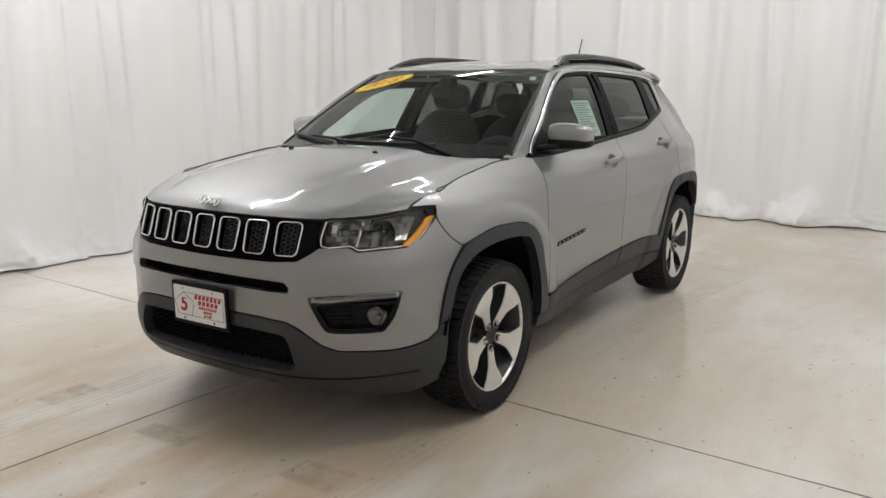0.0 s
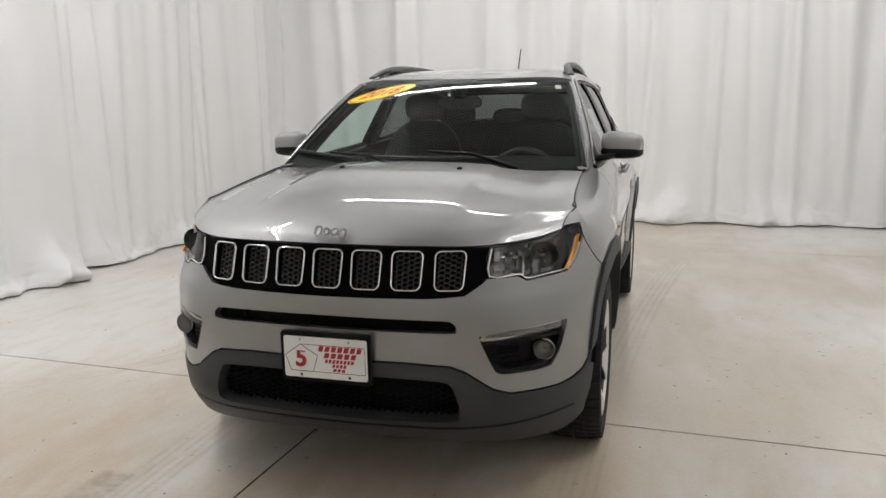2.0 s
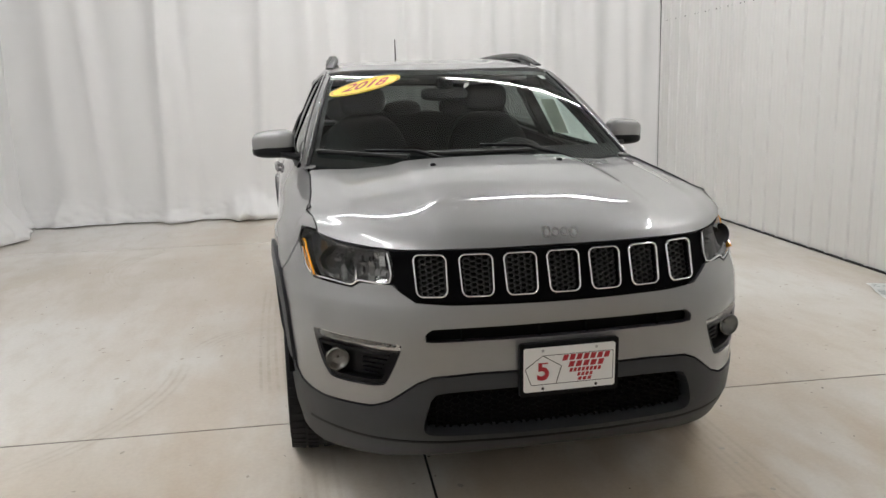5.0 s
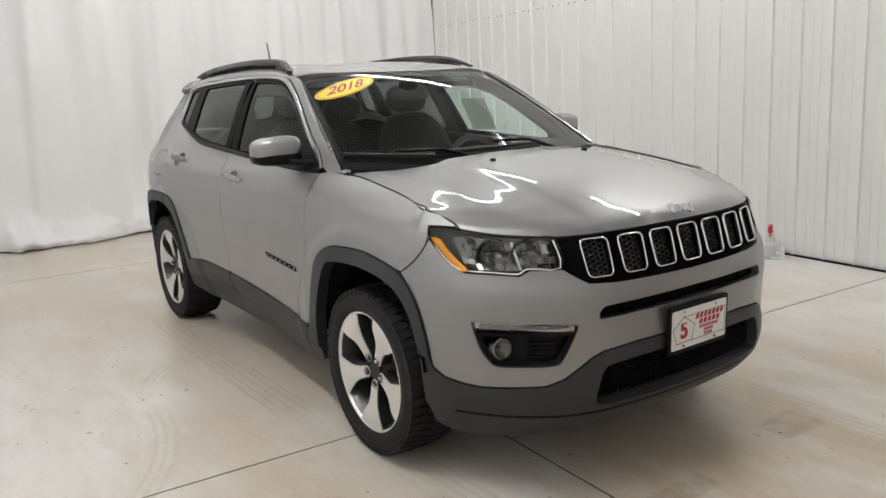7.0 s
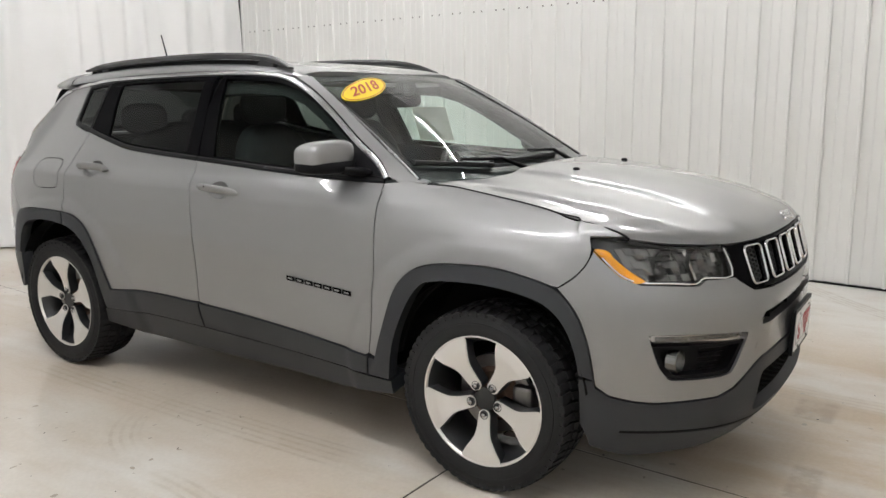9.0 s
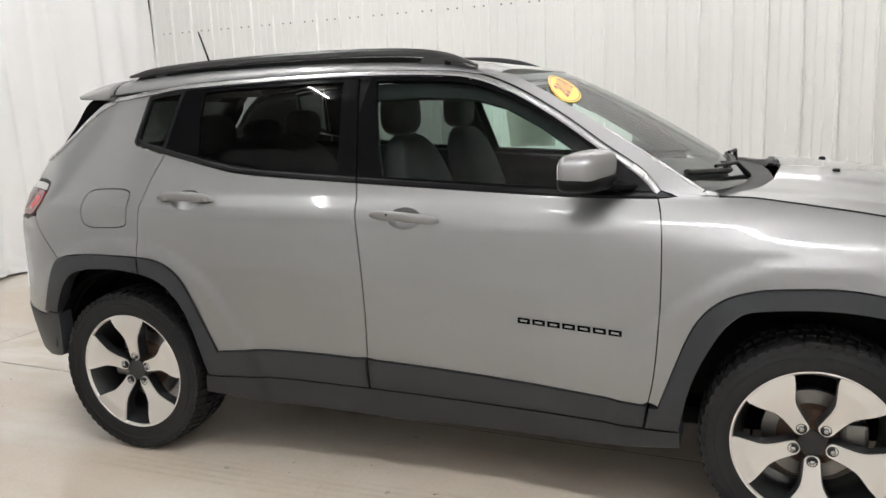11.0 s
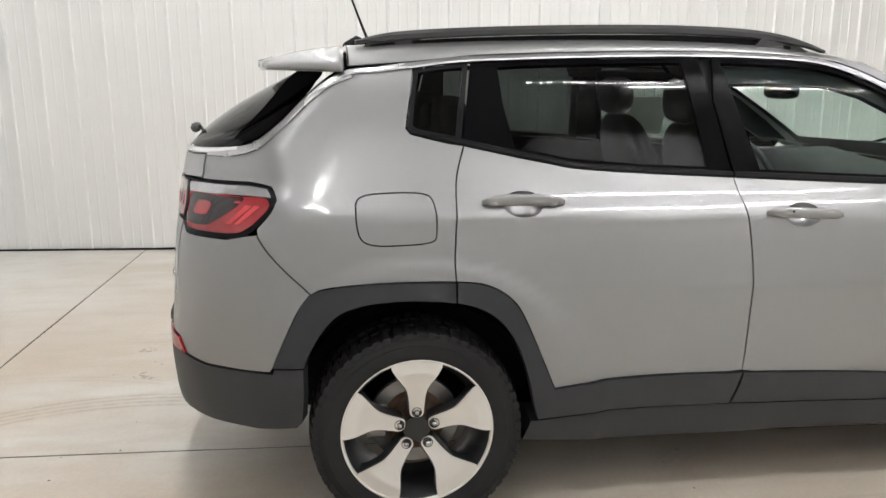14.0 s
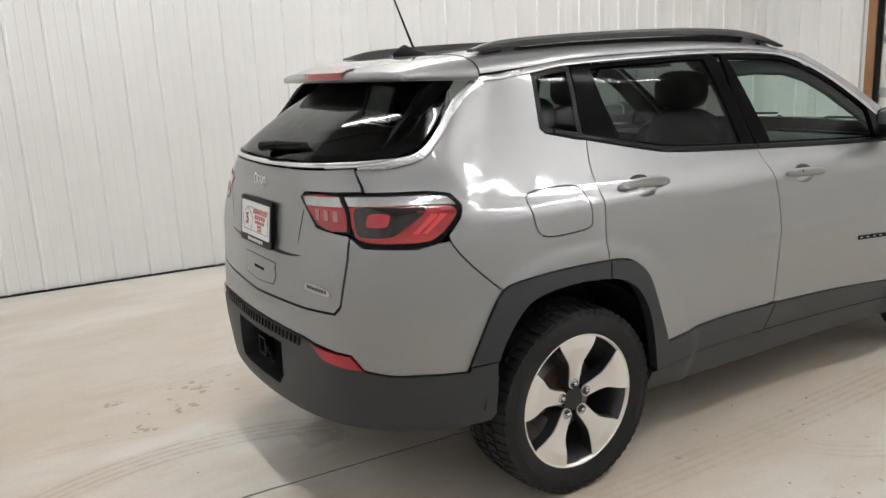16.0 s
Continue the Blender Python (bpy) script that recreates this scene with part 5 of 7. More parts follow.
# black fins beside the rear glass, under the spoiler ends
for s in (1, -1):
    bm = bmesh.new()
    fin = spline([(2.900, 1.499), (2.990, 1.499), (3.092, 1.392), (3.203, 1.282), (3.180, 1.276), (3.020, 1.392)], 4, True)
    extruded(bm, fin, lambda u, v, w: (s * (0.520 + w), u, v), 0.035)
    bmesh.ops.recalc_face_normals(bm, faces=bm.faces)
    part("window_fin", bm, GLOSS_BLACK, gate)
rear_half = [(0.0, 0.753), (0.40, 0.766), (0.575, 0.779), (0.602, 0.808), (0.632, 0.968), (0.627, 1.034), (0.676, 1.008), (0.83, 1.001), (0.888, 1.016), (0.925, 1.020), (1.03, 0.930), (1.132, 0.842)]
rear_half += [(4.09 - q, z) for q, z in rear_arch if q > 2.985][::-1]
rear_half += [(0.99, 0.588), (0.775, 0.590), (0.683, 0.606), (0.640, 0.652), (0.460, 0.659), (0.380, 0.668), (0.0, 0.672)]
rear_outline = rear_half + [(-u, z) for u, z in reversed(rear_half[1:-1])]
rear_bumper = skin("rear_bumper", TAIL, rear_outline, PAINT, car, step=0.022, depth=0.02, label="silver painted rear bumper skin")
clad_half = [(0.0, 0.670), (0.380, 0.666), (0.455, 0.657), (0.683, 0.604), (0.775, 0.588), (1.000, 0.586), (1.006, 0.602), (1.103, 0.605), (1.098, 0.50), (1.085, 0.425), (1.06, 0.405), (0.88, 0.385), (0.6, 0.385), (0.3, 0.380), (0.0, 0.380)]
clad_outline = clad_half + [(-u, z) for u, z in reversed(clad_half[1:-1])]
hitch_hole = [(-0.225, 0.605), (0.225, 0.605), (0.225, 0.480), (0.19, 0.440), (-0.19, 0.440), (-0.225, 0.480)]
refl = [(0.458, 0.652), (0.640, 0.649), (0.683, 0.606), (0.60, 0.607), (0.520, 0.616), (0.470, 0.640)]
rear_clad = skin("rear_lower_bumper", TAIL, clad_outline, CLADDING, car, holes=[hitch_hole], off=0.005, depth=0.06, step=0.022, label="black plastic lower rear bumper with step pad")
skin("hitch_back", TAIL, [(u * 1.1, 0.52 + (z - 0.52) * 1.2) for u, z in hitch_hole], DARK, rear_clad, off=-0.10, depth=0.01, gap=0, step=0.05)
for s in (1, -1):
    skin("rear_reflector", TAIL, [(s * u, z) for u, z in refl], RED_LENS, rear_clad, off=0.008, depth=0.01, gap=0.001, step=0.02, label="red rear reflector")
for k in range(26):
    u = -0.375 + 0.030 * k
    skin("step_rib", TAIL, [(u, 0.662), (u + 0.014, 0.662), (u + 0.018, 0.632), (u + 0.004, 0.632)], TRIM_BLACK, rear_clad, off=0.012, depth=0.008, gap=0, step=0.04)
hitch = bmesh.new()
for lo, hi in (((-0.034, 3.38, 0.492), (0.034, 3.475, 0.500)), ((-0.034, 3.38, 0.560), (0.034, 3.475, 0.568)), ((-0.034, 3.38, 0.492), (-0.026, 3.475, 0.568)), ((0.026, 3.38, 0.492), (0.034, 3.475, 0.568))):
    box(hitch, lo, hi)
box(hitch, (-0.22, 3.34, 0.50), (0.22, 3.38, 0.55), 0.008)
hitch_ob = part("tow_receiver", hitch, TRIM_BLACK, car, "black steel square tow receiver")
bm = bmesh.new()
tube(bm, [(-0.034, 3.465, 0.53), (-0.06, 3.475, 0.53), (-0.075, 3.470, 0.515), (-0.075, 3.46, 0.49), (-0.06, 3.455, 0.475)], 0.006, 8)
part("chain_loop", bm, TRIM_BLACK, hitch_ob)

RP = Vector((0.0, 3.452, 1.018))


def on_rear(u, v, w):
    return RP + Vector((-u, w - 0.12 * v, v))


rear_plate = new("rear_plate")
rear_plate.parent = car
tagged(rear_plate, "white dealer plate with red lettering in black frame")
bm = bmesh.new()
extruded(bm, rounded_rect(0.322, 0.172, 0.010), lambda u, v, w: on_rear(u, v, w - 0.014), 0.014)
part("plate_frame", bm, TRIM_BLACK, rear_plate)
bm = bmesh.new()
extruded(bm, rounded_rect(0.292, 0.128, 0.006), lambda u, v, w: on_rear(u, v + 0.006, w - 0.001), 0.003)
part("plate_panel", bm, PLATE_WHITE, rear_plate)
plate_print(rear_plate, lambda u, v, w: on_rear(u, v + 0.006, w + 0.002), 0.9)
write("5", 0.058, PLATE_RED, rear_plate, Matrix.Translation((0.081, 3.4555, 1.019)) @ pose(0, 0, 0, 83.2, 0, 180), "figure", 0.0006, 0.0014)
bm = bmesh.new()
for k in range(8):
    c = -0.07 + 0.02 * k
    extruded(bm, [(c - 0.007, -0.078), (c + 0.007, -0.078), (c + 0.007, -0.066), (c - 0.007, -0.066)], lambda u, v, w: on_rear(u, v, w + 0.0005), 0.0008)
part("print_bar", bm, PLATE_WHITE, rear_plate)

# small plain badges
for name, u0, u1, z0, z1, mat, n in (("trim_badge", -0.548, -0.388, 0.832, 0.858, SATIN_CHROME, 8),):
    skin(name, TAIL, spline([(u0, z0 + 0.004), (u0 + 0.01, z1 - 0.003), ((u0 + u1) / 2, z1 + 0.003), (u1 - 0.01, z1 - 0.003), (u1, z0 + 0.004), ((u0 + u1) / 2, z0)], 3, True), mat, gate, off=0.004, depth=0.004, gap=0, step=0.02)
    for k in range(n):
        a = u0 + 0.018 + k * (u1 - u0 - 0.032) / n
        skin("badge_letter", TAIL, [(a, z0 + 0.009), (a + 0.009, z0 + 0.009), (a + 0.009, z0 + 0.020), (a, z0 + 0.020)], INK, gate, off=0.005, depth=0.002, gap=0, step=0.02)
emblem = bmesh.new()
for k, (w, h, dz) in enumerate(((0.020, 0.036, 0.002), (0.022, 0.026, 0.0), (0.022, 0.026, 0.0), (0.020, 0.034, -0.005))):
    cx = 0.045 - 0.030 * k
    loop = [(cx + a, 1.172 + b + dz) for a, b in rounded_rect(w, h, 0.009, 3)]
    p, n = TAIL.at(loop)
    path = []
    for i in range(len(p)):
        d = p[(i + 1) % len(p)] - p[i - 1]
        d = d / np.linalg.norm(d)
        path.append((p[i] + n[i] * 0.003, np.cross(n[i], d), n[i]))
    sweep(emblem, path, [(-0.003, -0.004), (-0.003, 0.003), (0.003, 0.003), (0.003, -0.004)], closed_path=True)
part("tail_emblem", emblem, CHROME, gate, "bright chrome emblem of plain shapes")
skin("gate_pull", TAIL, spline([(-0.14, 0.885), (0.14, 0.885), (0.15, 0.870), (0.14, 0.800), (-0.14, 0.800), (-0.15, 0.870)], 2, True), TRIM_BLACK, gate, off=0.0006, depth=0.002, gap=0, step=0.03)
skin("gate_pull", TAIL, spline([(-0.136, 0.882), (0.136, 0.882), (0.146, 0.868), (0.136, 0.803), (-0.136, 0.803), (-0.146, 0.868)], 2, True), PAINT, gate, off=0.0016, depth=0.002, gap=0, step=0.03)
skin("pull_slot", TAIL, [(-0.05, 0.846), (0.05, 0.846), (0.05, 0.836), (-0.05, 0.836)], DARK, gate, off=0.0026, depth=0.002, gap=0, step=0.03)


def lamp_rear(side):
    lamp = new("tail_light")
    lamp.parent = car
    tagged(lamp, "red and smoked tail light with clear upper band")
    t = tail_light
    skin("housing", SHELL, t, TRIM_BLACK, lamp, side=side, off=-0.004, depth=0.03, gap=0.001, step=0.02)
    outer = inset([p for p in spline([(3.488, 1.126), (3.284, 1.128), (3.225, 1.126), (3.196, 1.108), (3.195, 1.086), (3.216, 1.034), (3.264, 1.019), (3.408, 1.025), (3.458, 1.052)], 3, True)], 0.001)
    inner = spline([(3.712, 1.140), (3.692, 1.150), (3.522, 1.156), (3.484, 1.053), (3.630, 1.064)], 2, True)
    skin("red_field", SHELL, outer, RED_GLOW, lamp, side=side, off=0.0, depth=0.006, gap=0, step=0.02)
    skin("smoked_field", SHELL, spline([(3.470, 1.123), (3.335, 1.124), (3.284, 1.120), (3.326, 1.050), (3.350, 1.038), (3.412, 1.038), (3.448, 1.052)], 3, True), SMOKE_LENS, lamp, side=side, off=0.001, depth=0.002, gap=0, step=0.02)
    skin("stop_lamp", SHELL, spline([(3.424, 1.106), (3.372, 1.106), (3.362, 1.082), (3.368, 1.068), (3.416, 1.068), (3.428, 1.082)], 3, True), RED_LENS, lamp, side=side, off=0.002, depth=0.002, gap=0, step=0.02)
    for q in (3.248, 3.272):
        skin("light_bar", SHELL, [(q, 1.104), (q - 0.020, 1.102), (q + 0.004, 1.046), (q + 0.018, 1.046)], BAR_RED, lamp, side=side, off=0.0015, depth=0.002, gap=0, step=0.02)
    skin("clear_band", SHELL, [(3.500, 1.156), (3.284, 1.157), (3.228, 1.150), (3.202, 1.127), (3.30, 1.131), (3.490, 1.129)], CLEAR_BAND, lamp, side=side, off=0.0012, depth=0.003, gap=0, step=0.02)
    skin("gate_field", SHELL, inner, RED_LENS, lamp, side=side, off=0.0, depth=0.006, gap=0, step=0.02)
    skin("clear_band", SHELL, [(3.705, 1.144), (3.690, 1.149), (3.522, 1.155), (3.513, 1.126), (3.695, 1.120)], CLEAR_BAND, lamp, side=side, off=0.0012, depth=0.003, gap=0, step=0.02)
    for q in (3.535, 3.580, 3.625):
        skin("light_bar", SHELL, [(q, 1.112), (q + 0.022, 1.112), (q + 0.014, 1.078), (q - 0.006, 1.078)], BAR_PINK, lamp, side=side, off=0.0015, depth=0.002, gap=0, step=0.02)
    skin("split", SHELL, [(3.520, 1.162), (3.506, 1.162), (3.466, 1.046), (3.480, 1.046)], TRIM_BLACK, lamp, side=side, off=0.003, depth=0.004, gap=0, step=0.02)


for side in (1, -1):
    lamp_rear(side)

# ---- roof spoiler, rails, aerial ----
def spoiler_at(u, v, under):
    x = u * (0.612 - 0.035 * v - 0.055 * v * v)
    y = 2.832 + v * (0.302 - 0.050 * u * u)
    zc = 1.592 - 0.012 * v - 0.040 * v * v
    ze = 1.518 + 0.006 * v
    low = 1.500 + 0.010 * v
    z = max(low + 0.008, ze + (zc - ze) * max(0.0, 1 - abs(u) ** 8) ** 0.6)
    if under:
        z = low
    return (x, y, z)


bm = bmesh.new()
us, vs = np.sin(np.linspace(-math.pi / 2, math.pi / 2, 41)), np.linspace(0, 1, 14)
grids = []
for under in (False, True):
    grids.append([[bm.verts.new(spoiler_at(u, v, under)) for v in vs] for u in us])
for g in grids:
    for i in range(len(us) - 1):
        for j in range(len(vs) - 1):
            bm.faces.new((g[i][j], g[i + 1][j], g[i + 1][j + 1], g[i][j + 1]))
a, b = grids
for i in range(len(us) - 1):
    for j in (0, len(vs) - 1):
        bm.faces.new((a[i][j], a[i + 1][j], b[i + 1][j], b[i][j]))
for j in range(len(vs) - 1):
    for i in (0, len(us) - 1):
        bm.faces.new((a[i][j], a[i][j + 1], b[i][j + 1], b[i][j]))
bmesh.ops.recalc_face_normals(bm, faces=bm.faces)
edges = [e for e in bm.edges if e.calc_face_angle(0) > 0.9]
bmesh.ops.bevel(bm, geom=edges, offset=0.004, segments=2, affect="EDGES")
spoiler = part("roof_spoiler", bm, PAINT, car, "silver roof spoiler over the rear window", smooth=True)
bm = bmesh.new()
for k in range(24):
    x0, x1 = -0.17 + 0.34 * k / 24, -0.17 + 0.34 * (k + 1) / 24
    pts = []
    for x in (x0, x1):
        for y, z in ((3.085 - 0.15 * x * x, 1.5605), (3.1370 - 0.15 * x * x, 1.5455), (3.1370 - 0.15 * x * x, 1.521), (3.085 - 0.15 * x * x, 1.5445)):
            pts.append(bm.verts.new((x, y, z)))
    for i in range(4):
        bm.faces.new((pts[i], pts[(i + 1) % 4], pts[4 + (i + 1) % 4], pts[4 + i]))
part("brake_light", bm, RED_LENS, spoiler, "red high brake light")
for s in (1, -1):
    bm = bmesh.new()
    line = [(1.155, 0.580, 1.567, 0.3), (1.22, 0.572, 1.591, 0.6), (1.30, 0.564, 1.611, 0.95), (1.42, 0.560, 1.628, 1.0), (1.60, 0.557, 1.638, 1.0), (1.80, 0.553, 1.642, 1.0), (2.10, 0.546, 1.640, 1.0), (2.40, 0.534, 1.632, 1.0), (2.60, 0.520, 1.622, 1.0), (2.70, 0.510, 1.613, 0.85), (2.79, 0.500, 1.600, 0.3)]
    line = [(y, x - 0.026 * min(1, 6 * (y - 1.155), 6 * (2.79 - y)), z, k) for y, x, z, k in spline(line, 5)]
    path = [((s * x, y, z), (1, 0, 0), (0, 0, 1)) for y, x, z, k in line]
    sweep(bm, path, lambda i: [(a * 0.019, b * 0.016 * max(0.35, line[i][3])) for a, b in [(-1, -0.7), (-1, 0.3), (-0.6, 0.95), (0.6, 0.95), (1, 0.3), (1, -0.7), (0.4, -1), (-0.4, -1)]])
    rail = part("roof_rail", bm, RAIL_BLACK, car, "black raised roof rail")
    bm = bmesh.new()
    low = [q for q in line if 1.25 < q[0] < 2.75]
    sweep(bm, [((s * (x - 0.002), y, z - 0.030), (1, 0, 0), (0, 0, 1)) for y, x, z, k in low], [(-0.012, -0.012), (-0.012, 0.0125), (0.012, 0.0125), (0.012, -0.012)])
    part("rail_base", bm, DARK, rail)
    for y0, y1, z0 in ((1.18, 1.42, 1.56), (2.56, 2.775, 1.58)):
        bm = bmesh.new()
        xm = 0.540 if y0 < 1.5 else 0.490
        ring = [(y0, z0), (y1, z0), (y1 - 0.05 * (y0 < 2.2), 1.612), (y0 + 0.05, 1.586)] if y0 < 2.2 else [(y0, z0), (y1, z0), (y1 - 0.05, 1.606), (y0 + 0.02, 1.622)]
        extruded(bm, ring, lambda u, v, w: (s * (xm - 0.014 + w), u, v), 0.028)
        bmesh.ops.recalc_face_normals(bm, faces=bm.faces)
        part("rail_foot", bm, RAIL_BLACK, rail)
bm = bmesh.new()
blob(bm, (0.0, 2.735, 1.600), (0.026, 0.085, 0.014), 2.2, 20, 10)
for v in bm.verts:
    if v.co.z > 1.602:
        v.co.z += 0.030 * max(0.0, 1 - abs(v.co.y - 2.765) / 0.085) ** 1.5
        v.co.x *= 0.75
aerial = part("aerial_base", bm, TRIM_BLACK, car, "black roof aerial base", smooth=True)
bm = bmesh.new()
tube(bm, [(0.0, 2.712, 1.605), (0.004, 2.745, 1.690), (0.009, 2.780, 1.785), (0.011, 2.796, 1.826)], [0.006, 0.005, 0.004, 0.0035], 8)
part("aerial_rod", bm, TRIM_BLACK, aerial)

# ---- wipers ----
def wiper(name, pivot, tip, blade_a, blade_b, lift=0.02):
    bm = bmesh.new()
    p, n = SCREEN.at([pivot, ((pivot[0] + tip[0]) / 2, (pivot[1] + tip[1]) / 2 + 0.02), tip])
    tube(bm, [tuple(p[0] + n[0] * 0.006), tuple(p[1] + n[1] * (lift + 0.014)), tuple(p[2] + n[2] * lift)], [0.012, 0.008, 0.006], 8)
    arm = part(name, bm, TRIM_BLACK, car, "black wiper arm parked at the windscreen foot")
    bm = bmesh.new()
    q, m = SCREEN.at([(blade_a[0] + (blade_b[0] - blade_a[0]) * t, blade_a[1] + (blade_b[1] - blade_a[1]) * t) for t in np.linspace(0, 1, 9)])
    sweep(bm, [(q[i] + m[i] * 0.014, np.cross(m[i], (1, 0, 0)), m[i]) for i in range(9)], [(-0.004, -0.012), (-0.010, 0.002), (-0.004, 0.010), (0.004, 0.008), (0.010, -0.002), (0.003, -0.012)])
    part("blade", bm, INK, arm)


wiper("wiper", (0.60, 0.03), (0.03, 0.150), (0.47, 0.112), (-0.40, 0.118), 0.03)
wiper("wiper", (-0.08, 0.03), (-0.66, 0.118), (-0.42, 0.092), (-0.95, 0.132), 0.03)
bm = bmesh.new()
for k in range(30):
    u0, u1 = -0.97 + 1.94 * k / 30, -0.97 + 1.94 * (k + 1) / 30
    quad = []
    for u in (u0, u1):
        y = 0.115 + 0.075 * u * u
        quad.append((u * 0.72, y, 1.098 + 0.004 * u * u))
        quad.append((u * 0.72, 0.26 + 0.18 * u * u, 1.098 + 0.015 * u * u))
    vv = [bm.verts.new(q) for q in quad]
    bm.faces.new((vv[0], vv[1], vv[3], vv[2]))
part("cowl_panel", bm, TRIM_BLACK, car)
bm = bmesh.new()
p, n = TAIL.at([(0.0, 1.275), (-0.12, 1.292), (-0.30, 1.30)])
tube(bm, [tuple(p[i] + n[i] * (0.028 - 0.006 * i)) for i in range(3)], [0.020, 0.012, 0.007], 8)
rear_wiper = part("rear_wiper", bm, TRIM_BLACK, car, "black rear wiper at the glass foot")
bm = bmesh.new()
q, m = TAIL.at([(0.02 - 0.36 * t, 1.285 + 0.015 * t) for t in np.linspace(0, 1, 7)])
sweep(bm, [(q[i] + m[i] * 0.012, (0, 0.3, 1), m[i]) for i in range(7)], [(-0.006, -0.010), (-0.006, 0.006), (0.006, 0.006), (0.006, -0.010)])
part("blade", bm, INK, rear_wiper)

# ---- outside mirrors ----
for s in (1, -1):
    bm = bmesh.new()
    blob(bm, (s * 0.892, 0.690, 1.216), (0.100, 0.061, 0.055), 3.2, 36, 20)
    for v in bm.verts:
        v.co.y += 0.32 * (abs(v.co.x) - 0.89) + (0.012 if v.co.y > 0.69 else 0.0)
        v.co.z -= 0.08 * (abs(v.co.x) - 0.888)
    mirror = part("door_mirror", bm, PAINT, DOORS[s][0], "silver door mirror with black underside", smooth=True)
    bm = bmesh.new()
    blob(bm, (s * 0.890, 0.692, 1.174), (0.102, 0.064, 0.034), 3.0, 36, 12)
    for v in bm.verts:
        v.co.y += 0.32 * (abs(v.co.x) - 0.89) + (0.012 if v.co.y > 0.692 else 0.0)
    part("mirror_base", bm, TRIM_BLACK, mirror, smooth=True)
    bm = bmesh.new()
    sweep(bm, [((s * 0.742, 0.600, 1.140), (0, 1, 0), (0, 0, 1)), ((s * 0.80, 0.625, 1.148), (0, 1, 0), (0, 0, 1)), ((s * 0.86, 0.670, 1.160), (0, 1, 0), (0, 0, 1))], [(a * 0.062, b * 0.018) for a, b in circle(1, 12)])
    part("mirror_arm", bm, TRIM_BLACK, mirror, smooth=True)
    bm = bmesh.new()
    extruded(bm, [(0.085 * math.copysign(abs(math.cos(t)) ** 0.6, math.cos(t)), 0.050 * math.copysign(abs(math.sin(t)) ** 0.6, math.sin(t))) for t in np.linspace(0, 2 * math.pi, 28, endpoint=False)], lambda u, v, w: (s * (0.890 + u), 0.741 + 0.32 * u + w, 1.214 + v - 0.08 * u), 0.010)
    part("mirror_glass", bm, CHROME, mirror)
    skin("mirror_sail", SHELL, [(0.505, 1.128), (0.56, 1.188), (0.682, 1.262), (0.682, 1.136)], TRIM_BLACK, DOORS[s][0], side=s, off=0.002, depth=0.01, gap=0, step=0.03)

# ---- wheels ----
def spoke_shape(k, grow=0.0):
    """One spoke in the plane of the wheel: a finger at the hub that flares out to the rim."""
    a0 = radians(72 * k + 90)
    half = [(0.0425, 0.010), (0.047, 0.0175), (0.056, 0.0225), (0.072, 0.0240), (0.095, 0.0255), (0.120, 0.0285), (0.142, 0.034), (0.160, 0.044), (0.180, 0.058), (0.202, 0.072), (0.219, 0.081), (0.2290, 0.0810)]
    half = [(r, w + grow * (r < 0.215)) for r, w in half]
    far = [(0.2435 * math.cos(t), 0.2435 * math.sin(t)) for t in np.linspace(0.335, -0.335, 9)]
    loop = spline([(0.0405, 0.0)] + half, 3) + far
    loop += [(r, -w) for r, w in reversed(spline([(0.0405, 0.0)] + half, 3)[1:])]
    return [(r * math.cos(a0) - w * math.sin(a0), r * math.sin(a0) + w * math.cos(a0)) for r, w in loop]


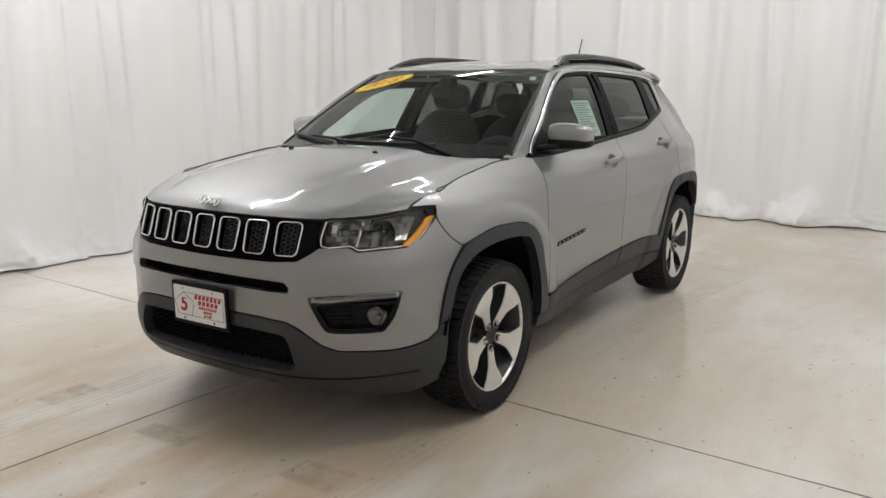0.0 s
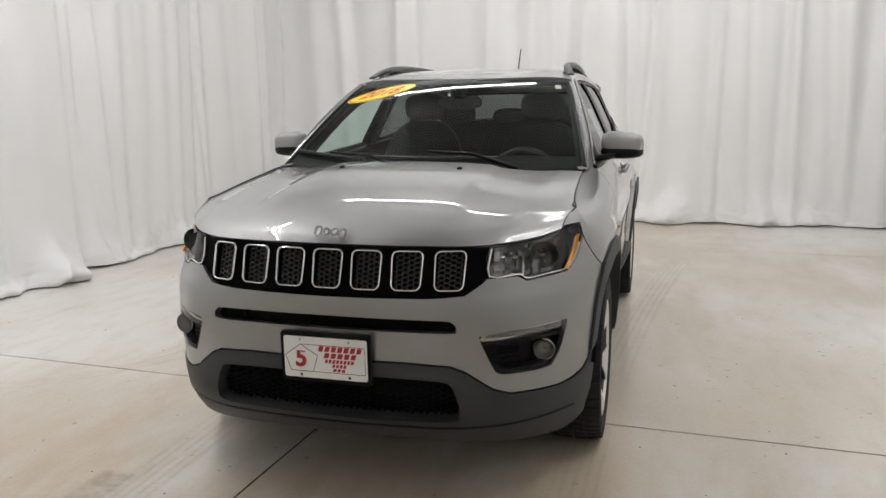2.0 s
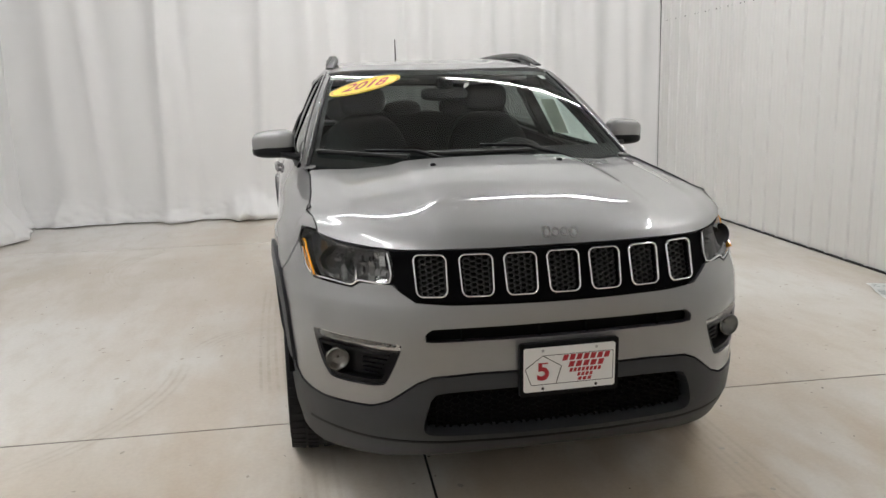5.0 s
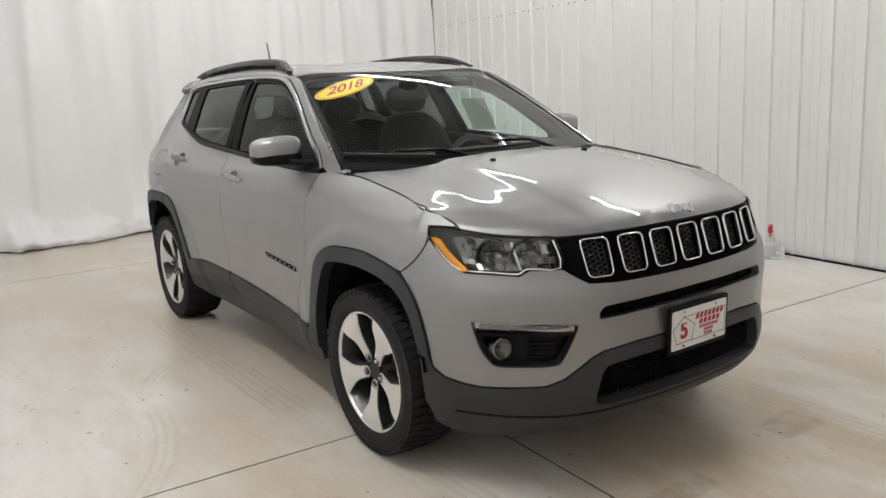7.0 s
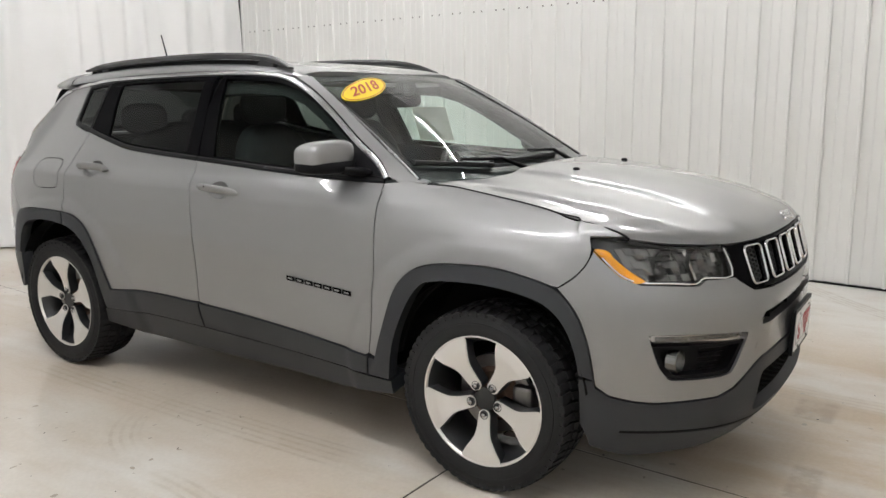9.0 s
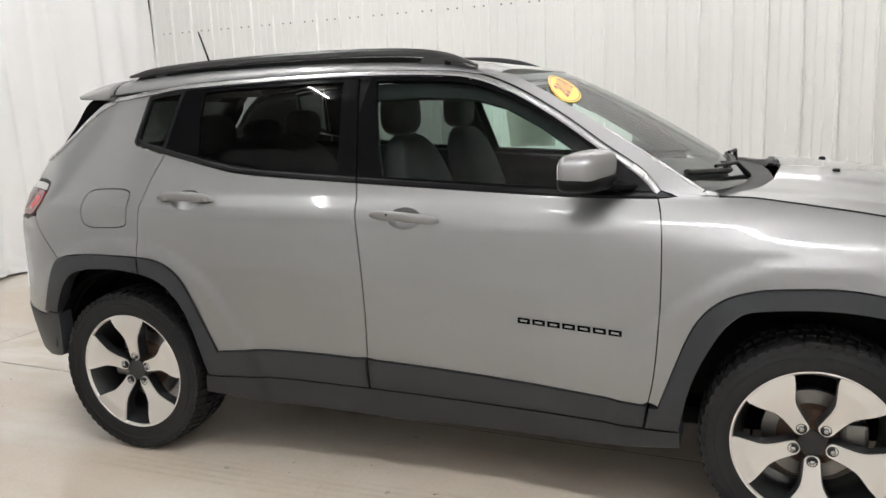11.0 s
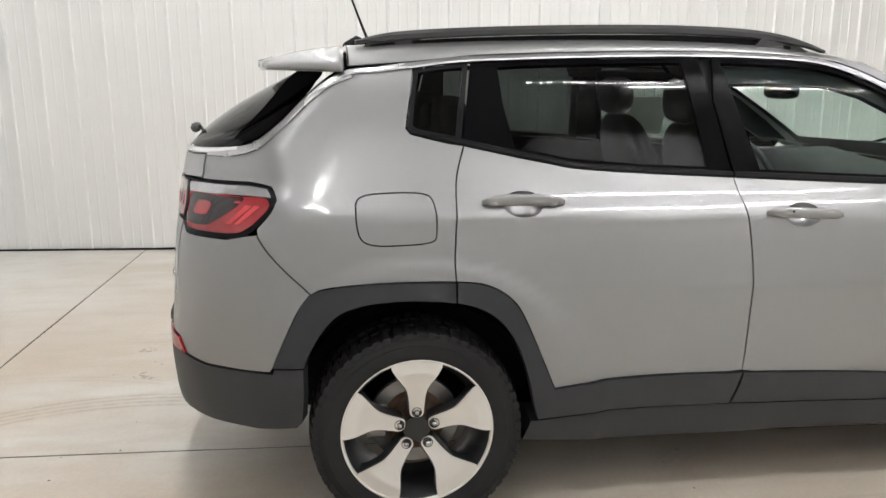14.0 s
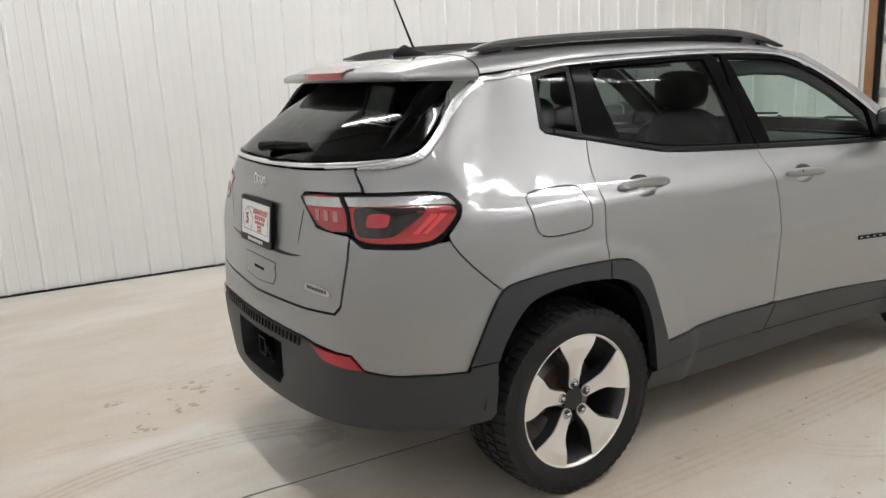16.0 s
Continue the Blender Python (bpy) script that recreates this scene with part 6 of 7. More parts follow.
def build_wheel():
    """A wheel round the origin whose face looks to +x."""
    wheel = new("wheel")
    tagged(wheel, "machined five-spoke alloy wheel with all-terrain tyre")
    R = 0.349
    prof = [(-0.10, 0.222), (-0.112, 0.245), (-0.118, 0.285), (-0.112, 0.322), (-0.098, 0.338), (0.098, 0.338), (0.112, 0.322), (0.119, 0.290), (0.116, 0.262), (0.108, 0.245), (0.098, 0.238)]
    bm = lathe(bmesh.new(), spline(prof, 3), 96)
    carcass = part("tyre", bm, RUBBER, wheel, "black all-terrain tyre with blocky tread")
    bm = bmesh.new()
    n = 58
    for k in range(n):
        a = 2 * math.pi * k / n
        for x0, x1, da, ln, lean in ((0.062, 0.112, 0.0, 0.62, 0.1), (-0.112, -0.062, 0.5, 0.62, -0.1), (0.012, 0.052, 0.35, 0.66, -0.35), (-0.052, -0.012, 0.8, 0.66, 0.35)):
            t0 = a + 2 * math.pi / n * da
            t1 = t0 + 2 * math.pi / n * ln
            vs = []
            for x in (x0, x1):
                edge = abs(x) > 0.1
                for t in (t0, t1):
                    tt = t + lean * (x - x0)
                    ro = R - (0.010 if edge else 0.002 * abs(x) / 0.06)
                    for r in (0.330 if not edge else 0.318, ro):
                        vs.append(bm.verts.new((x + (0.004 if x > 0.1 else (-0.004 if x < -0.1 else 0)), r * math.sin(tt), r * math.cos(tt))))
            for f in ((1, 3, 7, 5), (0, 1, 5, 4), (2, 6, 7, 3), (0, 2, 3, 1), (4, 5, 7, 6)):
                bm.faces.new([vs[i] for i in f])
    tagged(part("tread", bm, RUBBER, carcass), kind="stuff")
    tyre = carcass
    bm = lathe(bmesh.new(), [(0.100, 0.3055), (0.1195, 0.297), (0.1198, 0.294), (0.118, 0.2925)], 64)
    part("sidewall_ridge", bm, RUBBER, tyre)
    bm = lathe(bmesh.new(), [(0.088, 0.246), (0.104, 0.249), (0.1075, 0.246), (0.104, 0.240), (0.092, 0.234), (0.070, 0.224), (0.02, 0.206), (-0.09, 0.208), (-0.10, 0.222)], 72)
    part("rim", bm, RIM_DARK, wheel, smooth=True)
    bm = lathe(bmesh.new(), [(0.1045, 0.2500), (0.1100, 0.2485), (0.1112, 0.2455), (0.1095, 0.2420), (0.1000, 0.2380)], 72)
    part("rim_lip", bm, ALLOY, wheel, smooth=True)

    def face_at(y, z):
        r = math.hypot(y, z)
        return np.array([0.078 + 0.0305 * min(1, (r / 0.2)) ** 1.5, y, z])

    disc = Surface(face_at, np.linspace(-0.25, 0.25, 96), np.linspace(-0.25, 0.25, 96), (1, 0, 0))
    for k in range(5):
        spoke = skin("spoke", disc, spoke_shape(k), ALLOY, wheel, gap=0, depth=0.004, step=0.010)
        skin("spoke_side", disc, spoke_shape(k, 0.0035), RIM_DARK, spoke, gap=0, off=-0.005, depth=0.045, step=0.014)
        a = radians(72 * k + 90)
        c = (0.060 * math.cos(a), 0.060 * math.sin(a))
        bm = lathe(bmesh.new(), [(0.0835, 0.0), (0.0835, 0.0130), (0.0855, 0.0150), (0.0862, 0.0165), (0.0810, 0.0175)], 20)
        bmesh.ops.translate(bm, verts=bm.verts, vec=(0, *c))
        seat_ob = part("nut_seat", bm, RIM_DARK, spoke)
        bm = bmesh.new()
        blob(bm, (0.086, c[0], c[1]), (0.010, 0.0088, 0.0088), 3, 10, 8)
        part("lug_nut", bm, SATIN_CHROME, wheel, smooth=True)
    bm = bmesh.new()
    cap = [(0.047 * math.cos(radians(t)) * f, 0.047 * math.sin(radians(t)) * f) for k in range(5) for t, f in ((72 * k + 36 + 78, 0.83), (72 * k + 90 + 8, 0.82), (72 * k + 90 + 25, 0.95), (72 * k + 90 + 47, 0.95))]
    cap = sorted(cap, key=lambda p: math.atan2(p[1], p[0]))
    extruded(bm, cap, lambda u, v, w: (0.064 + w, u, v), 0.014)
    part("centre_cap", bm, INK, wheel)
    bm = lathe(bmesh.new(), [(0.010, 0.0), (0.010, 0.07), (0.002, 0.075), (0.002, 0.150), (-0.022, 0.150), (-0.022, 0.0)], 48)
    brake = part("brake_disc", bm, STEEL, wheel)
    bm = lathe(bmesh.new(), [(0.022, 0.0), (0.022, 0.060), (0.012, 0.072), (0.003, 0.085), (0.003, 0.105)], 40)
    part("disc_hat", bm, RUST, brake)
    bm = bmesh.new()
    box(bm, (-0.045, -0.165, -0.055), (0.030, -0.085, 0.060), 0.015)
    part("caliper", bm, STEEL, brake)
    return wheel


first = build_wheel()
first.parent = None
for s, y, turn in ((-1, 0.0, 180), (-1, 2.636, 0), (1, 0.0, 175), (1, 2.636, 20)):
    face = pose(s * 0.768, y, ground(y) + 0.350, 0, 0, 180 if s < 0 else 0) @ pose(0, 0, 0, turn, 0, 0)
    if s == -1 and y == 0.0:
        first.matrix_basis = face
        first.parent = car
    else:
        copy_thing(first, face)

# ---- dark inside of the body, floor pan, wheel houses ----
for name, lo, hi in (("floor_pan", (-0.62, -0.60, 0.26), (0.62, 2.95, 0.34)), ("spare_well", (-0.52, 2.9, 0.36), (0.52, 3.25, 0.44)), ("engine_tray", (-0.58, -0.45, 0.345), (0.58, 0.42, 0.90)), ("boot_floor", (-0.58, 2.2, 0.345), (0.58, 3.05, 0.80)), ("side_member", (-0.76, 0.46, 0.345), (0.76, 2.18, 0.40))):
    bm = bmesh.new()
    box(bm, lo, hi, 0.03)
    part(name, bm, DARK, car)
for s in (1, -1):
    for y in (0.0, 2.636):
        bm = bmesh.new()
        rows = []
        for x in (0.55, 0.872):
            rows.append([bm.verts.new((s * x, y + 0.412 * math.cos(t), 0.375 + 0.432 * math.sin(t))) for t in np.linspace(0.16, math.pi - 0.16, 30)])
        for k in range(29):
            bm.faces.new((rows[0][k], rows[0][k + 1], rows[1][k + 1], rows[1][k]))
        bm.faces.new(rows[0])
        turns = np.linspace(0.16, math.pi - 0.16, 30)
        lip = [[bm.verts.new((s * 0.80, y + (0.405 + g) * math.cos(t), 0.375 + (0.425 + g) * math.sin(t))) for t in turns] for g in (0.0, 0.055)]
        for k in range(29):
            bm.faces.new((lip[0][k], lip[0][k + 1], lip[1][k + 1], lip[1][k]))
        part("wheel_house", bm, DARK, car)
    body_in = [(0.44, 0.40), (0.44, 1.09), (2.45, 1.26), (2.60, 1.28), (3.12, 1.24), (3.12, 1.06), (3.02, 0.92), (2.95, 0.865), (2.51, 0.868), (2.30, 0.80), (2.20, 0.44), (1.5, 0.40)]
    skin("door_lining", SHELL, body_in, DARK, car, side=s, off=-0.055, depth=0.02, gap=0, step=0.06)
    nose_in = [(0.44, 1.06), (-0.45, 0.93), (-0.48, 0.88), (-0.30, 0.84), (0.05, 0.86), (0.28, 0.81), (0.44, 0.60)]
    skin("wing_lining", SHELL, nose_in, DARK, car, side=s, off=-0.03, depth=0.02, gap=0, step=0.06)
    skin("pillar_lining", SHELL, [(2.66, 1.30), (2.63, 1.49), (3.02, 1.46), (3.16, 1.28)], LINER, car, side=s, off=-0.03, depth=0.01, gap=0, step=0.06)
    skin("pillar_lining", SHELL, [(1.50, 1.16), (1.565, 1.47), (1.565, 1.552), (1.74, 1.552), (1.72, 1.515), (1.66, 1.49), (1.62, 1.16)], SEAT, car, side=s, off=-0.03, depth=0.02, gap=0, step=0.05)
    skin("roof_side_lining", SHELL, [(1.150, 1.530), (1.150, 1.460), (1.35, 1.472), (1.57, 1.470), (1.58, 1.530)], SEAT, car, side=s, off=-0.028, depth=0.02, gap=0, step=0.05)
    skin("pillar_lining", SHELL, [(0.60, 1.16), (0.74, 1.25), (0.90, 1.355), (1.03, 1.425), (1.16, 1.462), (1.16, 1.530), (1.14, 1.545), (0.98, 1.49), (0.80, 1.39), (0.60, 1.265), (0.46, 1.16)], SEAT, car, side=s, off=-0.028, depth=0.02, gap=0, step=0.05)
skin("nose_back", NOSE, [(-1.0, 0.28), (1.0, 0.28), (1.05, 0.85), (0.6, 0.92), (-0.6, 0.92), (-1.05, 0.85)], DARK, car, off=-0.085, depth=0.01, gap=0, step=0.08)
skin("tail_back", TAIL, [(-1.04, 0.42), (1.04, 0.42), (1.07, 0.60), (1.03, 0.82), (0.92, 1.00), (0.92, 1.15), (0.6, 1.23), (-0.6, 1.23), (-0.92, 1.15), (-0.92, 1.00), (-1.03, 0.82), (-1.07, 0.60)], DARK, car, off=-0.05, depth=0.01, gap=0, step=0.08)
skin("hood_lining", HOOD, [(-0.73, 0.06), (0.73, 0.06), (0.73, 0.97), (-0.73, 0.97)], DARK, car, off=-0.03, depth=0.005, gap=0, step=0.08)
skin("headliner", ROOF, [(-0.96, 0.01), (0.96, 0.01), (0.96, 0.99), (-0.96, 0.99)], LINER, car, off=-0.03, depth=0.004, gap=0, step=0.08)

# ---- cabin ----
def seat(x, y, width, name, rest=True):
    s = new(name)
    s.parent = car
    tagged(s, "black cloth seat with headrest")
    bm = bmesh.new()
    blob(bm, (x, y, 0.66), (width / 2, 0.27, 0.085), 4, 28, 12)
    part("cushion", bm, SEAT, s, smooth=True)
    bm = bmesh.new()
    blob(bm, (x, 0, 0), (width / 2, 0.085, 0.33), 3.4, 28, 16)
    for v in bm.verts:
        h = v.co.z
        v.co.x = x + (v.co.x - x) * (1 - 0.22 * max(0, h / 0.33) ** 2)
        v.co.y = v.co.y * (1 - 0.25 * (h + 0.33)) + y + 0.24 + (h + 0.33) * 0.30
        v.co.z = h + 0.985
    part("backrest", bm, SEAT, s, smooth=True)
    if rest:
        headrest(s, x, y + 0.455)
    return s


def headrest(s, x, y, z=1.395):
    bm = bmesh.new()
    blob(bm, (x, y, z), (0.135, 0.058, 0.085), 3.0, 24, 14)
    part("headrest", bm, SEAT, s, smooth=True)
    bm = bmesh.new()
    for dx in (-0.05, 0.05):
        tube(bm, [(x + dx, y - 0.01, z - 0.13), (x + dx, y, z - 0.03)], 0.006, 8)
    part("headrest_stem", bm, CHROME, s)


seat(0.37, 1.10, 0.52, "driver_seat")
seat(-0.37, 1.10, 0.52, "passenger_seat")
bench = seat(0.0, 2.02, 1.26, "rear_seat", False)
for x in (-0.40, 0.0, 0.40):
    headrest(bench, x, 2.46, 1.335 if x else 1.30)
bm = bmesh.new()
rows = []
for y, z, w in ((0.22, 1.04, 0.70), (0.30, 1.085, 0.73), (0.45, 1.105, 0.73), (0.60, 1.095, 0.73), (0.70, 1.05, 0.73), (0.74, 0.95, 0.72), (0.70, 0.78, 0.70), (0.62, 0.60, 0.68)):
    rows.append([bm.verts.new((w * u, y, z + 0.035 * math.exp(-((u - 0.5) / 0.28) ** 2) * (0.3 < y < 0.72))) for u in np.linspace(-1, 1, 25)])
for i in range(len(rows) - 1):
    for k in range(24):
        bm.faces.new((rows[i][k], rows[i][k + 1], rows[i + 1][k + 1], rows[i + 1][k]))
dash = part("dashboard", bm, DASH, car, "dark grey moulded dashboard", smooth=True)
bm = bmesh.new()
wheel_path = []
for t in np.linspace(0, 2 * math.pi, 40, endpoint=False):
    wheel_path.append((Vector((0.37, 0.83, 1.00)) + Vector((math.cos(t) * 0.185, math.sin(t) * 0.185 * 0.42, math.sin(t) * 0.185 * 0.91)), Vector((math.cos(t), math.sin(t) * 0.42, math.sin(t) * 0.91)), Vector((0, -0.91, 0.42))))
sweep(bm, wheel_path, circle(0.016, 10), closed_path=True)
steer = part("steering_wheel", bm, DASH, car, "black steering wheel", smooth=True)
bm = bmesh.new()
blob(bm, (0.37, 0.82, 0.995), (0.075, 0.035, 0.065), 3, 20, 12)
for a in (0, math.pi, -math.pi / 2):
    tube(bm, [(0.37, 0.82, 0.995), (0.37 + 0.18 * math.cos(a), 0.825 + 0.18 * 0.42 * math.sin(a), 1.0 + 0.18 * 0.91 * math.sin(a))], 0.014, 8)
part("wheel_hub", bm, DASH, steer, smooth=True)
bm = bmesh.new()
blob(bm, (0.0, 0.95, 1.420), (0.125, 0.022, 0.036), 3.4, 24, 12)
inner_mirror = part("inside_mirror", bm, TRIM_BLACK, car, "black inside rear-view mirror", smooth=True)
bm = bmesh.new()
blob(bm, (0.0, 0.945, 1.475), (0.045, 0.05, 0.035), 3, 16, 10)
part("mirror_mount", bm, TRIM_BLACK, inner_mirror, smooth=True)
bm = bmesh.new()
box(bm, (-0.11, 0.60, 0.62), (0.11, 1.40, 0.80), 0.03)
part("centre_console", bm, DASH, car)
for s in (1, -1):
    bm = bmesh.new()
    blob(bm, (s * 0.30, 1.12, 1.497), (0.20, 0.08, 0.012), 3, 20, 8)
    part("sun_visor", bm, LINER, car, smooth=True)

# year sticker, window sheet, small tag on the glass
def on_sticker(a, b):
    """A place of the sticker (its half axes are 1) on the windscreen."""
    return (-0.665 + 0.272 * a + 0.070 * b, 0.822 + 0.062 * a + 0.100 * b)


ring = np.linspace(0, 2 * math.pi, 48, endpoint=False)
sticker = skin("year_sticker", SCREEN, [on_sticker(math.cos(t), math.sin(t)) for t in ring], STICKER_YELLOW, car, off=0.004, depth=0.002, gap=0, step=0.03, label="yellow oval sticker with the year in red")
year = write("2018", 1.34, STICKER_RED, sticker, Matrix.Identity(4), "year", 0.0, 0.03)
flat = np.array([tuple(v.co) for v in year.data.vertices])
p, n = SCREEN.at([on_sticker(x * 0.455, y) for x, y, _ in flat])
for v, q, m in zip(year.data.vertices, p, n):
    v.co = q + m * 0.0052
ribbon("sticker_rim", SCREEN, [on_sticker(0.94 * math.cos(t), 0.90 * math.sin(t)) for t in list(ring[::2]) + [0.0]], STICKER_RED, sticker, 0.004, 0.001, off=0.004, n=2)
skin("dealer_tag", SCREEN, [(0.855, 0.885), (0.905, 0.885), (0.900, 0.935), (0.850, 0.935)], PAPER, car, off=-0.002, depth=0.001, gap=0, step=0.05)
sheet = skin("price_sheet", SHELL, [(1.155, 1.385), (1.40, 1.385), (1.40, 1.185), (1.155, 1.185)], SHEET, DOORS[1][0], side=1, off=-0.016, depth=0.001, gap=0, step=0.05, label="printed paper sheet on the window inside")
for k in range(14):
    z = 1.372 - 0.0128 * k
    skin("print_bar", SHELL, [(1.175, z), (1.38 - 0.03 * (k % 3), z), (1.38 - 0.03 * (k % 3), z - 0.005), (1.175, z - 0.005)], PAPER_INK, sheet, side=1, off=-0.0145, depth=0.0005, gap=0, step=0.08)


# ---- the photo bay ----
SLOPE = 0.065   # the bay is turned a little against the vehicle
WALL_X0, BACK_Y0, LEFT_X, FRONT_Y0 = 3.43, 6.30, -3.76, -3.78
HIGH = 4.6


def bay(u, v, z):
    """A point of the bay: u along its width, v along its length."""
    x, y = u + 0.048 * v, v - 0.048 * u
    return (x, y, z + ground(y))


floor = new("floor")
tagged(floor, "sealed pale concrete floor with saw-cut joints", "floor", kind="structure")
bm = bmesh.new()
vs = [bm.verts.new(bay(u, v, -0.0030)) for u, v in ((-4.4, -5), (4.6, -5), (4.6, 7.2), (-4.4, 7.2))]
bm.faces.new(vs)
part("joint_bed", bm, JOINT, floor)
U_CUTS, V_CUTS = [-4.4, -0.350, 4.6], [-5.0, 0.159, 4.615, 7.2]
for i in range(2):
    for j in range(3):
        bm = bmesh.new()
        g = 0.0050
        u0, u1, v0, v1 = U_CUTS[i] + g, U_CUTS[i + 1] - g, V_CUTS[j] + g, V_CUTS[j + 1] - g
        top = [bm.verts.new(bay(u, v, 0.0)) for u, v in ((u0, v0), (u1, v0), (u1, v1), (u0, v1))]
        low = [bm.verts.new(bay(u, v, -0.0026)) for u, v in ((u0, v0), (u1, v0), (u1, v1), (u0, v1))]
        bm.faces.new(top)
        for k in range(4):
            bm.faces.new((top[k - 1], low[k - 1], low[k], top[k]))
        bmesh.ops.recalc_face_normals(bm, faces=bm.faces)
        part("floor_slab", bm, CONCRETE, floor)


def ribbed_wall(name, a, b, high, inward, pitch=0.2555, label=""):
    """Painted steel cladding with narrow standing ribs between the plan points a and b."""
    a, b, inward = Vector((*a, 0)), Vector((*b, 0)), Vector((*inward, 0)).normalized()
    length = (b - a).length
    d = (b - a) / length
    prof = []
    s = 0.06
    prof.append((0, 0))
    while s < length - 0.1:
        prof += [(s, 0), (s + 0.006, 0.021), (s + 0.022, 0.022), (s + 0.030, 0), (s + 0.100, 0), (s + 0.104, 0.003), (s + 0.112, 0.003), (s + 0.116, 0), (s + 0.172, 0), (s + 0.176, 0.003), (s + 0.184, 0.003), (s + 0.188, 0)]
        s += pitch
    prof.append((length, 0))
    bm = bmesh.new()
    rows = [[bm.verts.new(a + d * s + inward * h + Vector((0, 0, z))) for s, h in prof] for z in (-0.1, high)]
    back = [[bm.verts.new(a + d * s - inward * 0.12 + Vector((0, 0, z))) for s in (0, length)] for z in (-0.1, high)]
    for k in range(len(prof) - 1):
        bm.faces.new((rows[0][k], rows[0][k + 1], rows[1][k + 1], rows[1][k]))
    bm.faces.new((back[0][0], back[0][1], back[1][1], back[1][0]))
    bmesh.ops.recalc_face_normals(bm, faces=bm.faces)
    wall = part(name, bm, METAL_WALL)
    tagged(wall, label or "white ribbed steel cladding wall", "wall", kind="structure")
    bm = bmesh.new()
    for z in (2.24, 3.9):
        s = 0.06
        while s < length - 0.1:
            for off in (0.055, 0.145):
                c = a + d * (s + off) + inward * 0.002 + Vector((0, 0, z))
                r = 0.0085
                q = [bm.verts.new(c + d * (r * math.cos(t)) + Vector((0, 0, r * math.sin(t))) + inward * h) for h in (0.0, 0.004) for t in np.linspace(0, 2 * math.pi, 6, endpoint=False)]
                bm.faces.new(q[6:])
                for k in range(6):
                    bm.faces.new((q[k - 1], q[k], q[k + 6], q[k + 5]))
            s += pitch
    scr = part("wall_screw", bm, STEEL, wall)
    tagged(scr, kind="stuff")
    bm = bmesh.new()
    rows = [[a + inward * 0.001, b + inward * 0.001], [a + inward * 0.022, b + inward * 0.022]]
    q = [bm.verts.new(p + Vector((0, 0, z + ground(p.y)))) for p in (rows[1][0], rows[1][1]) for z in (0.0, 0.014)]
    bm.faces.new((q[0], q[2], q[3], q[1]))
    q2 = [bm.verts.new(p + Vector((0, 0, 0.014 + ground(p.y)))) for p in (rows[0][0], rows[0][1])]
    bm.faces.new((q[1], q[3], q2[1], q2[0]))
    part("base_flashing", bm, TRIM_BLACK, wall)
    return wall


def wall_x(y):
    return WALL_X0 + SLOPE * y


ribbed_wall("wall_east", (wall_x(-4.1), -4.1), (wall_x(6.6), 6.6), HIGH, (-1, SLOPE))
ribbed_wall("wall_north", (-4.2, BACK_Y0 + 0.55), (4.2, BACK_Y0 + 0.35), HIGH, (0, -1))
ribbed_wall("wall_west", (LEFT_X - 0.35, -4.1), (LEFT_X - 0.30, 7.0), HIGH, (1, 0))

# front wall with the overhead door
DOOR_U = 1.74


def front_y(x):
    return FRONT_Y0 - 0.06 * x


ribbed_wall("wall_south", (DOOR_U + 0.16, front_y(DOOR_U)), (3.6, front_y(3.6)), HIGH, (0, 1))
ribbed_wall("wall_south", (-4.3, front_y(-4.3)), (-DOOR_U - 0.16, front_y(-DOOR_U)), HIGH, (0, 1))
bm = bmesh.new()
box(bm, (-DOOR_U - 0.16, front_y(0) - 0.12, 3.2), (DOOR_U + 0.16, front_y(0) - 0.02, HIGH))
tagged(part("wall_south", bm, METAL_WALL), "white steel wall panel over the overhead door", "wall", kind="structure")
overhead = new("overhead_door")
tagged(overhead, "closed white sectional overhead door with steel hinges", "door", kind="structure")
for k in range(6):
    bm = bmesh.new()
    box(bm, (-DOOR_U + 0.02, front_y(0) - 0.09, 0.533 * k - 0.044), (DOOR_U - 0.02, front_y(0) - 0.045, 0.533 * (k + 1) - 0.004), 0.008)
    part("door_section", bm, DOOR_WHITE, overhead)
    for x in (-DOOR_U + 0.07, -0.58, 0.58, DOOR_U - 0.07):
        bm = bmesh.new()
        box(bm, (x - 0.035, front_y(0) - 0.046, 0.533 * (k + 1) - 0.05), (x + 0.035, front_y(0) - 0.040, 0.533 * (k + 1) + 0.05), 0.002)
        tube(bm, [(x - 0.045, front_y(0) - 0.034, 0.533 * (k + 1)), (x + 0.045, front_y(0) - 0.034, 0.533 * (k + 1))], 0.010, 8)
        part("hinge", bm, ZINC, overhead)
for s in (-1, 1):
    bm = bmesh.new()
    box(bm, (s * (DOOR_U + 0.06) - 0.045, front_y(0) - 0.14, -0.05), (s * (DOOR_U + 0.06) + 0.045, front_y(0) + 0.03, 3.25), 0.004)
    part("door_jamb", bm, WOOD, overhead, "brown pine door jamb")
    bm = bmesh.new()
    box(bm, (s * (DOOR_U - 0.0) - 0.018, front_y(0) - 0.04, -0.05), (s * (DOOR_U - 0.0) + 0.010, front_y(0) + 0.02, 3.2), 0.002)
    part("door_track", bm, TRIM_BLACK, overhead)

# ceiling
bm = bmesh.new()
box(bm, (-4.6, -4.6, HIGH), (4.8, 7.6, HIGH + 0.15))
for k in range(40):
    y = -4.4 + 0.3 * k
    box(bm, (-4.6, y, HIGH - 0.02), (4.8, y + 0.04, HIGH + 0.01))
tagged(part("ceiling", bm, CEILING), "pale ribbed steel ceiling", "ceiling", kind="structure")


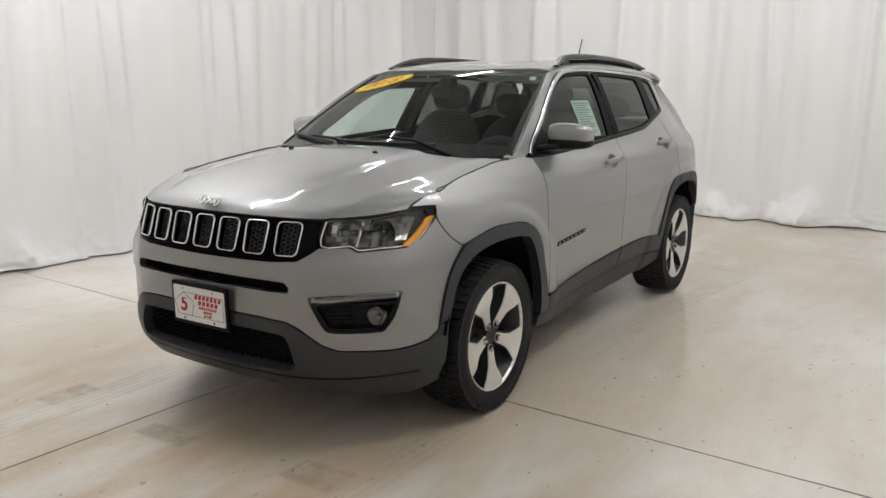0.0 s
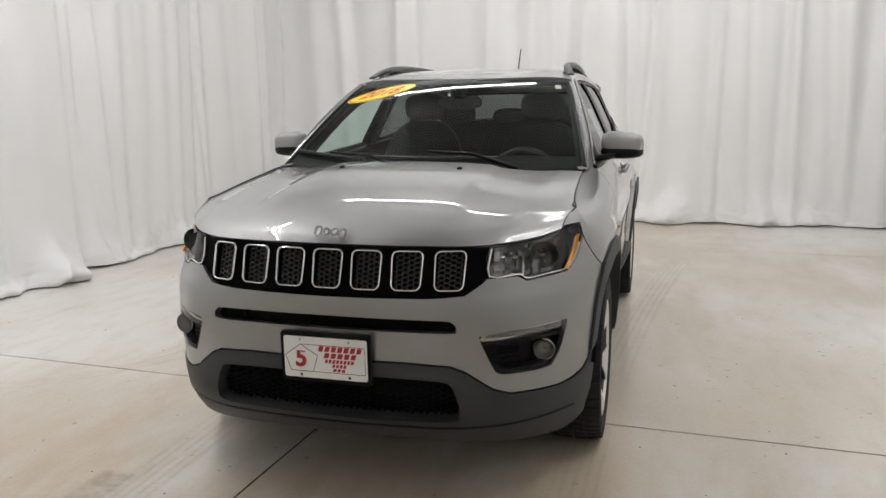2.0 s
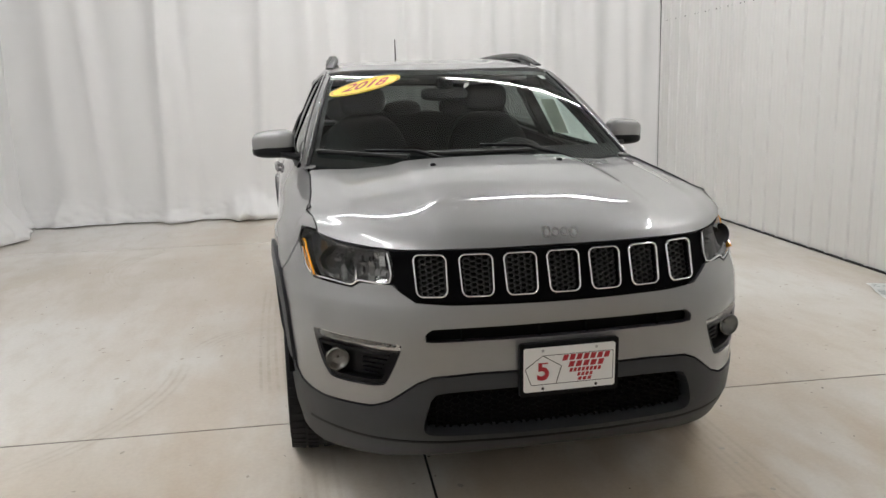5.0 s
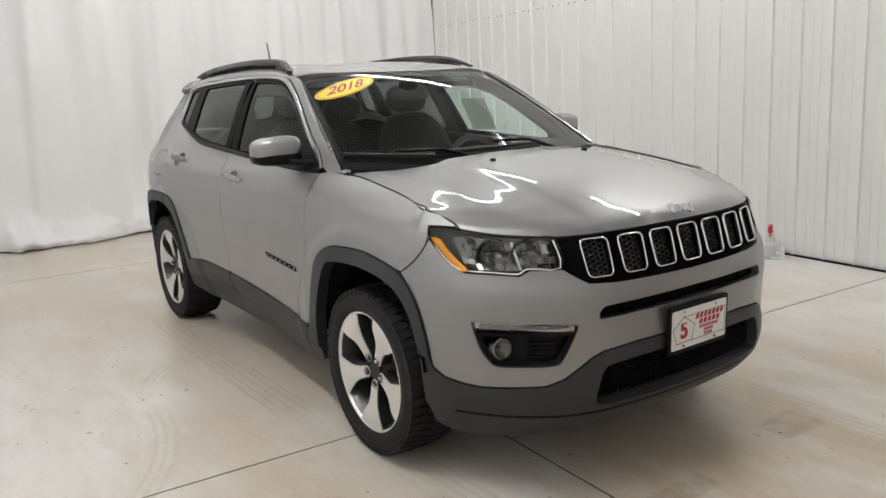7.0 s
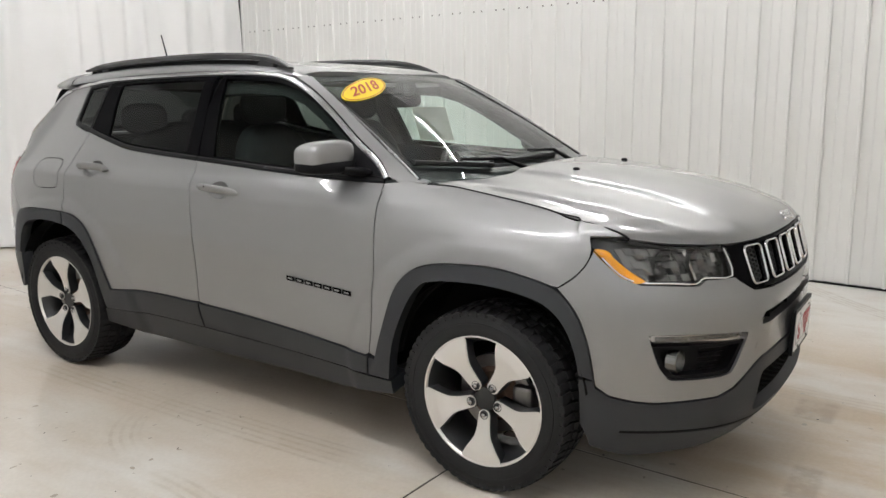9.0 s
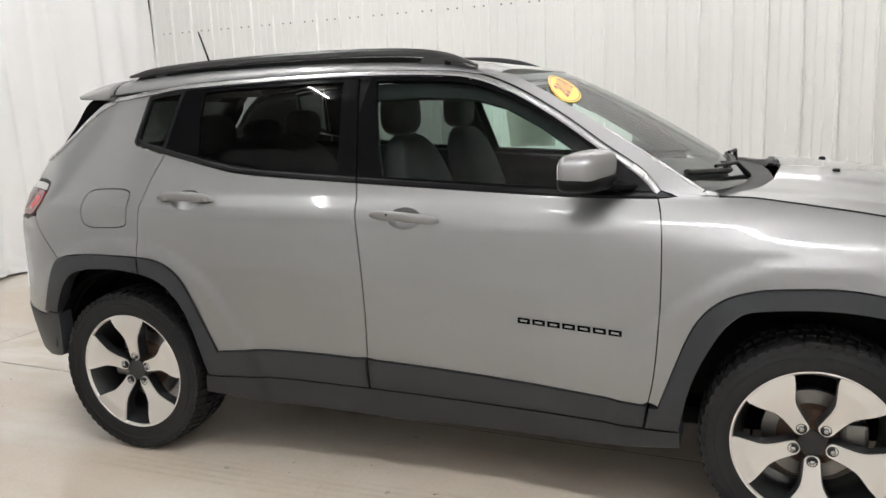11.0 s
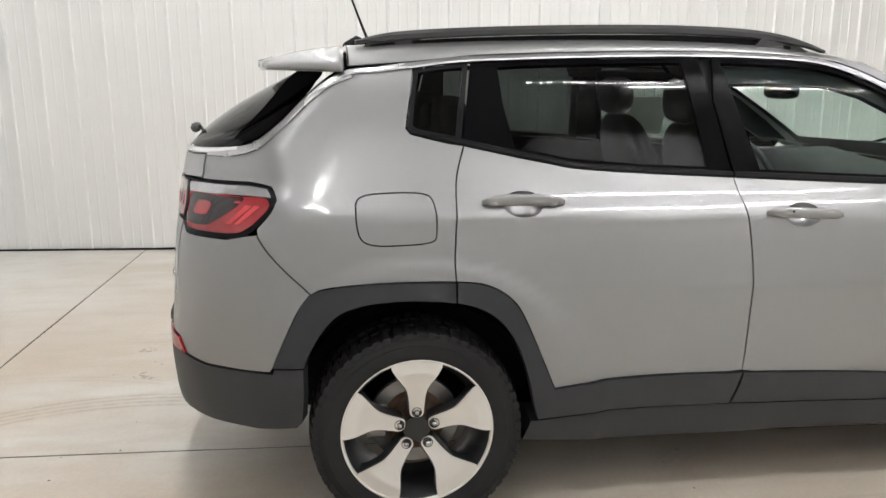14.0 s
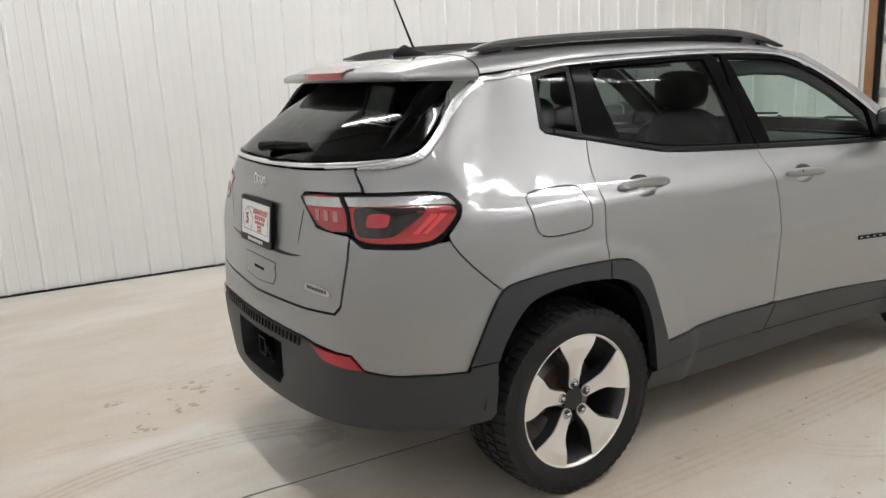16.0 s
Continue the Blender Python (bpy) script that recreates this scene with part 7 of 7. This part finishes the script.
def light_strip(x, y, z, length):
    """A hanging strip light: a white tray with one bright tube."""
    s = new("strip_light")
    tagged(s, "long white strip light under the ceiling", "ceiling light", group="strip lights")
    bm = bmesh.new()
    box(bm, (-length / 2, -0.09, 0.03), (length / 2, 0.09, 0.075), 0.01)
    for e in (-length * 0.35, length * 0.35):
        tube(bm, [(e, 0, 0.07), (e, 0, HIGH - z)], 0.006, 6)
    part("tray", bm, DOOR_WHITE, s)
    bm = bmesh.new()
    sweep(bm, [((-length / 2 + 0.02, 0, 0), (0, 1, 0), (0, 0, 1)), ((length / 2 - 0.02, 0, 0), (0, 1, 0), (0, 0, 1))], [(a * 0.012, b * 0.012) for a, b in circle(1, 10)])
    part("tube", bm, LED, s)
    s.matrix_basis = pose(x, y, z)
    return s


# a ring of tubes along the walls
lights = light_strip(-1.08, 3.50, 4.4, 2.44)
copy_thing(lights, pose(1.98, 3.42, 4.4, 0, 0, -3))
# of the two west tubes, the second is an added fill for the flank
for x, y in ((-2.62, -0.70), (-2.41, 0.25)):
    copy_thing(lights, pose(x, y, 4.4, 0, 0, 90))
copy_thing(lights, pose(3.05, 0.4, 4.4, 0, 0, 87))


# ---- hanging vinyl sheets ----
def vinyl(name, start, stop, high, seed, folds, label):
    """A heavy hanging sheet with soft vertical folds that crumple where it reaches the floor."""
    rnd = random.Random(seed)
    a, b = Vector((*start, 0)), Vector((*stop, 0))
    length = (b - a).length
    d = (b - a) / length
    out = Vector((d.y, -d.x, 0))
    waves = [(rnd.uniform(0, length), rnd.uniform(0.05, 0.16), rnd.choice((-1, 1)) * rnd.uniform(0.02, 0.078), rnd.uniform(-0.06, 0.06)) for _ in range(folds)]
    pleats = [(rnd.uniform(0, length), rnd.uniform(0.12, 0.38), rnd.uniform(0.06, 0.20), rnd.uniform(0.06, 0.28), rnd.uniform(-0.5, 0.5)) for _ in range(int(length * 2.6))]
    nu, nz = int(length / 0.022), 92
    zs = [high * (k / nz) ** 1.9 for k in range(nz + 1)]
    bm = bmesh.new()
    rows = []
    for z in zs:
        row = []
        for i in range(nu + 1):
            s = length * i / nu
            w = 0.0
            for c, wide, amp, lean in waves:
                t = (s - c - lean * z) / wide
                if abs(t) < 3:
                    w += amp * math.exp(-t * t) * (0.75 + 0.25 * min(1, z / 2))
            w += 0.022 * noise.noise((s * 1.1, z * 0.25, seed)) + 0.010 * noise.noise((s * 4, z * 0.5, seed + 5))
            low = math.exp(-z / 0.20)
            puff = 0.0
            for c, wide, amp, top, lean in pleats:
                t = (s - c - lean * (z - top)) / wide
                if abs(t) < 1:
                    u = (z - top * 0.4) / (top * 0.75)
                    puff += amp * (1 - abs(t)) ** 1.4 * math.exp(-u * u)
            w += puff * 1.0 + low * (0.05 + 0.05 * noise.noise((s * 2.2, 3.0, seed)))
            w += 0.022 * low * noise.noise((s * 9, z * 16, seed)) + 0.012 * math.exp(-z / 0.4) * noise.noise((s * 16, z * 22, seed + 2))
            zz = z + (0.012 + 0.020 * max(0, noise.noise((s * 1.7, 0, seed + 9)))) * math.exp(-z / 0.1)
            spot = a + d * s + out * w
            row.append(bm.verts.new(spot + Vector((0, 0, zz + ground(spot.y)))))
        rows.append(row)
    for r in range(nz):
        for i in range(nu):
            bm.faces.new((rows[r][i], rows[r][i + 1], rows[r + 1][i + 1], rows[r + 1][i]))
    bmesh.ops.recalc_face_normals(bm, faces=bm.faces)
    ob = part(name, bm, VINYL, None, smooth=True)
    sol = ob.modifiers.new("thickness", "SOLIDIFY")
    sol.thickness, sol.offset = 0.004, -1
    return tagged(ob, label, "curtain", group="vinyl sheets", kind="structure")


vinyl("curtain_north", (-3.98, 6.42), (wall_x(6.22) - 0.03, 6.22), 4.45, 3, 42, "white vinyl curtain with soft folds and crumpled hem")
vinyl("curtain_west", (LEFT_X, -3.6), (LEFT_X, 6.60), 4.45, 11, 52, "white vinyl curtain with soft folds and crumpled hem")
bm = bmesh.new()
tube(bm, [(-3.9, 6.42, 4.52), (3.78, 6.22, 4.52)], 0.02, 8)
tagged(part("curtain_rail", bm, ZINC), "galvanised curtain rail under the ceiling", "curtain rail", kind="structure")
bm = bmesh.new()
xe = wall_x(6.22) - 0.03
box(bm, (xe - 0.012, 6.19, 0.05), (xe + 0.012, 6.26, 4.45), 0.004)
tagged(part("trim", bm, TRIM_BLACK), "dark hem strip at the curtain edge", "trim", kind="structure")


# ---- things by the wall ----
def spray_bottle(x, y):
    b = new("spray_bottle")
    tagged(b, "white spray bottle with a red trigger on the floor", "bottle")
    bm = lathe(bmesh.new(), spline([(0.0, 0.001), (0.0, 0.040), (0.01, 0.044), (0.12, 0.044), (0.155, 0.034), (0.185, 0.017), (0.205, 0.015)], 3), 24)
    bmesh.ops.rotate(bm, verts=bm.verts, matrix=Matrix.Rotation(-math.pi / 2, 3, "Y"))
    part("body", bm, BOTTLE_PLASTIC, b, smooth=True)
    bm = bmesh.new()
    box(bm, (-0.055, -0.016, 0.215), (0.045, 0.016, 0.255), 0.008)
    box(bm, (-0.075, -0.010, 0.232), (-0.050, 0.010, 0.250), 0.004)
    blob(bm, (0.0, 0, 0.205), (0.020, 0.020, 0.016), 3, 14, 8)
    head = part("spray_head", bm, BOTTLE_RED, b)
    bm = bmesh.new()
    tube(bm, [(-0.040, 0, 0.218), (-0.050, 0, 0.190), (-0.040, 0, 0.165)], [0.007, 0.006, 0.005], 8)
    part("trigger", bm, BOTTLE_RED, head)
    bm = bmesh.new()
    lathe(bm, [(0.055, 0.0446), (0.125, 0.0446)], 24)
    bmesh.ops.rotate(bm, verts=bm.verts, matrix=Matrix.Rotation(-math.pi / 2, 3, "Y"))
    part("bottle_label", bm, PAPER, b)
    b.matrix_basis = pose(x, y, ground(y), 0, 0, 30)


spray_bottle(3.33, 0.93)


def news_sheet(x, y, w, h, turn, lift, seed):
    s_ob = new("newspaper")
    tagged(s_ob, "loose printed newspaper sheet lying on the floor", "newspaper", group="loose papers")
    rnd = random.Random(seed)
    bm = bmesh.new()
    nx, ny = 18, 14
    hgt = lambda u, v: 0.004 + 0.018 * max(0, noise.noise((u * 5, v * 5, seed))) + lift * max(0, v / h) ** 2
    g = [[bm.verts.new((u, v, hgt(u, v))) for v in np.linspace(0, h, ny)] for u in np.linspace(0, w, nx)]
    for i in range(nx - 1):
        for j in range(ny - 1):
            bm.faces.new((g[i][j], g[i + 1][j], g[i + 1][j + 1], g[i][j + 1]))
    part("sheet", bm, PAPER, s_ob, smooth=True)
    bm = bmesh.new()
    for col in range(4):
        for line in range(14):
            if rnd.random() < 0.75:
                u0, u1 = w * (0.06 + 0.23 * col), w * (0.06 + 0.23 * col + 0.19 * rnd.uniform(0.6, 1))
                v0 = h * (0.06 + 0.064 * line)
                q = [bm.verts.new((u, v, hgt(u, v) + 0.002)) for u, v in ((u0, v0), (u1, v0), (u1, v0 + h * 0.022), (u0, v0 + h * 0.022))]
                bm.faces.new(q)
    part("print_bar", bm, PAPER_INK, s_ob)
    s_ob.matrix_basis = pose(x, y, ground(y), 0, 0, turn)


news_sheet(3.02, 1.22, 0.30, 0.40, -20, 0.02, 2)
news_sheet(3.13, 1.02, 0.30, 0.38, -55, 0.14, 5)


# ---- grit ----
def grit(name, label, count, spots, size, mat, seed, tall=0.35):
    """Small flat crumbs of dirt scattered over the floor."""
    rnd = random.Random(seed)
    bm = bmesh.new()
    for _ in range(count):
        cx, cy, wide = rnd.choice(spots)
        x, y = rnd.gauss(cx, wide), rnd.gauss(cy, wide)
        if not (-3.3 < x < 3.3 and -3.4 < y < 5.7):
            continue
        a, s, t = rnd.uniform(0, 6.3), size * rnd.uniform(0.4, 1.3), rnd.uniform(0.25, 0.9)
        ring = []
        for k in range(6):
            w = 1.047 * k
            u, v = s * math.cos(w) * rnd.uniform(0.7, 1.2), s * t * math.sin(w) * rnd.uniform(0.7, 1.2)
            ring.append((x + u * math.cos(a) - v * math.sin(a), y + u * math.sin(a) + v * math.cos(a)))
        low = [bm.verts.new((u, v, 0.0005 + ground(v))) for u, v in ring]
        top = bm.verts.new((x, y, 0.0005 + ground(y) + s * tall))
        for k in range(6):
            bm.faces.new((low[k - 1], low[k], top))
    return tagged(part(name, bm, mat), label, "grit", kind="stuff")


grit("floor_grit", "dark crumbs of dirt scattered on the concrete floor", 240, [(-1.2, 2.6, 1.2), (-1.3, 4.2, 0.8), (-0.4, 4.9, 0.7), (-1.6, 0.4, 1.0), (1.6, -1.2, 1.2), (0.0, -2.0, 1.0), (2.2, 1.5, 1.0)], 0.006, INK, 21)
grit("floor_grit", "dried brown mud prints left by tyre treads", 46, [(1.06, 3.55, 0.07), (1.00, 3.42, 0.05), (0.80, 3.66, 0.08), (1.05, 3.90, 0.03), (0.70, 3.80, 0.05), (0.15, 4.65, 0.12)], 0.022, MUD, 22, 0.012)
grit("floor_scuff", "thin grey-brown scuffs and flecks on the concrete floor", 260, [(0.6, -1.4, 0.6), (1.9, 1.0, 0.7), (2.2, 0.3, 0.6), (1.6, 1.9, 0.5), (-1.3, 1.5, 0.5), (-1.2, -0.9, 0.5), (-2.2, 2.6, 0.6)], 0.013, SCUFF, 31, 0.008)
